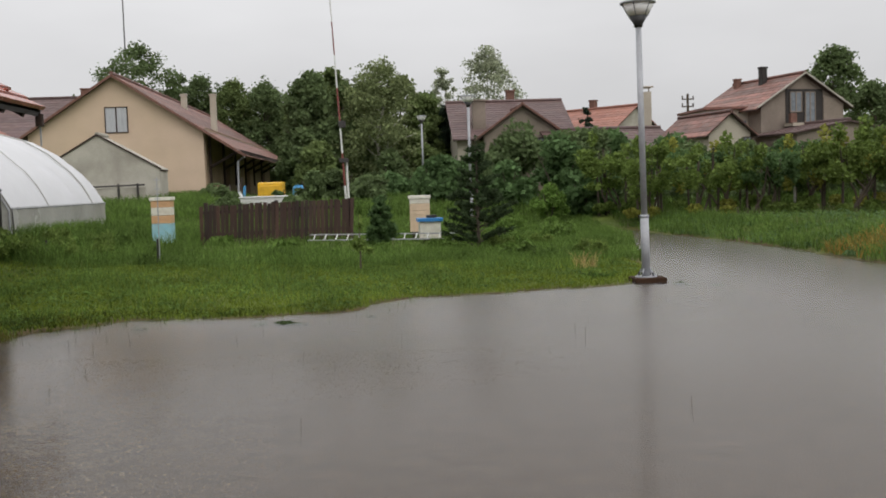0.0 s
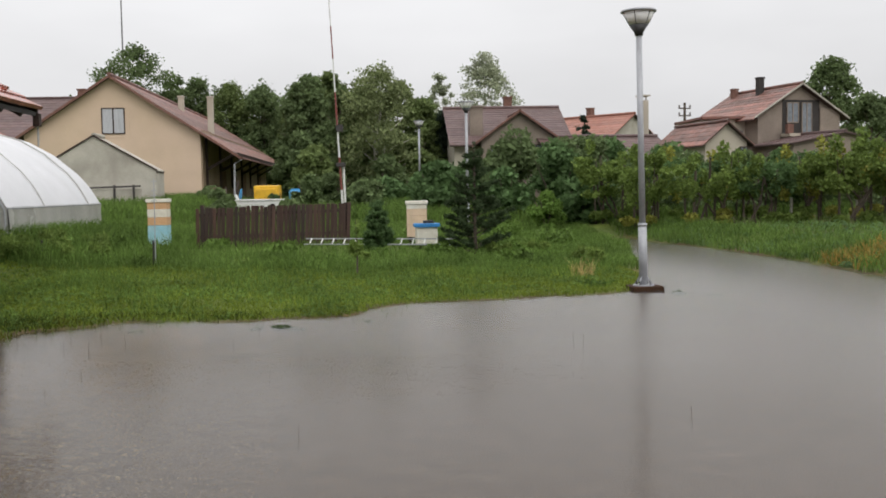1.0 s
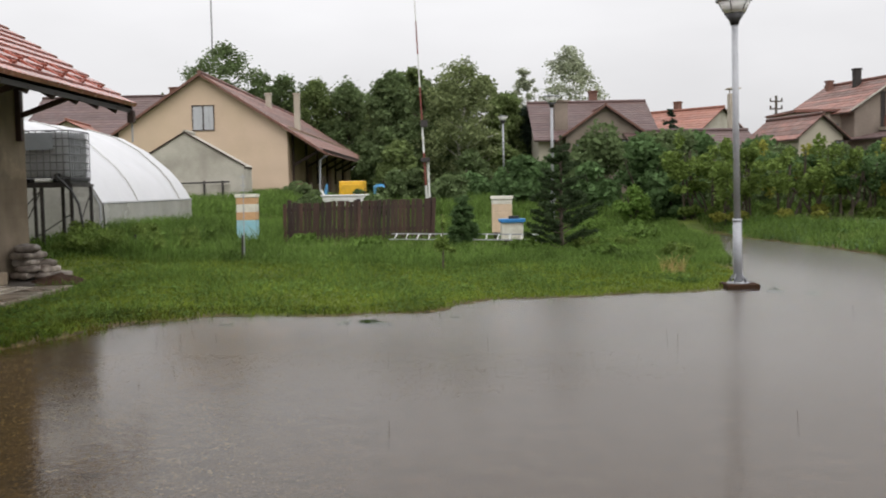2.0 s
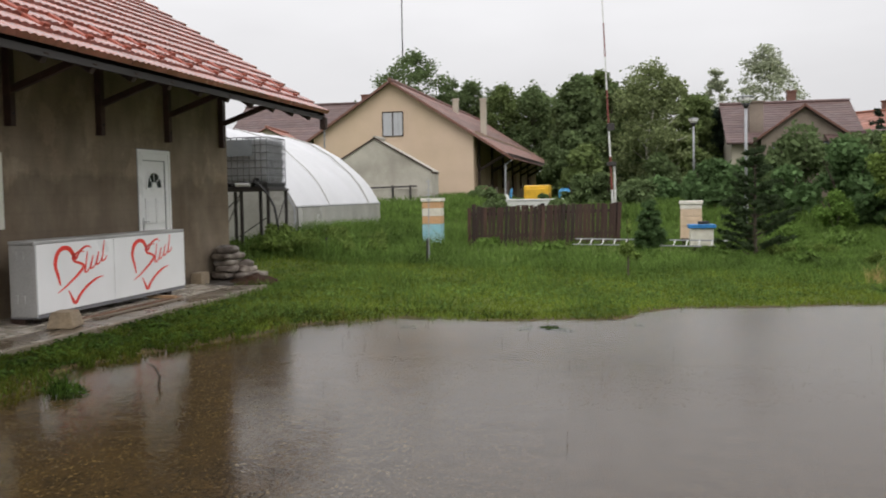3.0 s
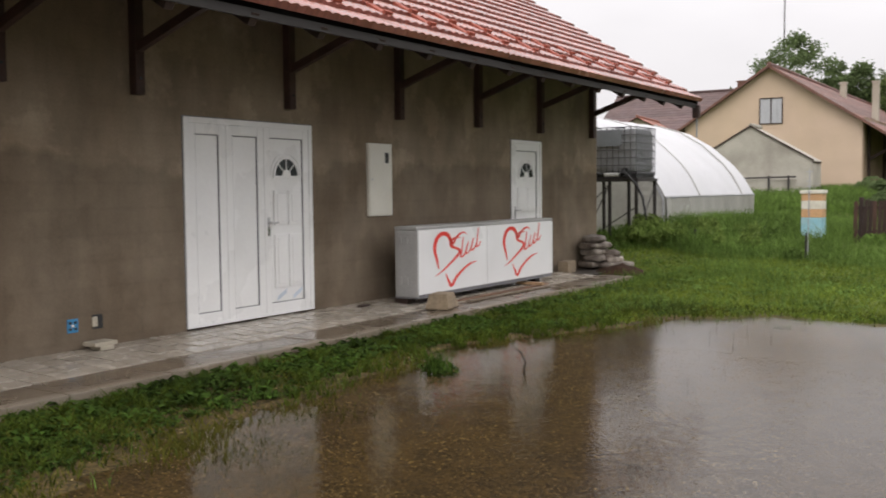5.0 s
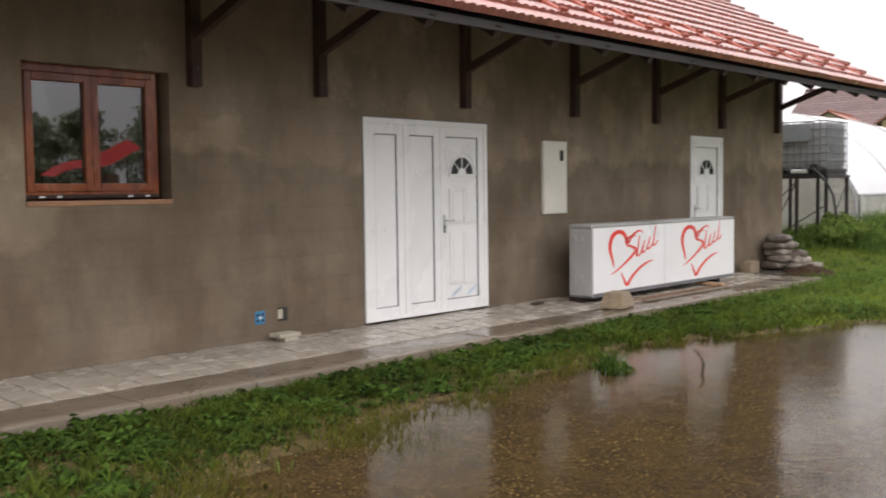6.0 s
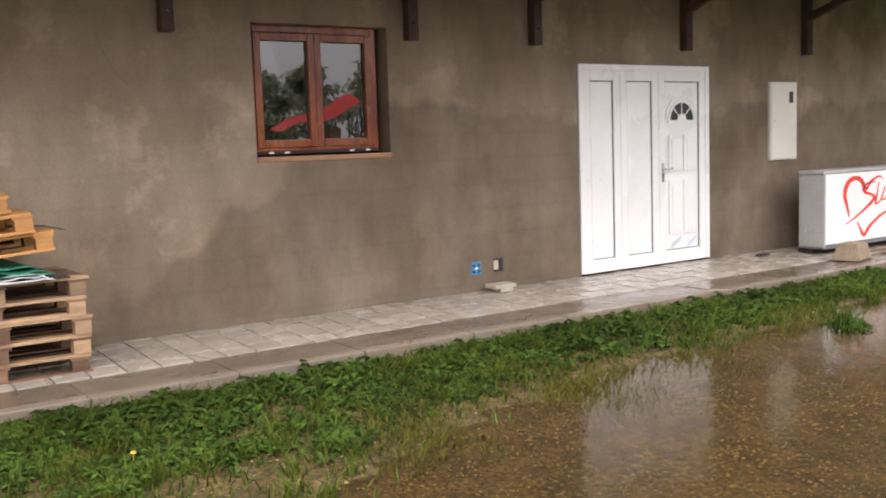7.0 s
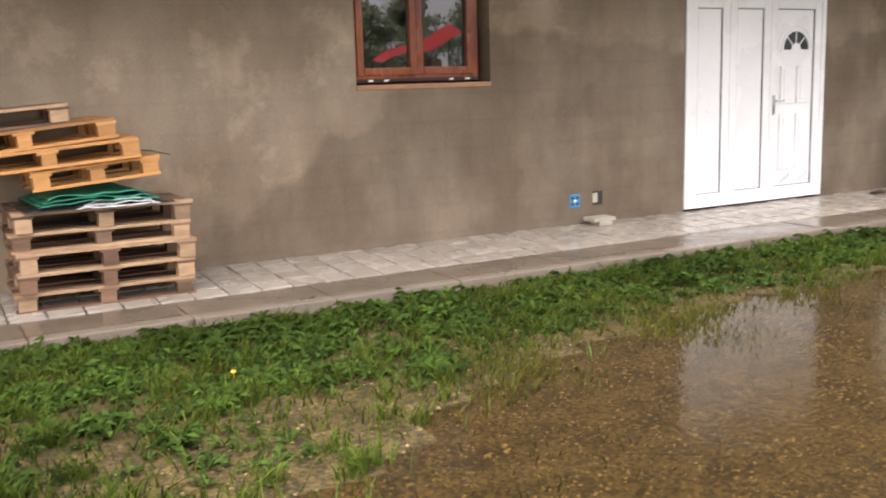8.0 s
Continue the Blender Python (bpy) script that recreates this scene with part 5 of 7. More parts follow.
def house(name, at, turn, hw, length, zb, ze, zr, wall_mat, roof_mat, label, over=(0.4, 0.4), verge=0.3, gauge=0.36, seed=0):
    """A gabled house: its front gable in the local plane y = 0, the ridge running back along y."""
    h = thing(name, (0, 0, 0), label, "house")
    part("wall", prism(B(), [(-hw, zb), (-hw, ze), (0, zr), (hw, ze), (hw, zb)], "y", 0, length), wall_mat, h)
    for s in (-1, 1):
        roof_slope(h, hw, length, ze, zr, over[0] if s < 0 else over[1], verge, gauge, s, roof_mat)
    part("ridge_cap", tube(B(), [(0, -verge, zr + 0.06), (0, length + verge, zr + 0.06)], 0.10, 8), roof_mat, h)
    h.matrix_basis = pose(at[0], at[1], 0, 0, 0, turn)
    return h


def chimney(h, x, y, z0, z1, w, mat, cap=True):
    ch = part("chimney", box(B(), x - w / 2, x + w / 2, y - w / 2, y + w / 2, z0, z1, 0.01), mat, h)
    ch.matrix_parent_inverse = Matrix()
    if cap:
        c = part("chimney_cap", box(B(), x - w * 0.6, x + w * 0.6, y - w * 0.6, y + w * 0.6, z1, z1 + 0.10, 0.01), mat, ch)
        c.matrix_parent_inverse = Matrix()
    return ch


def local(ob):
    """Parts that were drawn in their house's own space."""
    for o in ob.children:
        o.matrix_parent_inverse = Matrix()
    return ob


FAR_GLASS = material("far_window_glass", (0.16, 0.18, 0.20), 0.12, vary=0.2)
CURTAIN = material("pale_curtain_behind_glass", (0.42, 0.43, 0.45), 0.3, vary=0.15, scale=3, stretch=(3, 1, 0.3))


def far_window(h, x0, x1, z0, z1, y=-0.0, frame_mat=BEAM, glass=FAR_GLASS, bars=1):
    w = part("window", box(B(), x0, x1, y - 0.03, y + 0.05, z0, z1), glass, h)
    t = 0.045
    fr = [(x0 - t, x1 + t, z0 - t, z0), (x0 - t, x1 + t, z1, z1 + t), (x0 - t, x0, z0, z1), (x1, x1 + t, z0, z1)]
    fr += [(x0 + (x1 - x0) * (k + 1) / (bars + 1) - 0.03, x0 + (x1 - x0) * (k + 1) / (bars + 1) + 0.03, z0, z1) for k in range(bars)]
    for a, b, c, d in fr:
        f = part("window_frame", box(B(), a, b, y - 0.06, y + 0.03, c, d), frame_mat, w)
        f.matrix_parent_inverse = Matrix()
    return w


# the cream store house behind the garden
LOADING_WOOD = material("weathered_loading_boards", (0.34, 0.25, 0.17), 0.8, vary=0.25, scale=2.5, fine=16, bump=0.3, stretch=(1, 3, 0.2), tint=(0.18, 0.12, 0.08), tint_scale=1.6, tint_amount=0.7)
cream = house("store_house", (-12.43, 50.9), 0, 4.28, 31.0, 0.2, 4.80, 7.60, CREAM, OLD_TILE, "cream rendered store house with a long tiled roof", over=(0.35, 1.85), verge=0.35, gauge=0.38, seed=3)
far_window(cream, -0.46, 0.58, 4.78, 5.98, glass=CURTAIN, frame_mat=BEAM)
part("window_band", box(B(), -0.72, 0.84, -0.012, 0.0, 4.52, 6.24), CREAM, cream)
for s, o in ((-1, 0.35), (1, 2.0)):
    part("verge_board", bar(B(), (0, -0.36, 7.55), (s * (4.28 + o), -0.36, 7.55 - 0.654 * (4.28 + o)), 0.04, 0.12), OLD_BRICK, cream)
chimney(cream, 3.85, 6.3, 4.6, 7.05, 0.32, PALE_RENDER)
chimney(cream, 1.0, 13.0, 5.6, 7.75, 0.34, PALE_RENDER)
part("loading_wall", box(B(), 4.285, 4.33, 0.3, 30.5, 0.4, 4.9), LOADING_WOOD, cream, "weathered brown wooden loading wall")
for k in range(6):
    y = 1.6 + 4.6 * k
    part("loading_door", box(B(), 4.33, 4.38, y, y + 1.7, 0.9, 3.2, 0.01), OLD_BRICK if k % 2 else LOADING_WOOD, cream)
    part("canopy_strut", bar(B(), (4.36, y - 0.5, 2.9), (5.9, y - 0.5, 3.75), 0.12, 0.14), BEAM, cream)
    part("canopy_post", box(B(), 4.33, 4.45, y - 0.56, y - 0.44, 2.0, 4.6), BEAM, cream)
part("soffit", bar(B(), (6.1, 0, 3.62), (6.1, 31, 3.62), 0.12, 0.18), BEAM, cream)
part("gutter", tube(B(), [(6.33, -0.35, 3.42), (6.33, 31.3, 3.42)], 0.06, 8), OLD_BRICK, cream)
part("downpipe", tube(B(), [(6.3, 0.2, 3.4), (5.9, 0.2, 3.15), (5.85, 0.2, 0.9)], 0.05, 8), GALV, cream)
part("gutter_end", box(B(), -4.72, -4.45, -0.40, -0.05, 4.25, 4.55, 0.03), BEAM, cream)
part("plinth", box(B(), -4.3, 4.3, -0.04, 0.0, 0.2, 0.95), GREY_RENDER, cream)
local(cream)

annex = house("garden_shed", (-11.5, 44.0), 0, 2.58, 1.6, 0.5, 2.72, 4.22, GREY_RENDER, GREY_RENDER, "small grey cement shed with a low gable", over=(0.03, 0.03), verge=-0.02, gauge=0.4, seed=8)
for s in (-1, 1):
    part("gable_edge", bar(B(), (0, -0.03, 4.265), (s * 2.64, -0.03, 4.265 - 0.582 * 2.64), 0.06, 0.06), BEAM, annex)
local(annex)
rail = thing("yard_wall", (-10.5, 43.4, 0.8), "low cracked concrete yard wall with rusty rail", "wall")
part("panel", box(B(), -11.75, -9.45, 43.45, 43.55, 0.5, 1.95, 0.02), GREY_RENDER, rail)
part("rail", tube(B(), [(-11.75, 43.4, 2.02), (-9.45, 43.4, 2.06)], 0.04, 6), DARK_STEEL, rail)
for x in (-10.55, -9.75):
    part("post", box(B(), x - 0.04, x + 0.04, 43.36, 43.44, 0.7, 2.12), DARK_STEEL, rail)

big = house("long_roofed_house", (-19.0, 76.0), 90, 5.5, 11.6, 0.5, 5.2, 8.95, PALE_RENDER, BROWN_TILE, "long house with a brown tiled roof", seed=12)
chimney(big, 0.6, 2.0, 8.2, 9.6, 0.6, OLD_BRICK)
chimney(big, 0.4, 9.0, 8.2, 9.5, 0.6, OLD_BRICK)
local(big)
redh = house("small_red_roofed_house", (-25.2, 66.0), 8, 3.6, 8.0, 0.5, 4.6, 6.55, PALE_RENDER, RED_TILE_FAR, "small house with an orange-red tiled roof", seed=14)
local(redh)

mid = house("brown_roofed_house", (11.9, 62.0), 90, 4.2, 6.7, 0.3, 4.45, 6.65, PALE_RENDER, BROWN_TILE, "two-storey house with a brown tiled roof", over=(0.5, 0.5), gauge=0.33, seed=21)
chimney(mid, 0.3, 2.9, 6.2, 7.3, 0.5, OLD_BRICK)
chimney(mid, -3.2, 5.3, 3.5, 6.45, 0.75, BROWN_RENDER)
local(mid)
wing = house("gabled_house_wing", (8.85, 56.6), 0, 2.2, 5.0, 0.3, 4.45, 6.0, BROWN_RENDER, OLD_TILE, "projecting gabled wing with a red verge", over=(0.5, 0.4), verge=0.3, gauge=0.33, seed=23)
for s in (-1, 1):
    part("verge_board", bar(B(), (0, -0.32, 6.06), (s * 2.65, -0.32, 6.06 - 0.705 * 2.65), 0.05, 0.10), OLD_BRICK, wing)
far_window(wing, -1.6, -0.8, 3.0, 4.0)
far_window(wing, 0.5, 1.4, 3.0, 4.1)
local(wing)

right = house("unplastered_house", (24.6, 55.0), 13.6, 2.75, 6.3, 0.2, 5.55, 7.22, BROWN_RENDER, OLD_TILE, "unplastered two-storey house with a red tiled roof", over=(0.55, 0.45), verge=0.3, gauge=0.33, seed=31)
for s in (-1, 1):
    part("verge_board", bar(B(), (0, -0.32, 7.25), (s * 3.2, -0.32, 7.25 - 0.607 * 3.2), 0.05, 0.08), GREY_RENDER, right)
# no hollow here: a near-black sheet on the wall paints the balcony's shade
part("balcony_recess", box(B(), -1.15, 1.35, -0.03, 0.0, 4.45, 6.35), SOFFIT, right, "flat dark panel standing in for the balcony's shade")
far_window(right, -0.85, -0.15, 5.1, 6.15, -0.05, BROWN_RENDER)
far_window(right, 0.15, 0.75, 4.5, 6.15, -0.05, BROWN_RENDER)
part("balcony_floor", box(B(), -1.25, 2.4, -0.8, 0.0, 4.25, 4.42, 0.01), PALE_RENDER, right)
part("balcony_pier", box(B(), -1.35, -0.95, -0.75, -0.55, 4.42, 4.95, 0.01), OLD_BRICK, right)
part("balcony_pier", box(B(), 1.35, 2.7, -0.10, 0.0, 4.4, 5.9, 0.01), BROWN_RENDER, right)
chimney(right, -0.45, 3.0, 6.4, 7.85, 0.36, SOFFIT)
chimney(right, -0.35, 5.7, 6.2, 7.45, 0.34, OLD_BRICK)
local(right)
lean = house("lean_to_shed", (25.2, 51.0), 15, 3.2, 3.4, 0.2, 3.75, 4.3, BROWN_RENDER, BROWN_TILE, "low shed with a shallow roof before the house", over=(0.3, 0.3), verge=0.2, seed=33)
local(lean)
side = house("small_gabled_outhouse", (19.05, 51.5), 12, 1.25, 5.0, 0.2, 3.95, 4.95, PALE_RENDER, OLD_TILE, "small gabled outhouse with a dark verge", over=(0.3, 0.3), verge=0.25, seed=35)
far_window(side, 0.85, 1.25, 2.9, 3.6)
local(side)
block = thing("pale_side_house", (21.2, 57, 0), "pale rendered house side with a small window", "house")
part("wall", box(B(), 19.2, 21.9, 55.5, 60.0, 0.2, 5.35, 0.02), PALE_RENDER, block)
part("roof", box(B(), 19.0, 22.0, 55.2, 60.2, 5.35, 5.5, 0.02), OLD_TILE, block)
part("window", box(B(), 21.2, 21.5, 55.46, 55.5, 3.9, 4.7), FAR_GLASS, block)
low = house("low_grey_roofed_house", (17.0, 58.0), 100, 2.6, 7.0, 0.2, 3.3, 4.55, PALE_RENDER, BROWN_TILE, "low house with a grey-brown roof", seed=37)
local(low)
small = house("orange_roofed_house", (19.6, 72.0), 40, 2.9, 7.0, 0.2, 5.2, 6.95, GREY_RENDER, RED_TILE_FAR, "small grey house with an orange tiled roof", over=(0.4, 0.4), gauge=0.36, seed=41)
chimney(small, 0.3, 4.0, 6.4, 7.6, 0.45, OLD_BRICK)
local(small)
stack = thing("tall_chimney", (17.0, 60.0, 0.2), "tall free-standing grey rendered chimney", "chimney")
part("shaft", box(B(), 16.75, 17.28, 59.7, 60.3, 0.2, 6.85, 0.02), PALE_RENDER, stack)
for x in (16.82, 17.2):
    part("cap_leg", box(B(), x - 0.03, x + 0.03, 59.97, 60.03, 6.85, 7.1), PALE_RENDER, stack)
part("cap", box(B(), 16.65, 17.38, 59.6, 60.4, 7.1, 7.18, 0.01), PALE_RENDER, stack)

pole = thing("utility_pole", (26.2, 80, 0.5), "dark utility pole with two crossarms", "pole")
part("shaft", tube(B(), [(26.2, 80, 0.3), (26.2, 80, 8.4)], [0.14, 0.10], 8), BARK, pole)
for z in (7.3, 7.9):
    part("crossarm", box(B(), 25.7, 26.7, 79.95, 80.05, z, z + 0.1), BARK, pole)
    for x in (25.75, 26.65):
        part("insulator", tube(B(), [(x, 80, z + 0.1), (x, 80, z + 0.32)], 0.06, 6), BARK, pole)

RED_BAND = material("red_mast_paint", (0.19, 0.045, 0.035), 0.5, vary=0.15)
WHITE_BAND = material("white_mast_paint", (0.62, 0.62, 0.60), 0.5, vary=0.1)
mast = thing("banded_mast", (-0.84, 38.0, 1.0), "tall thin red and white banded mast", "mast")
seg = 1.22
for k in range(9):
    z0, z1 = 0.5 + seg * k, 0.5 + seg * (k + 1)
    lx = lambda z: -0.82 - 0.0415 * (z - 1.5)
    part("red_section" if k % 2 else "white_section", tube(B(), [(lx(z0), 38, z0), (lx(z1), 38, z1)], [0.042 - 0.0030 * k, 0.042 - 0.0030 * (k + 1)], 8), RED_BAND if k % 2 else WHITE_BAND, mast)
part("support_post", tube(B(), [(-0.70, 38.1, 0.5), (-0.74, 38.1, 2.7)], 0.045, 8), WHITE_BAND, mast)
part("clamp", box(B(), -1.0, -0.66, 37.9, 38.2, 2.6, 2.75, 0.01), DARK_STEEL, mast)
part("clamp", box(B(), -0.98, -0.72, 37.92, 38.16, 3.9, 4.15, 0.01), DARK_STEEL, mast)
ant = one("antenna_mast", tube(B(), [(-21.2, 90, 0.5), (-21.15, 90, 22.0)], [0.10, 0.05], 6), DARK_STEEL, "thin dark antenna mast far behind the houses", "mast")


# ---- fence, hives and garden things ----
def build_fence():
    f = thing("picket_fence", (-2.3, 26.5, 0.3), "dark brown stained picket fence panel, slightly leaning", "fence")
    r = random.Random(8)
    n = 37
    for k in range(n):
        u = k / (n - 1)
        x = -4.22 + 3.84 * u
        top = 1.30 + 0.07 * u + r.uniform(-0.025, 0.02)
        ob = part("picket", box(B(), x - 0.046, x + 0.046, 26.48, 26.505, 0.30 - 0.05 * u, top, 0.004), FENCE, f)
        ob.matrix_parent_inverse = f.matrix_basis.inverted() @ pose(x, 26.5, 0.4, r.uniform(-1.5, 1.5), 2.2 + r.uniform(-1.2, 1.2), 0) @ pose(-x, -26.5, -0.4)
    for z in (0.55, 1.12):
        part("rail", bar(B(), (-4.25, 26.53, z), (-0.36, 26.53, z + 0.05), 0.035, 0.08), FENCE, f)
    for x in (-4.1, -2.3, -0.42):
        part("post", box(B(), x - 0.05, x + 0.05, 26.55, 26.65, 0.1, 1.38, 0.006), FENCE, f)


build_fence()
HIVE_BLUE = material("pale_blue_hive_paint", (0.26, 0.50, 0.58), 0.6, vary=0.1, tint=(0.4, 0.5, 0.5), tint_scale=4, tint_amount=0.5)
HIVE_ORANGE = material("pale_orange_hive_paint", (0.60, 0.36, 0.19), 0.6, vary=0.1, tint=(0.5, 0.3, 0.16), tint_scale=4, tint_amount=0.5)
HIVE_WHITE = material("off_white_hive_paint", (0.70, 0.68, 0.60), 0.6, vary=0.08, tint=(0.55, 0.48, 0.38), tint_scale=4, tint_amount=0.5)
HIVE_CREAM = material("cream_hive_paint", (0.62, 0.47, 0.33), 0.6, vary=0.08, tint=(0.5, 0.38, 0.26), tint_scale=4, tint_amount=0.5)
LID_BLUE = material("bright_blue_lid_paint", (0.03, 0.20, 0.48), 0.5, vary=0.1)


def hive(x, y, z, w, tiers, label, lid, lid_w=1.12, d=0.45, turn=0):
    h = thing("beehive", (0, 0, 0), label, "beehive", "beehives in the garden")
    for sx in (-1, 1):
        part("foot_rail", box(B(), sx * w * 0.36 - 0.04, sx * w * 0.36 + 0.04, -d / 2, d / 2, -0.12, 0.06, 0.005), BEAM, h)
    zz = 0.05
    for hgt, mat in tiers:
        t = part("hive_box", box(B(), -w / 2, w / 2, -d / 2, d / 2, zz, zz + hgt - 0.006, 0.006), mat, h)
        c = part("hand_hold", box(B(), -0.06, 0.06, -d / 2 - 0.012, -d / 2, zz + hgt * 0.55, zz + hgt * 0.7, 0.004), mat, t)
        zz += hgt
    part("lid", box(B(), -w / 2 * lid_w, w / 2 * lid_w, -d / 2 * lid_w, d / 2 * lid_w, zz, zz + 0.085, 0.008), lid, h)
    part("landing_board", box(B(), -w * 0.4, w * 0.4, -d / 2 - 0.09, -d / 2, 0.03, 0.05, 0.003), BEAM, h)
    h.matrix_basis = pose(x, y, z, 0, 0, turn)


hive(-5.07, 26.0, 0.36, 0.48, [(0.50, HIVE_BLUE), (0.20, HIVE_ORANGE), (0.20, HIVE_WHITE), (0.17, HIVE_ORANGE)], "tall beehive with blue, orange and white boxes", HIVE_WHITE)
hive(1.42, 26.5, 0.40, 0.52, [(0.30, HIVE_CREAM), (0.25, HIVE_CREAM), (0.18, HIVE_CREAM), (0.12, HIVE_WHITE)], "cream beehive with stacked boxes and a white lid", HIVE_WHITE, turn=-3)
hive(1.60, 25.4, 0.25, 0.52, [(0.44, HIVE_WHITE)], "low white beehive with a bright blue lid", LID_BLUE, lid_w=1.2, turn=2)
one("brick_weight", box(B(), 1.52, 1.78, 25.32, 25.48, 0.826, 0.90, 0.01), DARK_STEEL, "dark block weighing down a hive lid", "block")

lad = thing("metal_ladder", (0.3, 24.3, 0.4), "pale metal ladder lying in the grass", "ladder")
la, lb = Vector((-1.42, 24.95, 0.40)), Vector((2.15, 24.05, 0.36))
side_v = Vector((0.05, 0.24, 0.12))
for s in (0, 1):
    part("stile", bar(B(), la + s * side_v, lb + s * side_v, 0.022, 0.03), GALV, lad)
for k in range(13):
    p = la.lerp(lb, (k + 0.5) / 13)
    part("rung", tube(B(), [p, p + side_v], 0.014, 6), WHITE_BAND, lad)

YELLOW = material("yellow_machine_paint", (0.72, 0.42, 0.02), 0.45, vary=0.1, tint=(0.5, 0.28, 0.02), tint_scale=2, tint_amount=0.5)
yb = thing("yellow_container", (-4.1, 45.3, 0.8), "yellow rounded container with a dark opening", "container")
part("body", box(B(), -4.86, -3.76, 44.6, 46.0, 0.85, 2.0, 0.07), YELLOW, yb)
part("rim", box(B(), -4.76, -3.86, 44.55, 44.62, 1.25, 1.85, 0.03), YELLOW, yb)
part("foot", box(B(), -4.7, -3.9, 44.7, 45.9, 0.5, 0.9, 0.03), DARK_STEEL, yb)
bb = thing("blue_drum", (-3.1, 45.4, 0.8), "blue plastic drum beside a yellow container", "drum")
part("body", tube(B(), [(-3.1, 45.4, 0.6), (-3.1, 45.4, 0.7), (-3.1, 45.4, 1.7), (-3.1, 45.4, 1.78)], [0.28, 0.30, 0.30, 0.26], 16), BLUE_PLASTIC, bb, smooth=True)
part("lid", tube(B(), [(-3.1, 45.4, 1.78), (-3.1, 45.4, 1.84)], 0.2, 16), BLUE_PLASTIC, bb)
boat = thing("white_trough", (-3.9, 40, 0.9), "long white plastic trough behind the fence", "trough")
part("side", box(B(), -5.0, -2.85, 39.8, 39.86, 0.6, 1.40, 0.02), WHITE_BAND, boat)
part("side", box(B(), -5.0, -2.85, 40.4, 40.46, 0.6, 1.40, 0.02), WHITE_BAND, boat)
part("rim", box(B(), -5.05, -2.80, 39.76, 40.5, 1.36, 1.42, 0.02), WHITE_BAND, boat)
part("bow", bar(B(), (-4.95, 40.1, 1.4), (-5.05, 40.1, 1.62), 0.2, 0.08), WHITE_BAND, boat)
tools = thing("tool_bundle", (-6.0, 46.2, 0.7), "bundle of dark poles and tools leaning on the wall", "tools")
rt = random.Random(4)
for k in range(7):
    x = -6.5 + 0.16 * k
    part("pole", tube(B(), [(x, 46.2, 0.5), (x + rt.uniform(-0.25, 0.25), 46.9, 1.7 + rt.uniform(0, 0.7))], 0.03, 5), BLUE_PLASTIC if k in (4, 5) else BEAM, tools)
part("board", box(B(), -7.1, -6.7, 46.8, 46.86, 0.5, 1.95), OLD_BRICK, tools)

for x, y, h, lab in ((-6.34, 21.0, 0.80, "thin dark iron garden stake in the grass"), (-4.16, 21.0, 0.75, "thick dark garden stake in the grass")):
    one("garden_stake", tube(B(), [(x, y, ground_at(x, y) - 0.05), (x + 0.01, y, h)], 0.022, 6), DARK_STEEL, lab, "stake")
sp = thing("thin_marker_pole", (-4.12, 21.0, 0.3), "thin grey rod with short cross wires", "pole")
part("rod", tube(B(), [(-4.12, 21.0, 0.2), (-4.10, 21.0, 1.98)], 0.011, 6), GALV, sp)
for z in (1.55, 1.65, 1.75, 1.93):
    part("cross_wire", tube(B(), [(-4.16, 21, z), (-4.05, 21, z)], 0.008, 5), GALV, sp)


# ---- plants ----
def leaf_cloud(blobs, count, size, seed, long=1.6, flat=0.0, shell=0.55):
    """Corners of many small leaves gathered in ellipsoid clumps (x, y, z, rx, ry, rz)."""
    r = np.random.RandomState(seed)
    b = np.array(blobs, dtype=float)
    vol = (b[:, 3] * b[:, 4] * b[:, 5]) ** 0.75
    pick = r.choice(len(b), count, p=vol / vol.sum())
    d = r.normal(size=(count, 3))
    d /= np.linalg.norm(d, axis=1)[:, None]
    rad = r.uniform(shell, 1.0, count) ** 0.7 * r.uniform(0.85, 1.12, count)
    c = b[pick, :3] + d * rad[:, None] * b[pick, 3:]
    u = r.normal(size=(count, 3))
    u[:, 2] *= 1 - flat
    u /= np.linalg.norm(u, axis=1)[:, None]
    w = np.cross(u, r.normal(size=(count, 3)))
    w /= np.linalg.norm(w, axis=1)[:, None] + 1e-9
    s = (size * r.uniform(0.55, 1.3, count))[:, None]
    q = np.stack([c - u * s * long / 2, c + w * s / 2, c + u * s * long / 2, c - w * s / 2], 1)
    return q.reshape(-1, 3)


def clumps(x, y, z0, z1, hw, n, seed, top=0.75, size=0.34):
    """Ellipsoid clumps that fill a crown unevenly, leaving gaps near its outline."""
    r = random.Random(seed)
    out, h = [], z1 - z0
    for _ in range(n):
        v = r.uniform(0.05, 1.0)
        prof = math.sin(math.pi * min(1, v ** top * 0.93 + 0.07)) ** 0.6
        a, k = r.uniform(0, 6.283), math.sqrt(r.uniform(0.02, 1))
        s = hw * size * r.uniform(0.6, 1.25)
        out.append((x + k * hw * prof * math.cos(a) * 0.85, y + k * hw * prof * math.sin(a) * 0.85, z0 + v * h - s * 0.25, s, s, s * r.uniform(0.65, 0.95)))
    return out


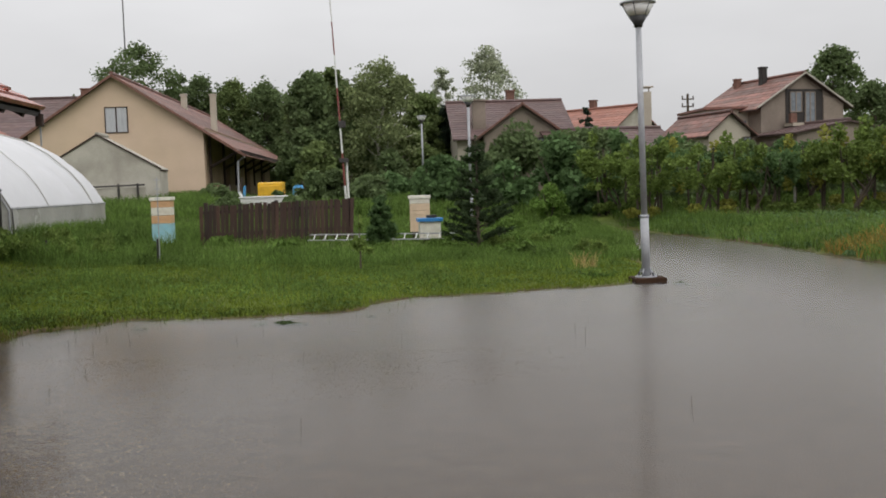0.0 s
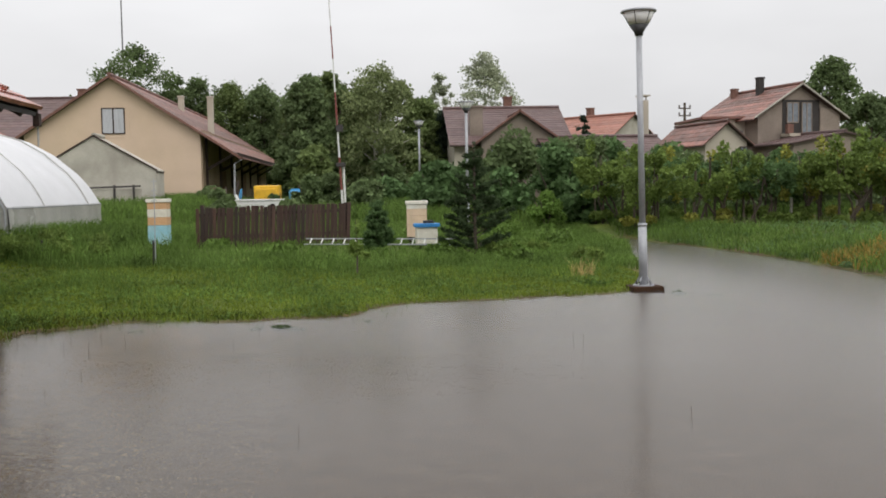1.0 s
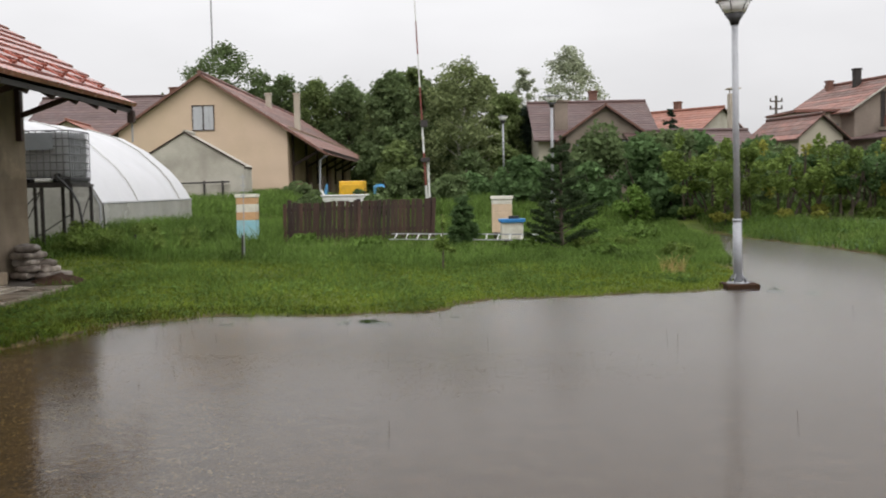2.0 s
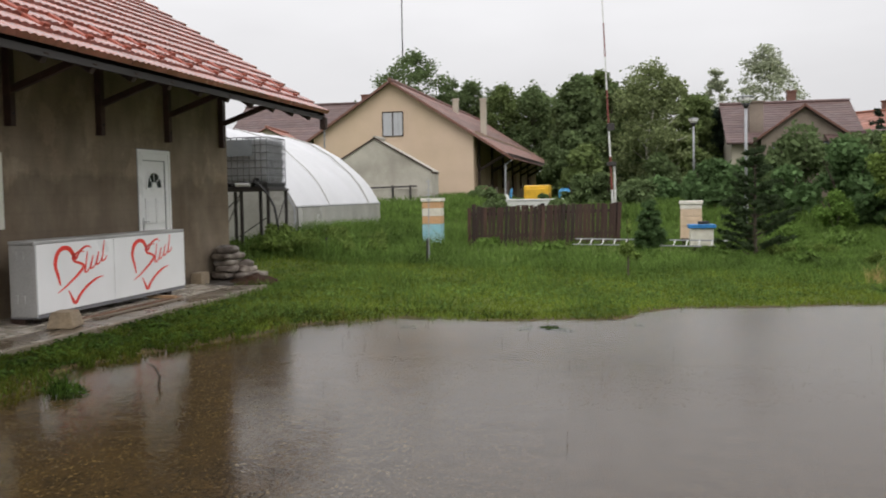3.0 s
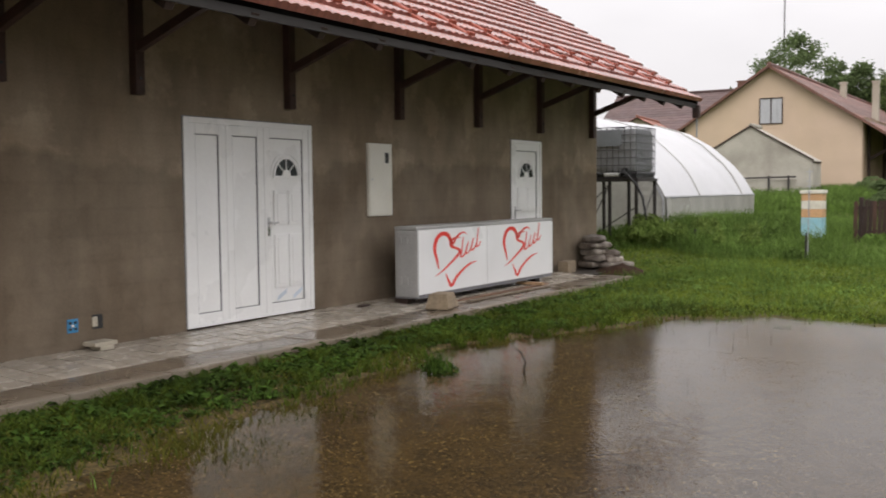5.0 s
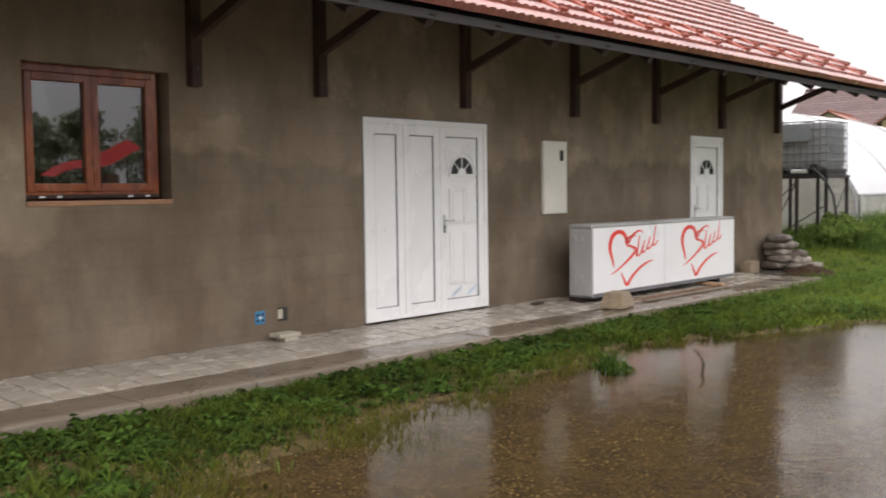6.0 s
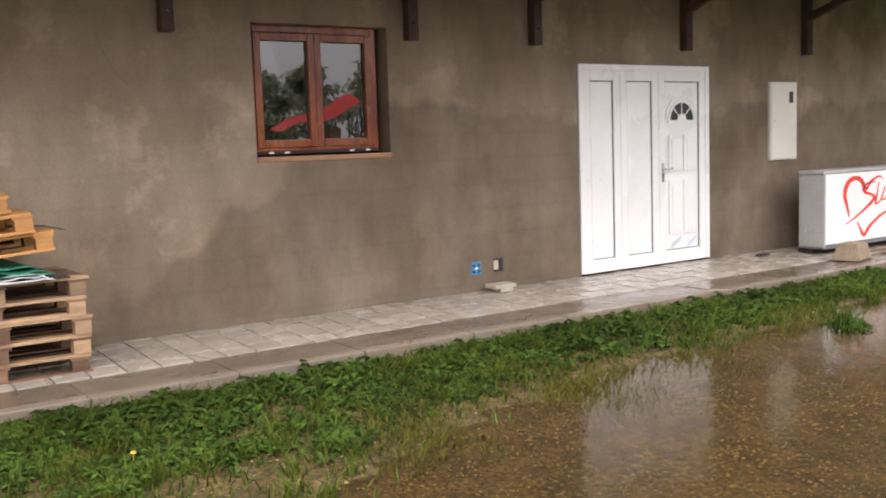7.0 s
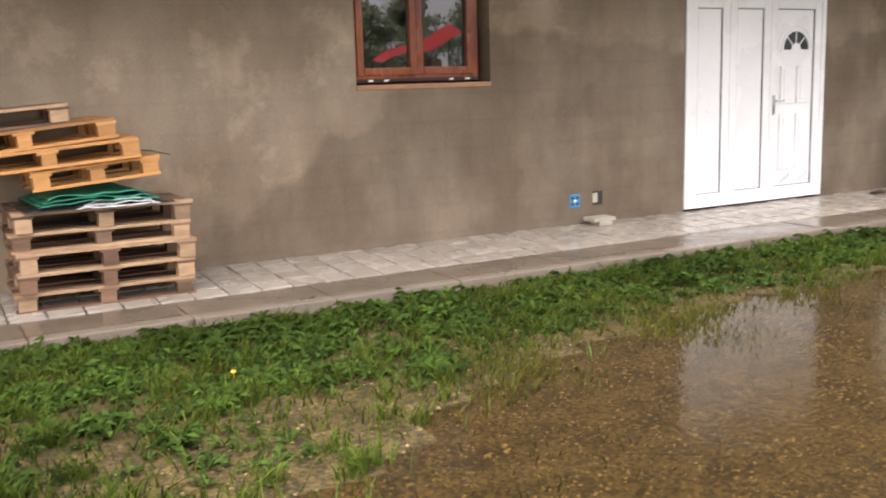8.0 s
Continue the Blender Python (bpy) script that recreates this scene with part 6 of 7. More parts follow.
def limbs(bm, x, y, z0, z1, hw, n, r0, seed, fork=0.3):
    r = random.Random(seed)
    h = z1 - z0
    pts = [(x, y, z0 - 0.2)]
    for k in range(1, 5):
        pts.append((x + r.uniform(-0.03, 0.03) * h, y + r.uniform(-0.03, 0.03) * h, z0 + h * 0.88 * k / 4))
    tube(bm, pts, [r0, r0 * 0.85, r0 * 0.6, r0 * 0.35, r0 * 0.08], 7)
    for k in range(n):
        t = fork + (0.85 - fork) * k / n
        a = k * 2.4 + r.uniform(-0.5, 0.5)
        L = hw * r.uniform(0.55, 0.95) * (1.1 - 0.5 * t)
        p0 = Vector((x, y, z0 + h * 0.88 * t))
        p1 = p0 + Vector((math.cos(a) * L * 0.5, math.sin(a) * L * 0.5, L * 0.35))
        p2 = p0 + Vector((math.cos(a) * L, math.sin(a) * L, L * r.uniform(0.5, 0.9)))
        rr = r0 * (0.55 - 0.35 * t)
        tube(bm, [p0, p1, p2], [rr, rr * 0.6, rr * 0.15], 5)
    return bm


def tree(name, x, y, z0, z1, hw, label, leaf, bark=BARK, crown_from=0.22, n=26, leaves=5000, size=0.24, seed=1, r0=0.16, depth=1.0, blob=0.34, fork=0.3, group="trees behind the gardens"):
    t = thing(name, (x, y, z0), label, "tree", group)
    part("trunk", limbs(B(), x, y, z0, z1, hw, 14, r0, seed, fork), bark, t, smooth=True)
    cl = clumps(x, y, z0 + (z1 - z0) * crown_from, z1, hw, int(n * 2.7), seed + 100, size=blob * 0.68)
    fill = leaf_cloud(cl, int(leaves * 2.3), size * 0.62, seed, shell=0.25)
    loose = leaf_cloud([(a, b, c, d * 1.45, e * 1.45, f * 1.45) for a, b, c, d, e, f in cl], int(leaves * 0.35), size * 0.7, seed + 1, shell=0.7)
    quads_mesh("crown", np.concatenate([fill, loose]), 4, leaf, t)
    return t


g = ground_at
# the wood behind the garden
for k, (x, y, z1, hw, lf, n, cnt) in enumerate((
        (-14.4, 88, 11.6, 3.0, LEAF_WOOD, 24, 4500), (-11.4, 86, 10.9, 3.0, LEAF_OLIVE, 26, 5000), (-8.6, 86, 10.5, 3.2, LEAF_WOOD, 30, 6500), (-17.4, 90, 10.6, 3.0, LEAF_WOOD, 24, 4000), (-12.8, 91, 11.0, 3.2, LEAF_WOOD, 28, 5000), (-9.8, 91, 10.6, 3.2, LEAF_OLIVE, 28, 5000), (-6.8, 88, 10.0, 3.0, LEAF_WOOD, 28, 5000), (-3.4, 76, 9.4, 2.8, LEAF_WOOD, 28, 5500),
        (-0.4, 70, 8.6, 2.6, LEAF_WOOD, 28, 6000), (4.2, 72, 8.2, 2.2, LEAF_WOOD, 26, 5000),
        (-3.4, 60, 8.6, 2.1, LEAF_WOOD, 34, 8000), (-2.2, 62, 8.9, 2.1, LEAF_OLIVE, 30, 8000), (-1.3, 57, 7.4, 1.6, LEAF_WOOD, 24, 5500), (-5.4, 84, 9.0, 2.6, LEAF_OLIVE, 26, 5500),
        (2.3, 64, 8.5, 2.3, LEAF_WILLOW, 30, 6000), (3.7, 63, 7.3, 1.9, LEAF_OLIVE, 24, 5000), (-3.6, 56.5, 5.0, 1.6, LEAF_WOOD, 24, 5000), (-2.6, 53, 4.0, 1.4, LEAF_OLIVE, 22, 4500),
        (0.9, 61, 5.4, 1.8, LEAF_WOOD, 22, 4500), (2.6, 57, 4.6, 1.8, LEAF_OLIVE, 22, 4500), (1.2, 54, 3.4, 1.5, LEAF_WOOD, 20, 4000))):
    tree("broadleaf_tree", x, y, g(x, y), z1, hw, "lighter olive green broadleaf tree in a row" if lf is not LEAF_WOOD else "dense dark green broadleaf tree in a row", lf, crown_from=0.04, n=n, leaves=cnt, size=0.25, seed=10 + k)
tree("willow_tree", 0.75, 56, g(0.75, 56), 8.5, 2.6, "light green willow with a pale forked trunk", LEAF_WILLOW, PALE_BARK, 0.12, 40, 5200, 0.18, 40, 0.13, fork=0.12)
tree("birch_tree", 10.3, 85, 0.8, 13.2, 3.6, "tall airy grey-green birch behind the houses", LEAF_BIRCH, PALE_BARK, 0.30, 40, 3600, 0.22, 41, 0.14, blob=0.24)
tree("birch_tree", 6.5, 85, 0.8, 11.7, 1.7, "slender airy grey-green birch behind the houses", LEAF_BIRCH, PALE_BARK, 0.35, 20, 2000, 0.22, 42, 0.12, blob=0.30)
tree("walnut_tree", -19.6, 88, 0.8, 14.3, 4.4, "open-crowned dark tree behind the store house", LEAF_WOOD, BARK, 0.64, 22, 2000, 0.26, 43, 0.2, blob=0.24, fork=0.55)
tree("walnut_tree", -16.5, 90, 0.8, 12.8, 1.7, "open-crowned dark tree behind the store house", LEAF_WOOD, BARK, 0.66, 8, 600, 0.26, 44, 0.15, blob=0.34, fork=0.55)
tree("dark_conifer", 5.0, 63, g(5, 63), 6.6, 0.75, "slim dark conifer beside the house", LEAF_DARK, BARK, 0.02, 26, 4500, 0.16, 45, 0.1, blob=0.6)
tree("broadleaf_tree", 36.2, 75, 0.8, 11.0, 3.2, "dark tree behind the unplastered house", LEAF_WOOD, BARK, 0.35, 26, 4200, 0.3, 46, 0.2, blob=0.30)
tree("broadleaf_tree", 31.5, 60, 0.8, 7.1, 2.4, "green tree beside the unplastered house", LEAF_WOOD, BARK, 0.2, 24, 4200, 0.26, 47, 0.16)
tree("dark_conifer", 14.4, 65, 0.8, 6.3, 0.7, "thin dark conifer between the houses", LEAF_DARK, BARK, 0.3, 14, 1100, 0.18, 48, 0.08, blob=0.4)
for k, (x, y, z1, hw) in enumerate(((-24, 84, 9.3, 4), (-31, 86, 9.0, 4.5), (34, 90, 7.0, 5), (22, 95, 6.0, 5), (14, 98, 5.6, 5), (44, 80, 8, 5), (52, 70, 7, 5), (-42, 80, 8, 5))):
    tree("broadleaf_tree", x, y, 0.8, z1, hw, "distant green tree behind the roofs", LEAF_WOOD, BARK, 0.05, 22, 3000, 0.4, 50 + k)


def shrub(x, y, z1, hw, leaf, label, n=16, leaves=3500, size=0.13, seed=1, name="shrub", deep=1.0):
    z0 = g(x, y)
    s = thing(name, (x, y, z0), label, "shrub", "shrubs along the garden")
    bm = B()
    r = random.Random(seed)
    for k in range(5):
        a = k * 1.3 + r.uniform(-0.4, 0.4)
        tube(bm, [(x, y, z0 - 0.1), (x + 0.3 * hw * math.cos(a), y + 0.3 * hw * math.sin(a), z0 + 0.5 * (z1 - z0)), (x + 0.6 * hw * math.cos(a), y + 0.6 * hw * math.sin(a), z0 + 0.85 * (z1 - z0))], [0.04, 0.03, 0.01], 5)
    part("stems", bm, BARK, s)
    quads_mesh("foliage", leaf_cloud(clumps(x, y, z0, z1, hw, n, seed + 70, 0.6, 0.42), leaves, size, seed, shell=0.45), 4, leaf, s)


for k, (x, y, z1, hw, lf) in enumerate((
        (2.7, 47, 2.3, 1.3, LEAF_SHRUB), (2.9, 40, 2.6, 1.3, LEAF_SHRUB), (4.8, 44, 2.6, 1.5, LEAF_SHRUB), (6.2, 41, 3.7, 1.7, LEAF_WOOD), (7.3, 38, 3.1, 1.5, LEAF_SHRUB), (5.4, 38, 2.3, 1.1, LEAF_SHRUB),
        (8.3, 42, 3.8, 1.5, LEAF_WOOD), (9.9, 44, 4.0, 1.4, LEAF_WOOD), (1.2, 46, 2.0, 1.2, LEAF_SHRUB), (-0.2, 47, 1.9, 1.2, LEAF_WOOD), (7.8, 35, 1.7, 0.9, LEAF_SHRUB), (11.4, 46, 3.6, 1.6, LEAF_SHRUB),
        (13.5, 44, 3.2, 1.5, LEAF_SHRUB), (16.0, 44, 3.0, 1.6, LEAF_WOOD), (18.5, 43, 3.0, 1.7, LEAF_SHRUB), (21.0, 42, 3.0, 1.7, LEAF_WOOD), (23.5, 41, 3.2, 1.8, LEAF_SHRUB), (26, 42, 3.6, 2.0, LEAF_WOOD))):
    shrub(x, y, z1, hw, lf, "bushy green shrub in the hedge row" if lf is LEAF_SHRUB else "dark green dense shrub in the hedge row", 18, 4200, 0.16, 80 + k)
for k, (x, y, z1, hw) in enumerate(((-6.3, 44.2, 1.7, 0.7), (-7.2, 47.0, 1.9, 0.7), (-2.3, 42.0, 2.2, 0.9), (-1.2, 43.0, 2.5, 1.0), (0.2, 41.0, 2.0, 0.9), (-5.2, 37.0, 1.35, 0.7), (-2.6, 36.0, 1.3, 0.7),
                                    (10.5, 38.5, 2.9, 1.3), (12.6, 38.0, 2.7, 1.4), (14.8, 38.0, 2.9, 1.4), (17.0, 37.5, 2.8, 1.4), (19.2, 37.0, 2.9, 1.4), (21.5, 36.0, 3.0, 1.5))):
    shrub(x, y, z1, hw, LEAF_WOOD, "dark green bush behind the garden", 16, 3000, 0.14, 140 + k)
shrub(-3.75, 43.4, 1.8, 0.42, LEAF_SHRUB, "small leafy bush before the yellow container", 10, 900, 0.09, 119)
shrub(6.2, 34, 1.42, 0.66, LEAF_HEDGE, "low clipped bright green bush", 14, 4500, 0.07, 120, "clipped_bush")


def vine(x, y, z1, hw, lf, label, seed):
    z0 = g(x, y)
    v = thing("grape_vine", (x, y, z0), label, "vine", "grape vines on posts")
    r = random.Random(seed)
    for k in range(2):
        px = x + (k - 0.5) * hw
        part("post", tube(B(), [(px, y + 0.1, z0 - 0.1), (px + r.uniform(-0.1, 0.1), y, z0 + 1.75)], 0.04, 6), PALE_BARK if r.random() < 0.12 else BARK, v)
    bm = B()
    for k in range(4):
        a, b = r.uniform(-0.6, 0.6) * hw, r.uniform(-0.7, 0.7) * hw
        tube(bm, [(x + a, y, z0 - 0.05), (x + (a + b) / 2 + r.uniform(-0.15, 0.15), y - 0.1, z0 + 0.7), (x + b, y, z0 + 1.35), (x + b * 1.1, y, z1 - 0.5)], [0.045, 0.035, 0.03, 0.01], 5)
    part("stem", bm, BARK, v)
    top = z1 + r.uniform(-0.45, 0.25)
    bl = [(x + r.uniform(-1.3, 1.3) * hw, y + r.uniform(-0.9, 0.9), r.uniform(z0 + 1.0, top - 0.4), r.uniform(0.14, 0.44), r.uniform(0.16, 0.45), r.uniform(0.14, 0.38)) for _ in range(20)]
    quads_mesh("foliage", leaf_cloud(bl, 3000, 0.10, seed, 1.15, shell=0.2), 4, lf, v)
    bl = [(x + r.uniform(-1.2, 1.2) * hw, y + r.uniform(-1.0, 0.2), r.uniform(z0 + 0.9, top), 0.22, 0.2, 0.3) for _ in range(7)]
    tagged(quads_mesh("new_growth", leaf_cloud(bl, 500, 0.10, seed + 5, 1.3, shell=0.2), 4, LEAF_YELLOW if r.random() < 0.6 else LEAF_VINE, v), kind="stuff")
    bl = [(x + r.uniform(-1, 1) * hw, y - 0.3 + r.uniform(-0.3, 0.3), z0 + r.uniform(0.1, 0.45), 0.26, 0.25, 0.16) for _ in range(3)]
    quads_mesh("undergrowth", leaf_cloud(bl, 500, 0.09, seed + 1), 4, LEAF_YELLOW if r.random() < 0.3 else LEAF_VINE, v)


for k, (x, y, z1, hw, lf) in enumerate((
        (8.4, 34, 3.2, 0.9, LEAF_VINE), (9.3, 32.5, 3.0, 0.8, LEAF_VINE), (10.85, 31, 3.05, 1.0, LEAF_VINE), (12.5, 31, 2.75, 1.0, LEAF_SHRUB), (14.0, 31, 3.0, 0.95, LEAF_VINE), (15.1, 30, 3.0, 1.0, LEAF_VINE),
        (11.6, 34, 3.0, 1.0, LEAF_SHRUB), (13.4, 34, 3.0, 1.0, LEAF_VINE), (15.4, 34, 3.1, 1.0, LEAF_SHRUB), (17.2, 33, 3.1, 1.0, LEAF_VINE), (16.6, 29.5, 2.9, 0.9, LEAF_YELLOW), (19.0, 32, 3.1, 1.1, LEAF_VINE), (10.0, 36, 3.2, 1.0, LEAF_SHRUB), (21, 31, 3.1, 1.1, LEAF_VINE))):
    vine(x, y, z1, hw, lf, "yellowing grape vine trained on posts" if lf is LEAF_YELLOW else "leafy grape vine trained on wooden posts", 200 + k)
rp = random.Random(6)
for k in range(9):
    x, y = 14.4 + 0.62 * k, 25.5 + rp.uniform(-1, 1)
    one("vine_stake", tube(B(), [(x, y, g(x, y) - 0.1), (x + rp.uniform(-0.35, 0.35), y, g(x, y) + rp.uniform(0.9, 1.2))], 0.025, 5), BARK, "bare dark stake in the vine garden", "stake", "bare stakes in the vine garden")


def conifer(x, y, z1, hw, whorls, label, seed, leaf=LEAF_PINE, per=1.0, droop=0.1, gap=0.0):
    z0 = g(x, y)
    t = thing("young_pine", (x, y, z0), label, "tree")
    r = random.Random(seed)
    bm = tube(B(), [(x, y, z0 - 0.1), (x, y, z1)], [0.05, 0.008], 7)
    bl = []
    for w in range(whorls):
        v = w / whorls
        z = z0 + (z1 - z0) * (0.06 + 0.90 * v)
        zj = (z1 - z0) / whorls
        L = hw * (1 - v) ** 0.75 * r.uniform(0.85, 1.12) + 0.06
        n = 7 if v < 0.7 else 5
        for k in range(n):
            a = 6.283 * k / n + w * 0.7 + r.uniform(-0.2, 0.2)
            l = L * r.uniform(0.75, 1.1)
            zk = z + r.uniform(-0.4, 0.4) * zj
            tip = Vector((x + l * math.cos(a), y + l * math.sin(a), zk + l * r.uniform(0.1, 0.5)))
            tube(bm, [(x, y, zk), tip], [0.014, 0.004], 4)
            m = 3 + int(l * 5)
            for j in range(m):
                s = (j + 1) / m
                q = Vector((x, y, zk)).lerp(tip, 0.25 + 0.75 * s)
                bl.append((q.x, q.y, q.z + 0.02, 0.085, 0.085, 0.06))
    bl += [(x, y, z0 + (z1 - z0) * (0.8 + 0.2 * j / 6), 0.04, 0.04, 0.06) for j in range(7)]
    part("trunk", bm, BARK, t)
    quads_mesh("needles", leaf_cloud(bl, int(len(bl) * 60 * per), 0.028, seed, 4.5, shell=0.1), 4, leaf, t)


conifer(2.62, 23.5, 2.72, 0.90, 9, "young dark green pine in the grass", 3, per=0.55)
conifer(0.37, 24.5, 1.42, 0.30, 9, "small dense green fir in the grass", 5, LEAF_SHRUB, 0.8)

sap = thing("sapling", (-0.06, 19.0, 0.2), "thin sapling with a few green leaves", "sapling")
part("stem", tube(B(), [(-0.06, 19, g(-0.06, 19) - 0.05), (-0.05, 19, 0.6), (-0.07, 19, 1.15)], [0.018, 0.014, 0.005], 6), BARK, sap)
quads_mesh("leaves", leaf_cloud([(-0.08, 19, 0.62, 0.15, 0.15, 0.16), (-0.04, 19, 0.98, 0.07, 0.07, 0.18)], 420, 0.04, 9, 1.7, shell=0.2), 4, LEAF_VINE, sap)


# ---- grass ----
def blades(name, xs, ys, h, w, lean, mat, label, seed, twist=1.0):
    """Tapered grass blades, each a bent strip, on the ground at the given places."""
    r = np.random.RandomState(seed)
    n = len(xs)
    z = ground_z(xs, ys) - 0.01
    a, b = r.uniform(0, 6.283, n), r.uniform(0, 6.283, n)
    hh = h * r.uniform(0.55, 1.25, n)
    ww = w * r.uniform(0.7, 1.3, n)
    dx, dy = np.cos(a) * ww / 2, np.sin(a) * ww / 2
    lx, ly = np.cos(b) * hh * lean * r.uniform(0.2, 1.3, n), np.sin(b) * hh * lean * r.uniform(0.2, 1.3, n)
    p = lambda sx, k, kz: np.stack([xs + sx * dx + lx * k, ys + sx * dy + ly * k, z + hh * kz], 1)
    q = np.stack([p(-1, 0, 0), p(1, 0, 0), p(0.75, 0.35, 0.62), p(-0.75, 0.35, 0.62), p(-0.75, 0.35, 0.62), p(0.75, 0.35, 0.62), p(0.1, 1, 0.97), p(-0.1, 1, 0.97)], 1)
    ob = quads_mesh(name, q.reshape(-1, 3), 4, mat)
    return tagged(ob, label, "grass", kind="stuff")


def rosettes(name, xs, ys, size, per, mat, label, seed):
    """Low broad-leaved weeds: a handful of pointed leaves arching out of one root."""
    r = np.random.RandomState(seed)
    n = len(xs)
    z = ground_z(xs, ys)
    out = []
    s = size * r.uniform(0.5, 1.4, n)
    for k in range(per):
        a = r.uniform(0, 6.283, n)
        up = r.uniform(0.3, 1.2, n)
        L = s * r.uniform(0.6, 1.1, n)
        c, d = np.cos(a), np.sin(a)
        w = L * r.uniform(0.09, 0.18, n)
        P = lambda t, side, h: np.stack([xs + c * L * t - d * w * side, ys + d * L * t + c * w * side, z + L * h], 1)
        out.append(np.stack([P(0.03, 0, 0.02), P(0.45, 1, 0.50 * up), P(0.70, 0, 0.58 * up), P(0.45, -1, 0.50 * up)], 1))
        out.append(np.stack([P(0.45, 1, 0.50 * up), P(1.0, 0, 0.42 * up), P(0.45, -1, 0.50 * up), P(0.70, 0, 0.58 * up)], 1))
    ob = quads_mesh(name, np.concatenate(out).reshape(-1, 3), 4, mat)
    return tagged(ob, label, "weeds", kind="stuff")


def scatter(n, x0, x1, y0, y1, keep, seed):
    r = np.random.RandomState(seed)
    x, y = r.uniform(x0, x1, n), r.uniform(y0, y1, n)
    k = keep(x, y, r.uniform(0, 1, n))
    return x[k], y[k]


def patch(x, y, s, seed):
    return np.clip(0.5 + 0.5 * wobble(x, y, s, seed), 0, 1)


open_lawn = lambda x, y: ~((x < KX + 0.02) & (y < 17.35)) & ~((x < -6.9) & (y < 19.3))
X, Y = scatter(120000, -7.5, 6, 12.5, 21.0, lambda x, y, u: (shore(x, y) > -0.03 + 0.12 * u) & open_lawn(x, y) & (x < 5.2), 1)
blades("lawn_grass", X, Y, 0.075, 0.010, 0.7, BLADE_LAWN, "short mown green lawn at the water's edge", 1)
X, Y = scatter(42000, -7.5, 6, 13.0, 22.0, lambda x, y, u: (shore(x, y) > 0.4) & open_lawn(x, y) & (u < patch(x, y, 1.3, 31) ** 1.5), 2)
blades("lawn_tufts", X, Y, 0.16, 0.012, 0.6, BLADE_LONG, "taller green tufts in the lawn", 2)
X, Y = scatter(120000, -9, 7.5, 19.3, 36, lambda x, y, u: (shore(x, y) > 0.0) & ~((x < -7.9) & (y > 23.9)) & (u < 0.35 + 0.65 * patch(x, y, 0.9, 33)) & (y + 0.5 * wobble(x, y, 1.0, 34) > 19.9) & ~((x > -4.4) & (x < 2.6) & (y > 22.8) & (y < 26.6) & (u > 0.22)), 3)
blades("meadow_grass", X, Y, 0.21, 0.016, 0.6, BLADE_LONG, "long uncut green meadow grass", 3)
X, Y = scatter(26000, -7.9, -4.2, 20.4, 30.0, lambda x, y, u: (u < patch(x, y, 1.1, 35)) & ~((x > -6.0) & (y < 26.3) & (u > 0.06)), 8)
blades("tall_grass", X, Y, 0.40, 0.02, 0.5, BLADE_LONG, "tall rank grass beside the polytunnel", 8)
X, Y = scatter(70000, -14, 24, 33, 52, lambda x, y, u: (shore(x, y) > 0.0) & ((x < -7.9) | (y > 36)), 4)
blades("far_meadow_grass", X, Y, 0.5, 0.04, 0.5, BLADE_LONG, "long uncut grass before the trees", 4)
X, Y = scatter(90000, 8.2, 22, 10, 36, lambda x, y, u: (shore(x, y) > 0.02) & (u < 0.4 + 0.6 * patch(x, y, 0.8, 36)) & ((shore(x, y) < 1.9) | (u < 0.10)), 5)
blades("bank_grass", X, Y, 0.30, 0.018, 0.75, BLADE_LONG, "long green grass on the bank of the flood", 5)
X, Y = scatter(900, 9.2, 10.6, 18.4, 20.3, lambda x, y, u: (shore(x, y) > 0.05) & (u < patch(x, y, 1.6, 39)), 6)
blades("rusty_grass", X, Y, 0.27, 0.02, 0.9, BLADE_ORANGE, "patch of rusty dry grass on the bank", 6)
X, Y = scatter(70, 3.85, 4.2, 18.3, 18.7, lambda x, y, u: u < 1, 7)
blades("dry_grass", X, Y, 0.34, 0.012, 0.9, BLADE_DRY, "tuft of dry straw-coloured grass", 7)
for k, (x0, y0, s) in enumerate(((-6.9, 23.4, 0.35), (-3.6, 25.6, 0.3), (3.4, 24.6, 0.4), (3.2, 21.5, 0.35), (-1.8, 22.6, 0.35), (5.2, 27.5, 0.6), (1.5, 29, 0.5), (4.2, 31, 0.6))):
    z = g(x0, y0)
    ob = quads_mesh("tall_weeds", leaf_cloud([(x0 + s * 0.5 * math.cos(j * 2.1), y0 + s * 0.5 * math.sin(j * 2.1), z + s * 0.45, s * 0.7, s * 0.7, s * 0.5) for j in range(4)], 520, 0.06, 300 + k, 2.6, shell=0.1), 4, BLADE_LONG)
    tagged(ob, "dense green weeds in the long grass", "weeds", kind="stuff")

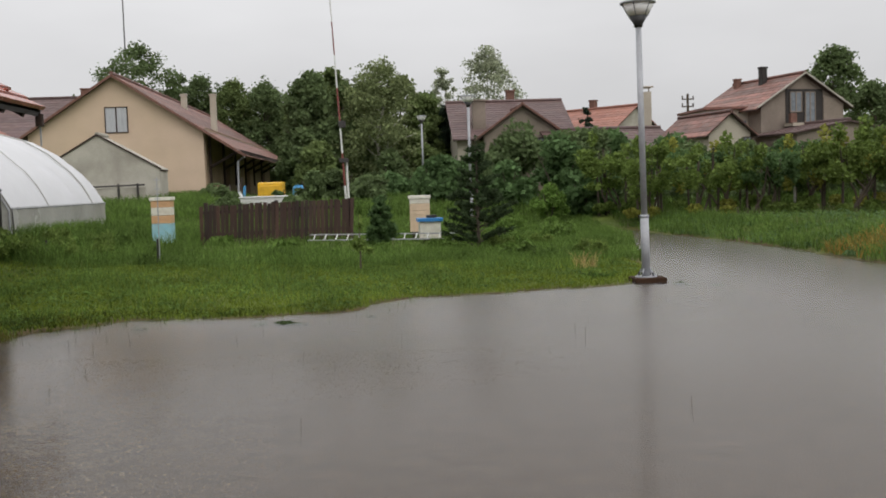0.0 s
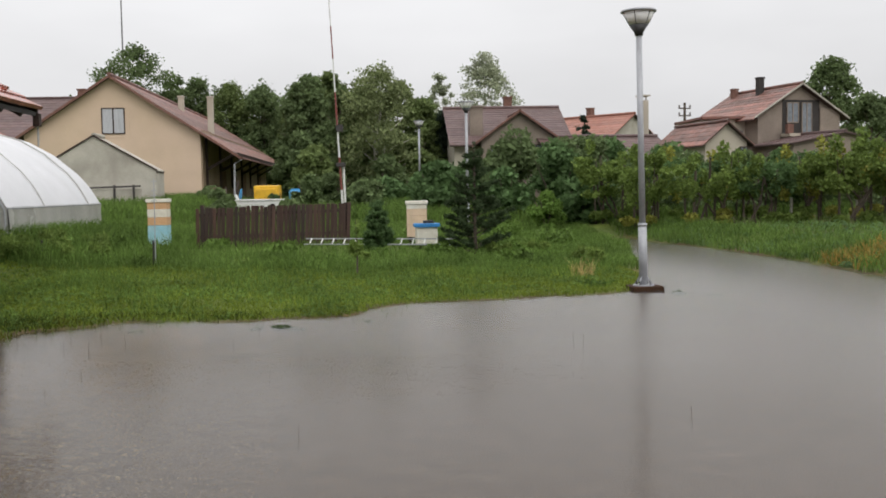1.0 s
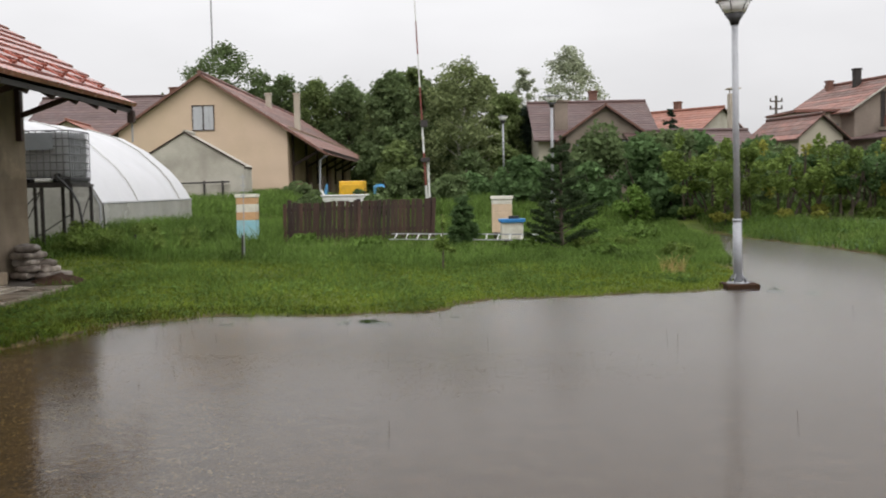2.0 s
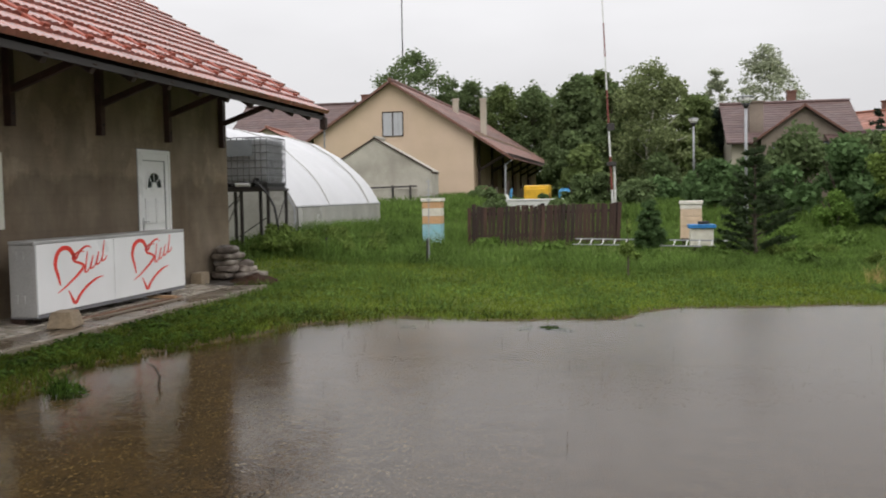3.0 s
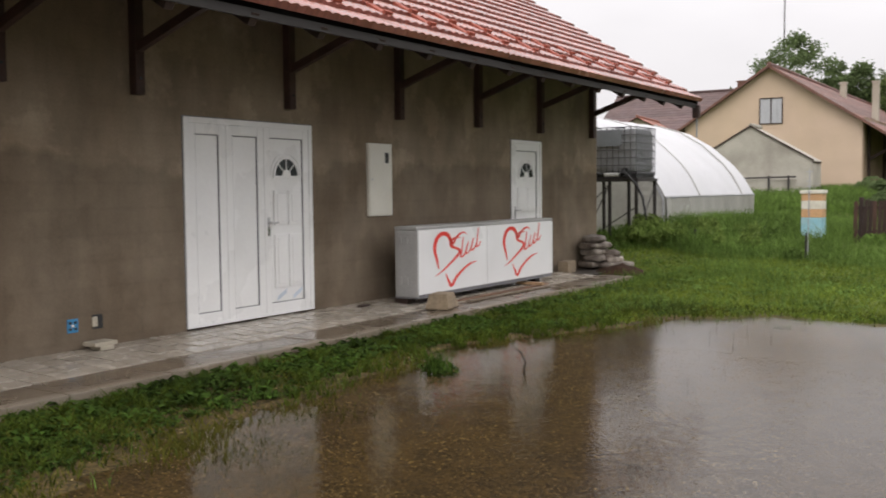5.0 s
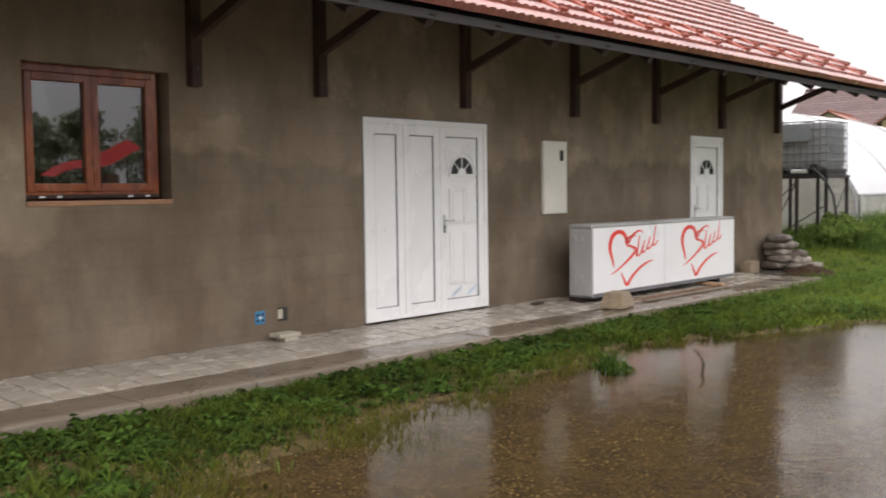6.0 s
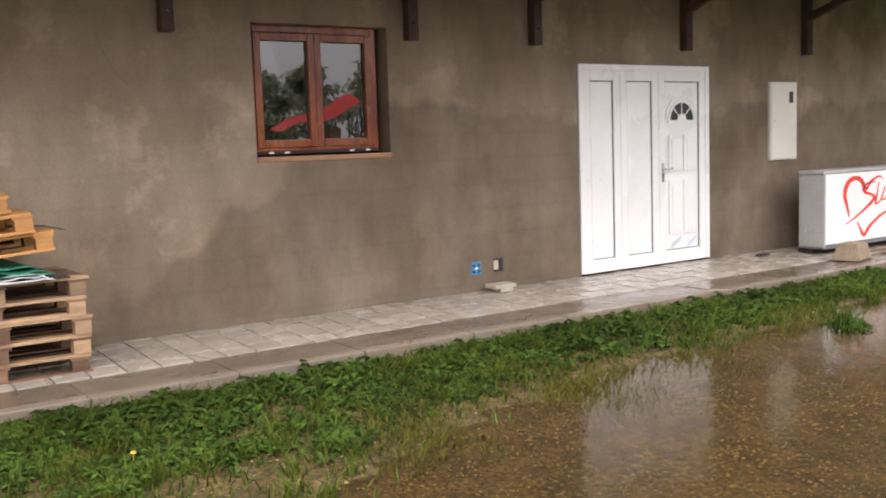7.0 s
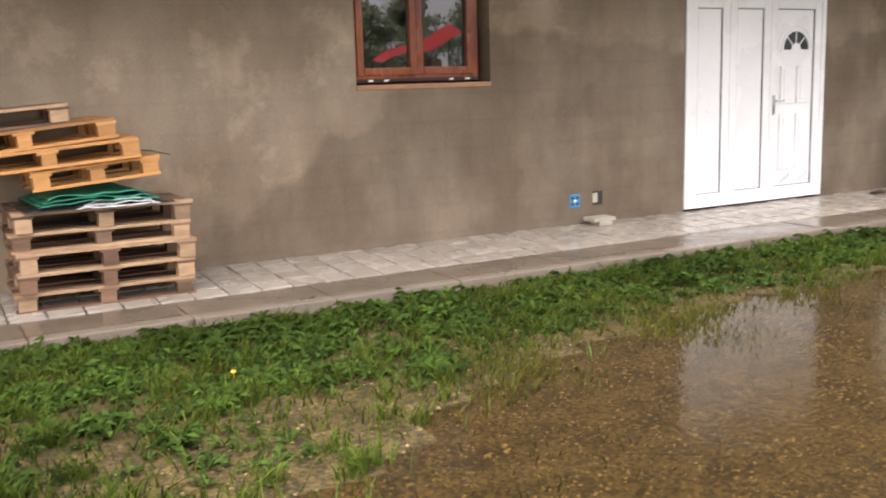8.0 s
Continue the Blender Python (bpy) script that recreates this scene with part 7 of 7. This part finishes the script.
X, Y = scatter(1300, 11.2, 22, 19, 30, lambda x, y, u: (np.mod(y, 1.1) < 0.5) & (u < 0.25 + patch(x, y, 0.9, 52)), 18)
rosettes("vegetable_rows", X, Y, 0.24, 10, LEAF_SHRUB, "leafy green vegetables in rows on dark soil", 18)
rw = random.Random(91)
for k in range(46):
    x0, y0, s = rw.uniform(-7.2, 5.0), rw.uniform(20.3, 27.5), rw.uniform(0.16, 0.36)
    if (-4.6 < x0 < 2.6 and 23.2 < y0 < 26.8) or (-5.8 < x0 < -4.4 and y0 > 23) or shore(x0, y0) < 0.5:
        continue
    z = g(x0, y0)
    ob = quads_mesh("tall_weeds", leaf_cloud([(x0 + s * rw.uniform(-0.7, 0.7), y0 + s * rw.uniform(-0.7, 0.7), z + s * rw.uniform(0.2, 0.75), s * 0.45, s * 0.45, s * 0.45) for j in range(6)], int(900 * s / 0.25), 0.035, 500 + k, 3.2, shell=0.1), 4, LEAF_VINE if k % 3 == 0 else BLADE_LONG)
    tagged(ob, "loose green weeds standing in the long grass", "weeds", kind="stuff")
X, Y = scatter(2600, 8.6, 13, 12, 34, lambda x, y, u: (shore(x, y) > 0.05) & (shore(x, y) < 2.4) & (u < patch(x, y, 1.2, 49)), 9)
rosettes("bank_weeds", X, Y, 0.17, 9, LEAF_SHRUB, "leafy weeds on the bank of the flood", 9)

for k, (x0, y0, s) in enumerate(((-7.3, 20.5, 0.42), (-6.8, 20.9, 0.45), (-6.2, 21.5, 0.40), (-7.5, 21.3, 0.5), (-5.6, 22.3, 0.35), (-6.6, 22.4, 0.45))):
    z = g(x0, y0)
    ob = quads_mesh("nettle_patch", leaf_cloud([(x0 + s * r_ * math.cos(j * 2.4), y0 + s * r_ * math.sin(j * 2.4), z + s * (0.25 + 0.16 * (j % 4)), s * 0.42, s * 0.42, s * 0.34) for j, r_ in enumerate((0.1, 0.5, 0.8, 0.4, 0.9, 0.6, 1.0, 0.3))], 1500, 0.045, 320 + k, 2.4, shell=0.1), 4, LEAF_VINE)
    tagged(ob, "leafy nettles at the corner of the building", "weeds", kind="stuff")

# the strip between terrace and water: weeds, grass and bare gravel
inside_strip = lambda x, y: (x > KX + 0.03) & (shore(x, y) > -0.25)
X, Y = scatter(60000, KX, -1.2, -4.0, 14.5, lambda x, y, u: inside_strip(x, y) & (u < np.clip(1.6 * patch(x, y, 2.3, 41) - 0.05, 0.34, 1) * (1 - 0.55 * smooth(-4.7, -3.6, x) * (1 - smooth(8, 11, y))) * smooth(-0.3, 0.75, shore(x, y))), 11)
blades("strip_grass", X, Y, 0.09, 0.012, 0.9, BLADE_STRIP, "short grass and weeds along the terrace", 11)
X, Y = scatter(2200, KX, -3.2, 1.0, 13.5, lambda x, y, u: (shore(x, y) < 0.1) & (shore(x, y) > -0.55) & (u < patch(x, y, 2.1, 43) ** 2), 12)
X3, Y3 = scatter(30000, -5.0, -2.0, -1.0, 8.0, lambda x, y, u: (shore(x, y) < 0.25) & (shore(x, y) > -1.5) & (u < 1.2 * patch(x, y, 3.0, 54) ** 3 * smooth(-1.6, 0.1, shore(x, y))), 21)
blades("sunken_grass", X3, Y3, 0.075, 0.009, 0.9, BLADE_YELLOW, "thin yellowing grass in the shallow water over gravel", 21)
X2, Y2 = scatter(2600, -4.6, 4.3, 12.0, 16.0, lambda x, y, u: (shore(x, y) < 0.05) & (shore(x, y) > -0.9) & (u < patch(x, y, 1.9, 53) ** 2 * smooth(-0.9, 0.0, shore(x, y))), 19)
X, Y = np.concatenate([X, X2]), np.concatenate([Y, Y2])
blades("drowned_grass", X, Y, 0.13, 0.008, 0.5, BLADE_LONG, "sparse grass standing in the shallow water", 12)


X, Y = scatter(38000, KX + 0.02, -1.4, -4.0, 14.5, lambda x, y, u: inside_strip(x, y) & (shore(x, y) > 0.15) & (u < 0.60 * patch(x, y, 2.0, 45) ** 1.2 * (0.45 + 0.55 * smooth(-4.4, -5.6, x))), 13)
rosettes("broadleaf_weeds", X, Y, 0.068, 11, LEAF_WEED, "broad-leaved weeds along the terrace kerb", 13)
X, Y = scatter(60000, KX + 0.02, -3.0, -4.0, 14.0, lambda x, y, u: inside_strip(x, y) & (u < 0.75 * patch(x, y, 3.1, 51) ** 2.5), 16)
blades("yellow_strip_grass", X, Y, 0.085, 0.011, 0.9, BLADE_YELLOW, "yellowing grass in patches along the terrace", 16)
r_ = np.random.RandomState(77)
cx, cy = r_.uniform(KX + 0.1, -3.2, 1900), r_.uniform(-3.5, 13.5, 1900)
k_ = (shore(cx, cy) > -0.05) & (r_.uniform(0, 1, 1900) < patch(cx, cy, 1.9, 55) ** 0.7)
cx, cy = np.repeat(cx[k_], 26), np.repeat(cy[k_], 26)
blades("grass_clumps", cx + r_.normal(size=len(cx)) * 0.022, cy + r_.normal(size=len(cx)) * 0.034, 0.115, 0.010, 0.9, BLADE_CLUMP, "separate fresh grass clumps among the weeds", 17)
X, Y = scatter(1100, KX + 0.02, -5.6, -4.0, 14.5, lambda x, y, u: u < 1.3 * patch(x, y, 2.4, 47), 14)
rosettes("kerb_weeds", X, Y, 0.12, 13, LEAF_WEED, "taller dark weeds growing against the kerb", 14)
r_ = np.random.RandomState(79)
cx, cy = r_.uniform(KX + 0.15, -3.4, 520), r_.uniform(-3.5, 13.8, 520)
k_ = (shore(cx, cy) > 0.3) & (r_.uniform(0, 1, 520) < 0.35 + 0.65 * smooth(-4.2, -5.4, cx))
cx, cy = np.repeat(cx[k_], 9), np.repeat(cy[k_], 9)
rosettes("weed_clumps", cx + r_.normal(size=len(cx)) * 0.07, cy + r_.normal(size=len(cx)) * 0.06, 0.10, 12, LEAF_CLUMP, "bushy clumps of fresh green weeds beside the terrace", 20)
X, Y = scatter(7000, -7, 5, 13.6, 20, lambda x, y, u: (shore(x, y) > 0.1) & open_lawn(x, y) & (u < patch(x, y, 1.5, 48)), 15)
rosettes("lawn_weeds", X, Y, 0.10, 6, BLADE_LONG, "low clover and weeds in the lawn", 15)
for k, (x0, y0, s) in enumerate(((-4.72, 8.85, 0.16), (-2.75, 13.35, 0.10), (-0.95, 13.15, 0.12), (-0.75, 13.1, 0.10), (-1.25, 13.2, 0.09), (0.15, 13.5, 0.06), (4.95, 15.9, 0.12), (5.5, 15.8, 0.08), (3.9, 16.9, 0.2))):
    r = np.random.RandomState(400 + k)
    rosettes("water_tuft", x0 + r.normal(size=30) * s * 0.5, y0 + r.normal(size=30) * s * 0.5, s * 0.6, 8, LEAF_WEED, "small dark tuft of weeds standing in the water", 400 + k)

r_ = np.random.RandomState(81)
blades("water_grass_tuft", -4.72 + r_.normal(size=90) * 0.05, 8.82 + r_.normal(size=90) * 0.05, 0.22, 0.016, 0.55, LEAF_CLUMP, "upright green tuft standing in the shallow water", 81)
twig = tube(B(), [(-4.05, 9.2, -0.05), (-4.02, 9.2, 0.08), (-4.07, 9.2, 0.17), (-4.13, 9.2, 0.20)], [0.012, 0.012, 0.010, 0.004], 6)
one("twig", twig, BARK, "bent dark twig sticking out of the water", "twig")
rr = random.Random(12)
for k in range(26):
    x, y = rr.uniform(-3.8, 5.2), rr.uniform(7.5, 13.6)
    if k > 14:
        x, y = rr.uniform(-4.2, -0.5), rr.uniform(11.3, 13.2)
    one("reed_stem", tube(B(), [(x, y, -0.12), (x + rr.uniform(-0.02, 0.02), y, rr.uniform(0.03, 0.075) * (1 if y < 11 else 1.6))], [0.004, 0.002], 4), BARK, "dead stem sticking out of the water", "stem", "dead stems in the water")
flower = one("yellow_flower", tube(B(), [(-5.02, 2.9, 0.03), (-5.02, 2.9, 0.092), (-5.02, 2.9, 0.096), (-5.02, 2.9, 0.106)], [0.0015, 0.0015, 0.017, 0.011], 8), YELLOW, "single yellow dandelion flower in the weeds", "flower")


def pebbles():
    r = np.random.RandomState(21)
    x, y = r.uniform(-5.4, 4.0, 90000), r.uniform(-3.0, 11.5, 90000)
    d = shore(x, y)
    k = (d < 0.9) & (d > -4.5) & (x > KX + 0.2) & ((d < -0.03) | (r.uniform(0, 1, 90000) < 0.25)) & (r.uniform(0, 1, 90000) > smooth(-0.5, 3.8, x))
    x, y = x[k], y[k]
    n = len(x)
    z = ground_z(x, y) + 0.002
    s = 0.0066 * r.uniform(0.3, 1.8, n) ** 1.5
    a = r.uniform(0, 6.283, n)
    e = r.uniform(0.3, 1.0, n)
    P = lambda u, v, h: np.stack([x + s * (u * np.cos(a) - v * e * np.sin(a)), y + s * (u * np.sin(a) + v * e * np.cos(a)), z + s * h], 1)
    c = [P(1, 0, 0), P(0, 1, 0), P(-1, 0, 0), P(0, -1, 0)]
    t = [P(0.6, 0, 0.5), P(0, 0.6, 0.5), P(-0.6, 0, 0.5), P(0, -0.6, 0.5)]
    q = [np.stack([c[i], c[(i + 1) % 4], t[(i + 1) % 4], t[i]], 1) for i in range(4)] + [np.stack(t, 1)]
    ob = quads_mesh("gravel", np.stack(q, 1).reshape(-1, 3), 4, material("pale_brown_gravel", (0.20, 0.148, 0.060), 0.6, vary=0.34, scale=3, fine=30, bump=0.2, per="island"))
    tagged(ob, "scattered pale brown gravel and leaf litter under shallow water", "gravel", kind="stuff")


pebbles()

# ---- behind the viewer: what the window panes mirror, and added trees that block low sky ----
CAR_RED = material("red_awning_cloth", (0.46, 0.02, 0.015), 0.75, vary=0.05, bump=0)
# the last seven are unseen additions that keep horizon light off the wall
for k, (x, y, z1, hw) in enumerate(((30, 22, 5.6, 2.3), (34, 27, 6.4, 2.4), (29, 17, 5.2, 2.3), (37, 33, 7.0, 2.6), (26, 4, 8.5, 4.0), (24, -5, 9.0, 4.5), (22, -15, 9.5, 4.5), (16, -24, 9.5, 4.5), (8, -30, 9.5, 5.0), (-2, -32, 9.5, 5.0), (-12, -30, 9.5, 5.0))):
    # first four wear pale birch leaves: distance haze put into the leaf colour
    tree("broadleaf_tree", x, y, g(x, y), z1, hw, "tree out of view, for pane reflections and blocking low sky", LEAF_BIRCH if k < 4 else LEAF_WOOD, BARK, 0.3, 22, 1300 if k < 4 else 2600, 0.3, 70 + k, 0.16)
awn = thing("red_awning", (14.3, 17, 0.3), "slack red awning sheet on thin posts", "awning")
bm = B()
rows = []
for i in range(9):
    u = i / 8
    zc = 2.30 + 1.0 * u + 0.10 * math.sin(u * 8)
    rows.append([bm.verts.new((14.0 + v * 0.9, 15.6 + 3.1 * u, zc + (0.08 + 0.26 * min(1, u * 1.8)) * (v - 0.5))) for v in (0, 0.5, 1)])
for a, b in zip(rows, rows[1:]):
    for k in range(2):
        bm.faces.new((a[k], a[k + 1], b[k + 1], b[k]))
part("sheet", bm, CAR_RED, awn)
for x, y, z in ((14.0, 15.65, 2.25), (14.0, 18.65, 3.05), (14.9, 15.65, 2.4), (14.9, 18.65, 3.5)):
    part("post", tube(B(), [(x, y, g(x, y) - 0.1), (x, y, z)], 0.03, 6), DARK_STEEL, awn)
one("pale_crate", box(B(), 14.2, 14.6, 17.5, 17.95, g(14.4, 17.7) - 0.03, 2.35, 0.02), RAW_WOOD, "tall pale wooden crate under the awning", "crate")

# ---- many small pieces: paving slabs and roof tiles ----
def paving():
    rng = random.Random(9)
    variants = []
    for k in range(3):
        bm = box(B(), -0.111, 0.111, -0.1155, 0.1155, -0.06, 0.0, 0.006)
        for v in bm.verts:
            v.co.x += rng.uniform(-0.003, 0.003)
            v.co.y += rng.uniform(-0.003, 0.003)
        me = bpy.data.meshes.new("paving_slab")
        bm.to_mesh(me)
        bm.free()
        me.materials.append(SLAB)
        variants.append(me)
    y = 0.35
    while y < 17.2:
        for row in range(4):
            ob = new("paving_slab", variants[rng.randrange(3)])
            ob.parent = terrace
            ob.matrix_basis = pose(-7.622 + 0.2375 * row, y, TERRACE_Z + 0.006 + 0.0105 * (3 - row) + rng.uniform(-0.003, 0.003), rng.uniform(-0.7, 0.7), 2.5 + rng.uniform(-0.5, 0.5), rng.uniform(-1.2, 1.2))
        y += 0.245
    bm = B()
    y = 0.35 - 0.245
    while y > WS + 0.1:
        for row in range(4):
            x = -7.622 + 0.2375 * row
            box(bm, x - 0.112, x + 0.112, y - 0.1155, y + 0.1155, TERRACE_Z - 0.03, TERRACE_Z + 0.006 + 0.0105 * (3 - row))
        y -= 0.245
    tagged(part("paving_slab_field", bm, SLAB, terrace), kind="stuff")


paving()
build_roof_tiles()
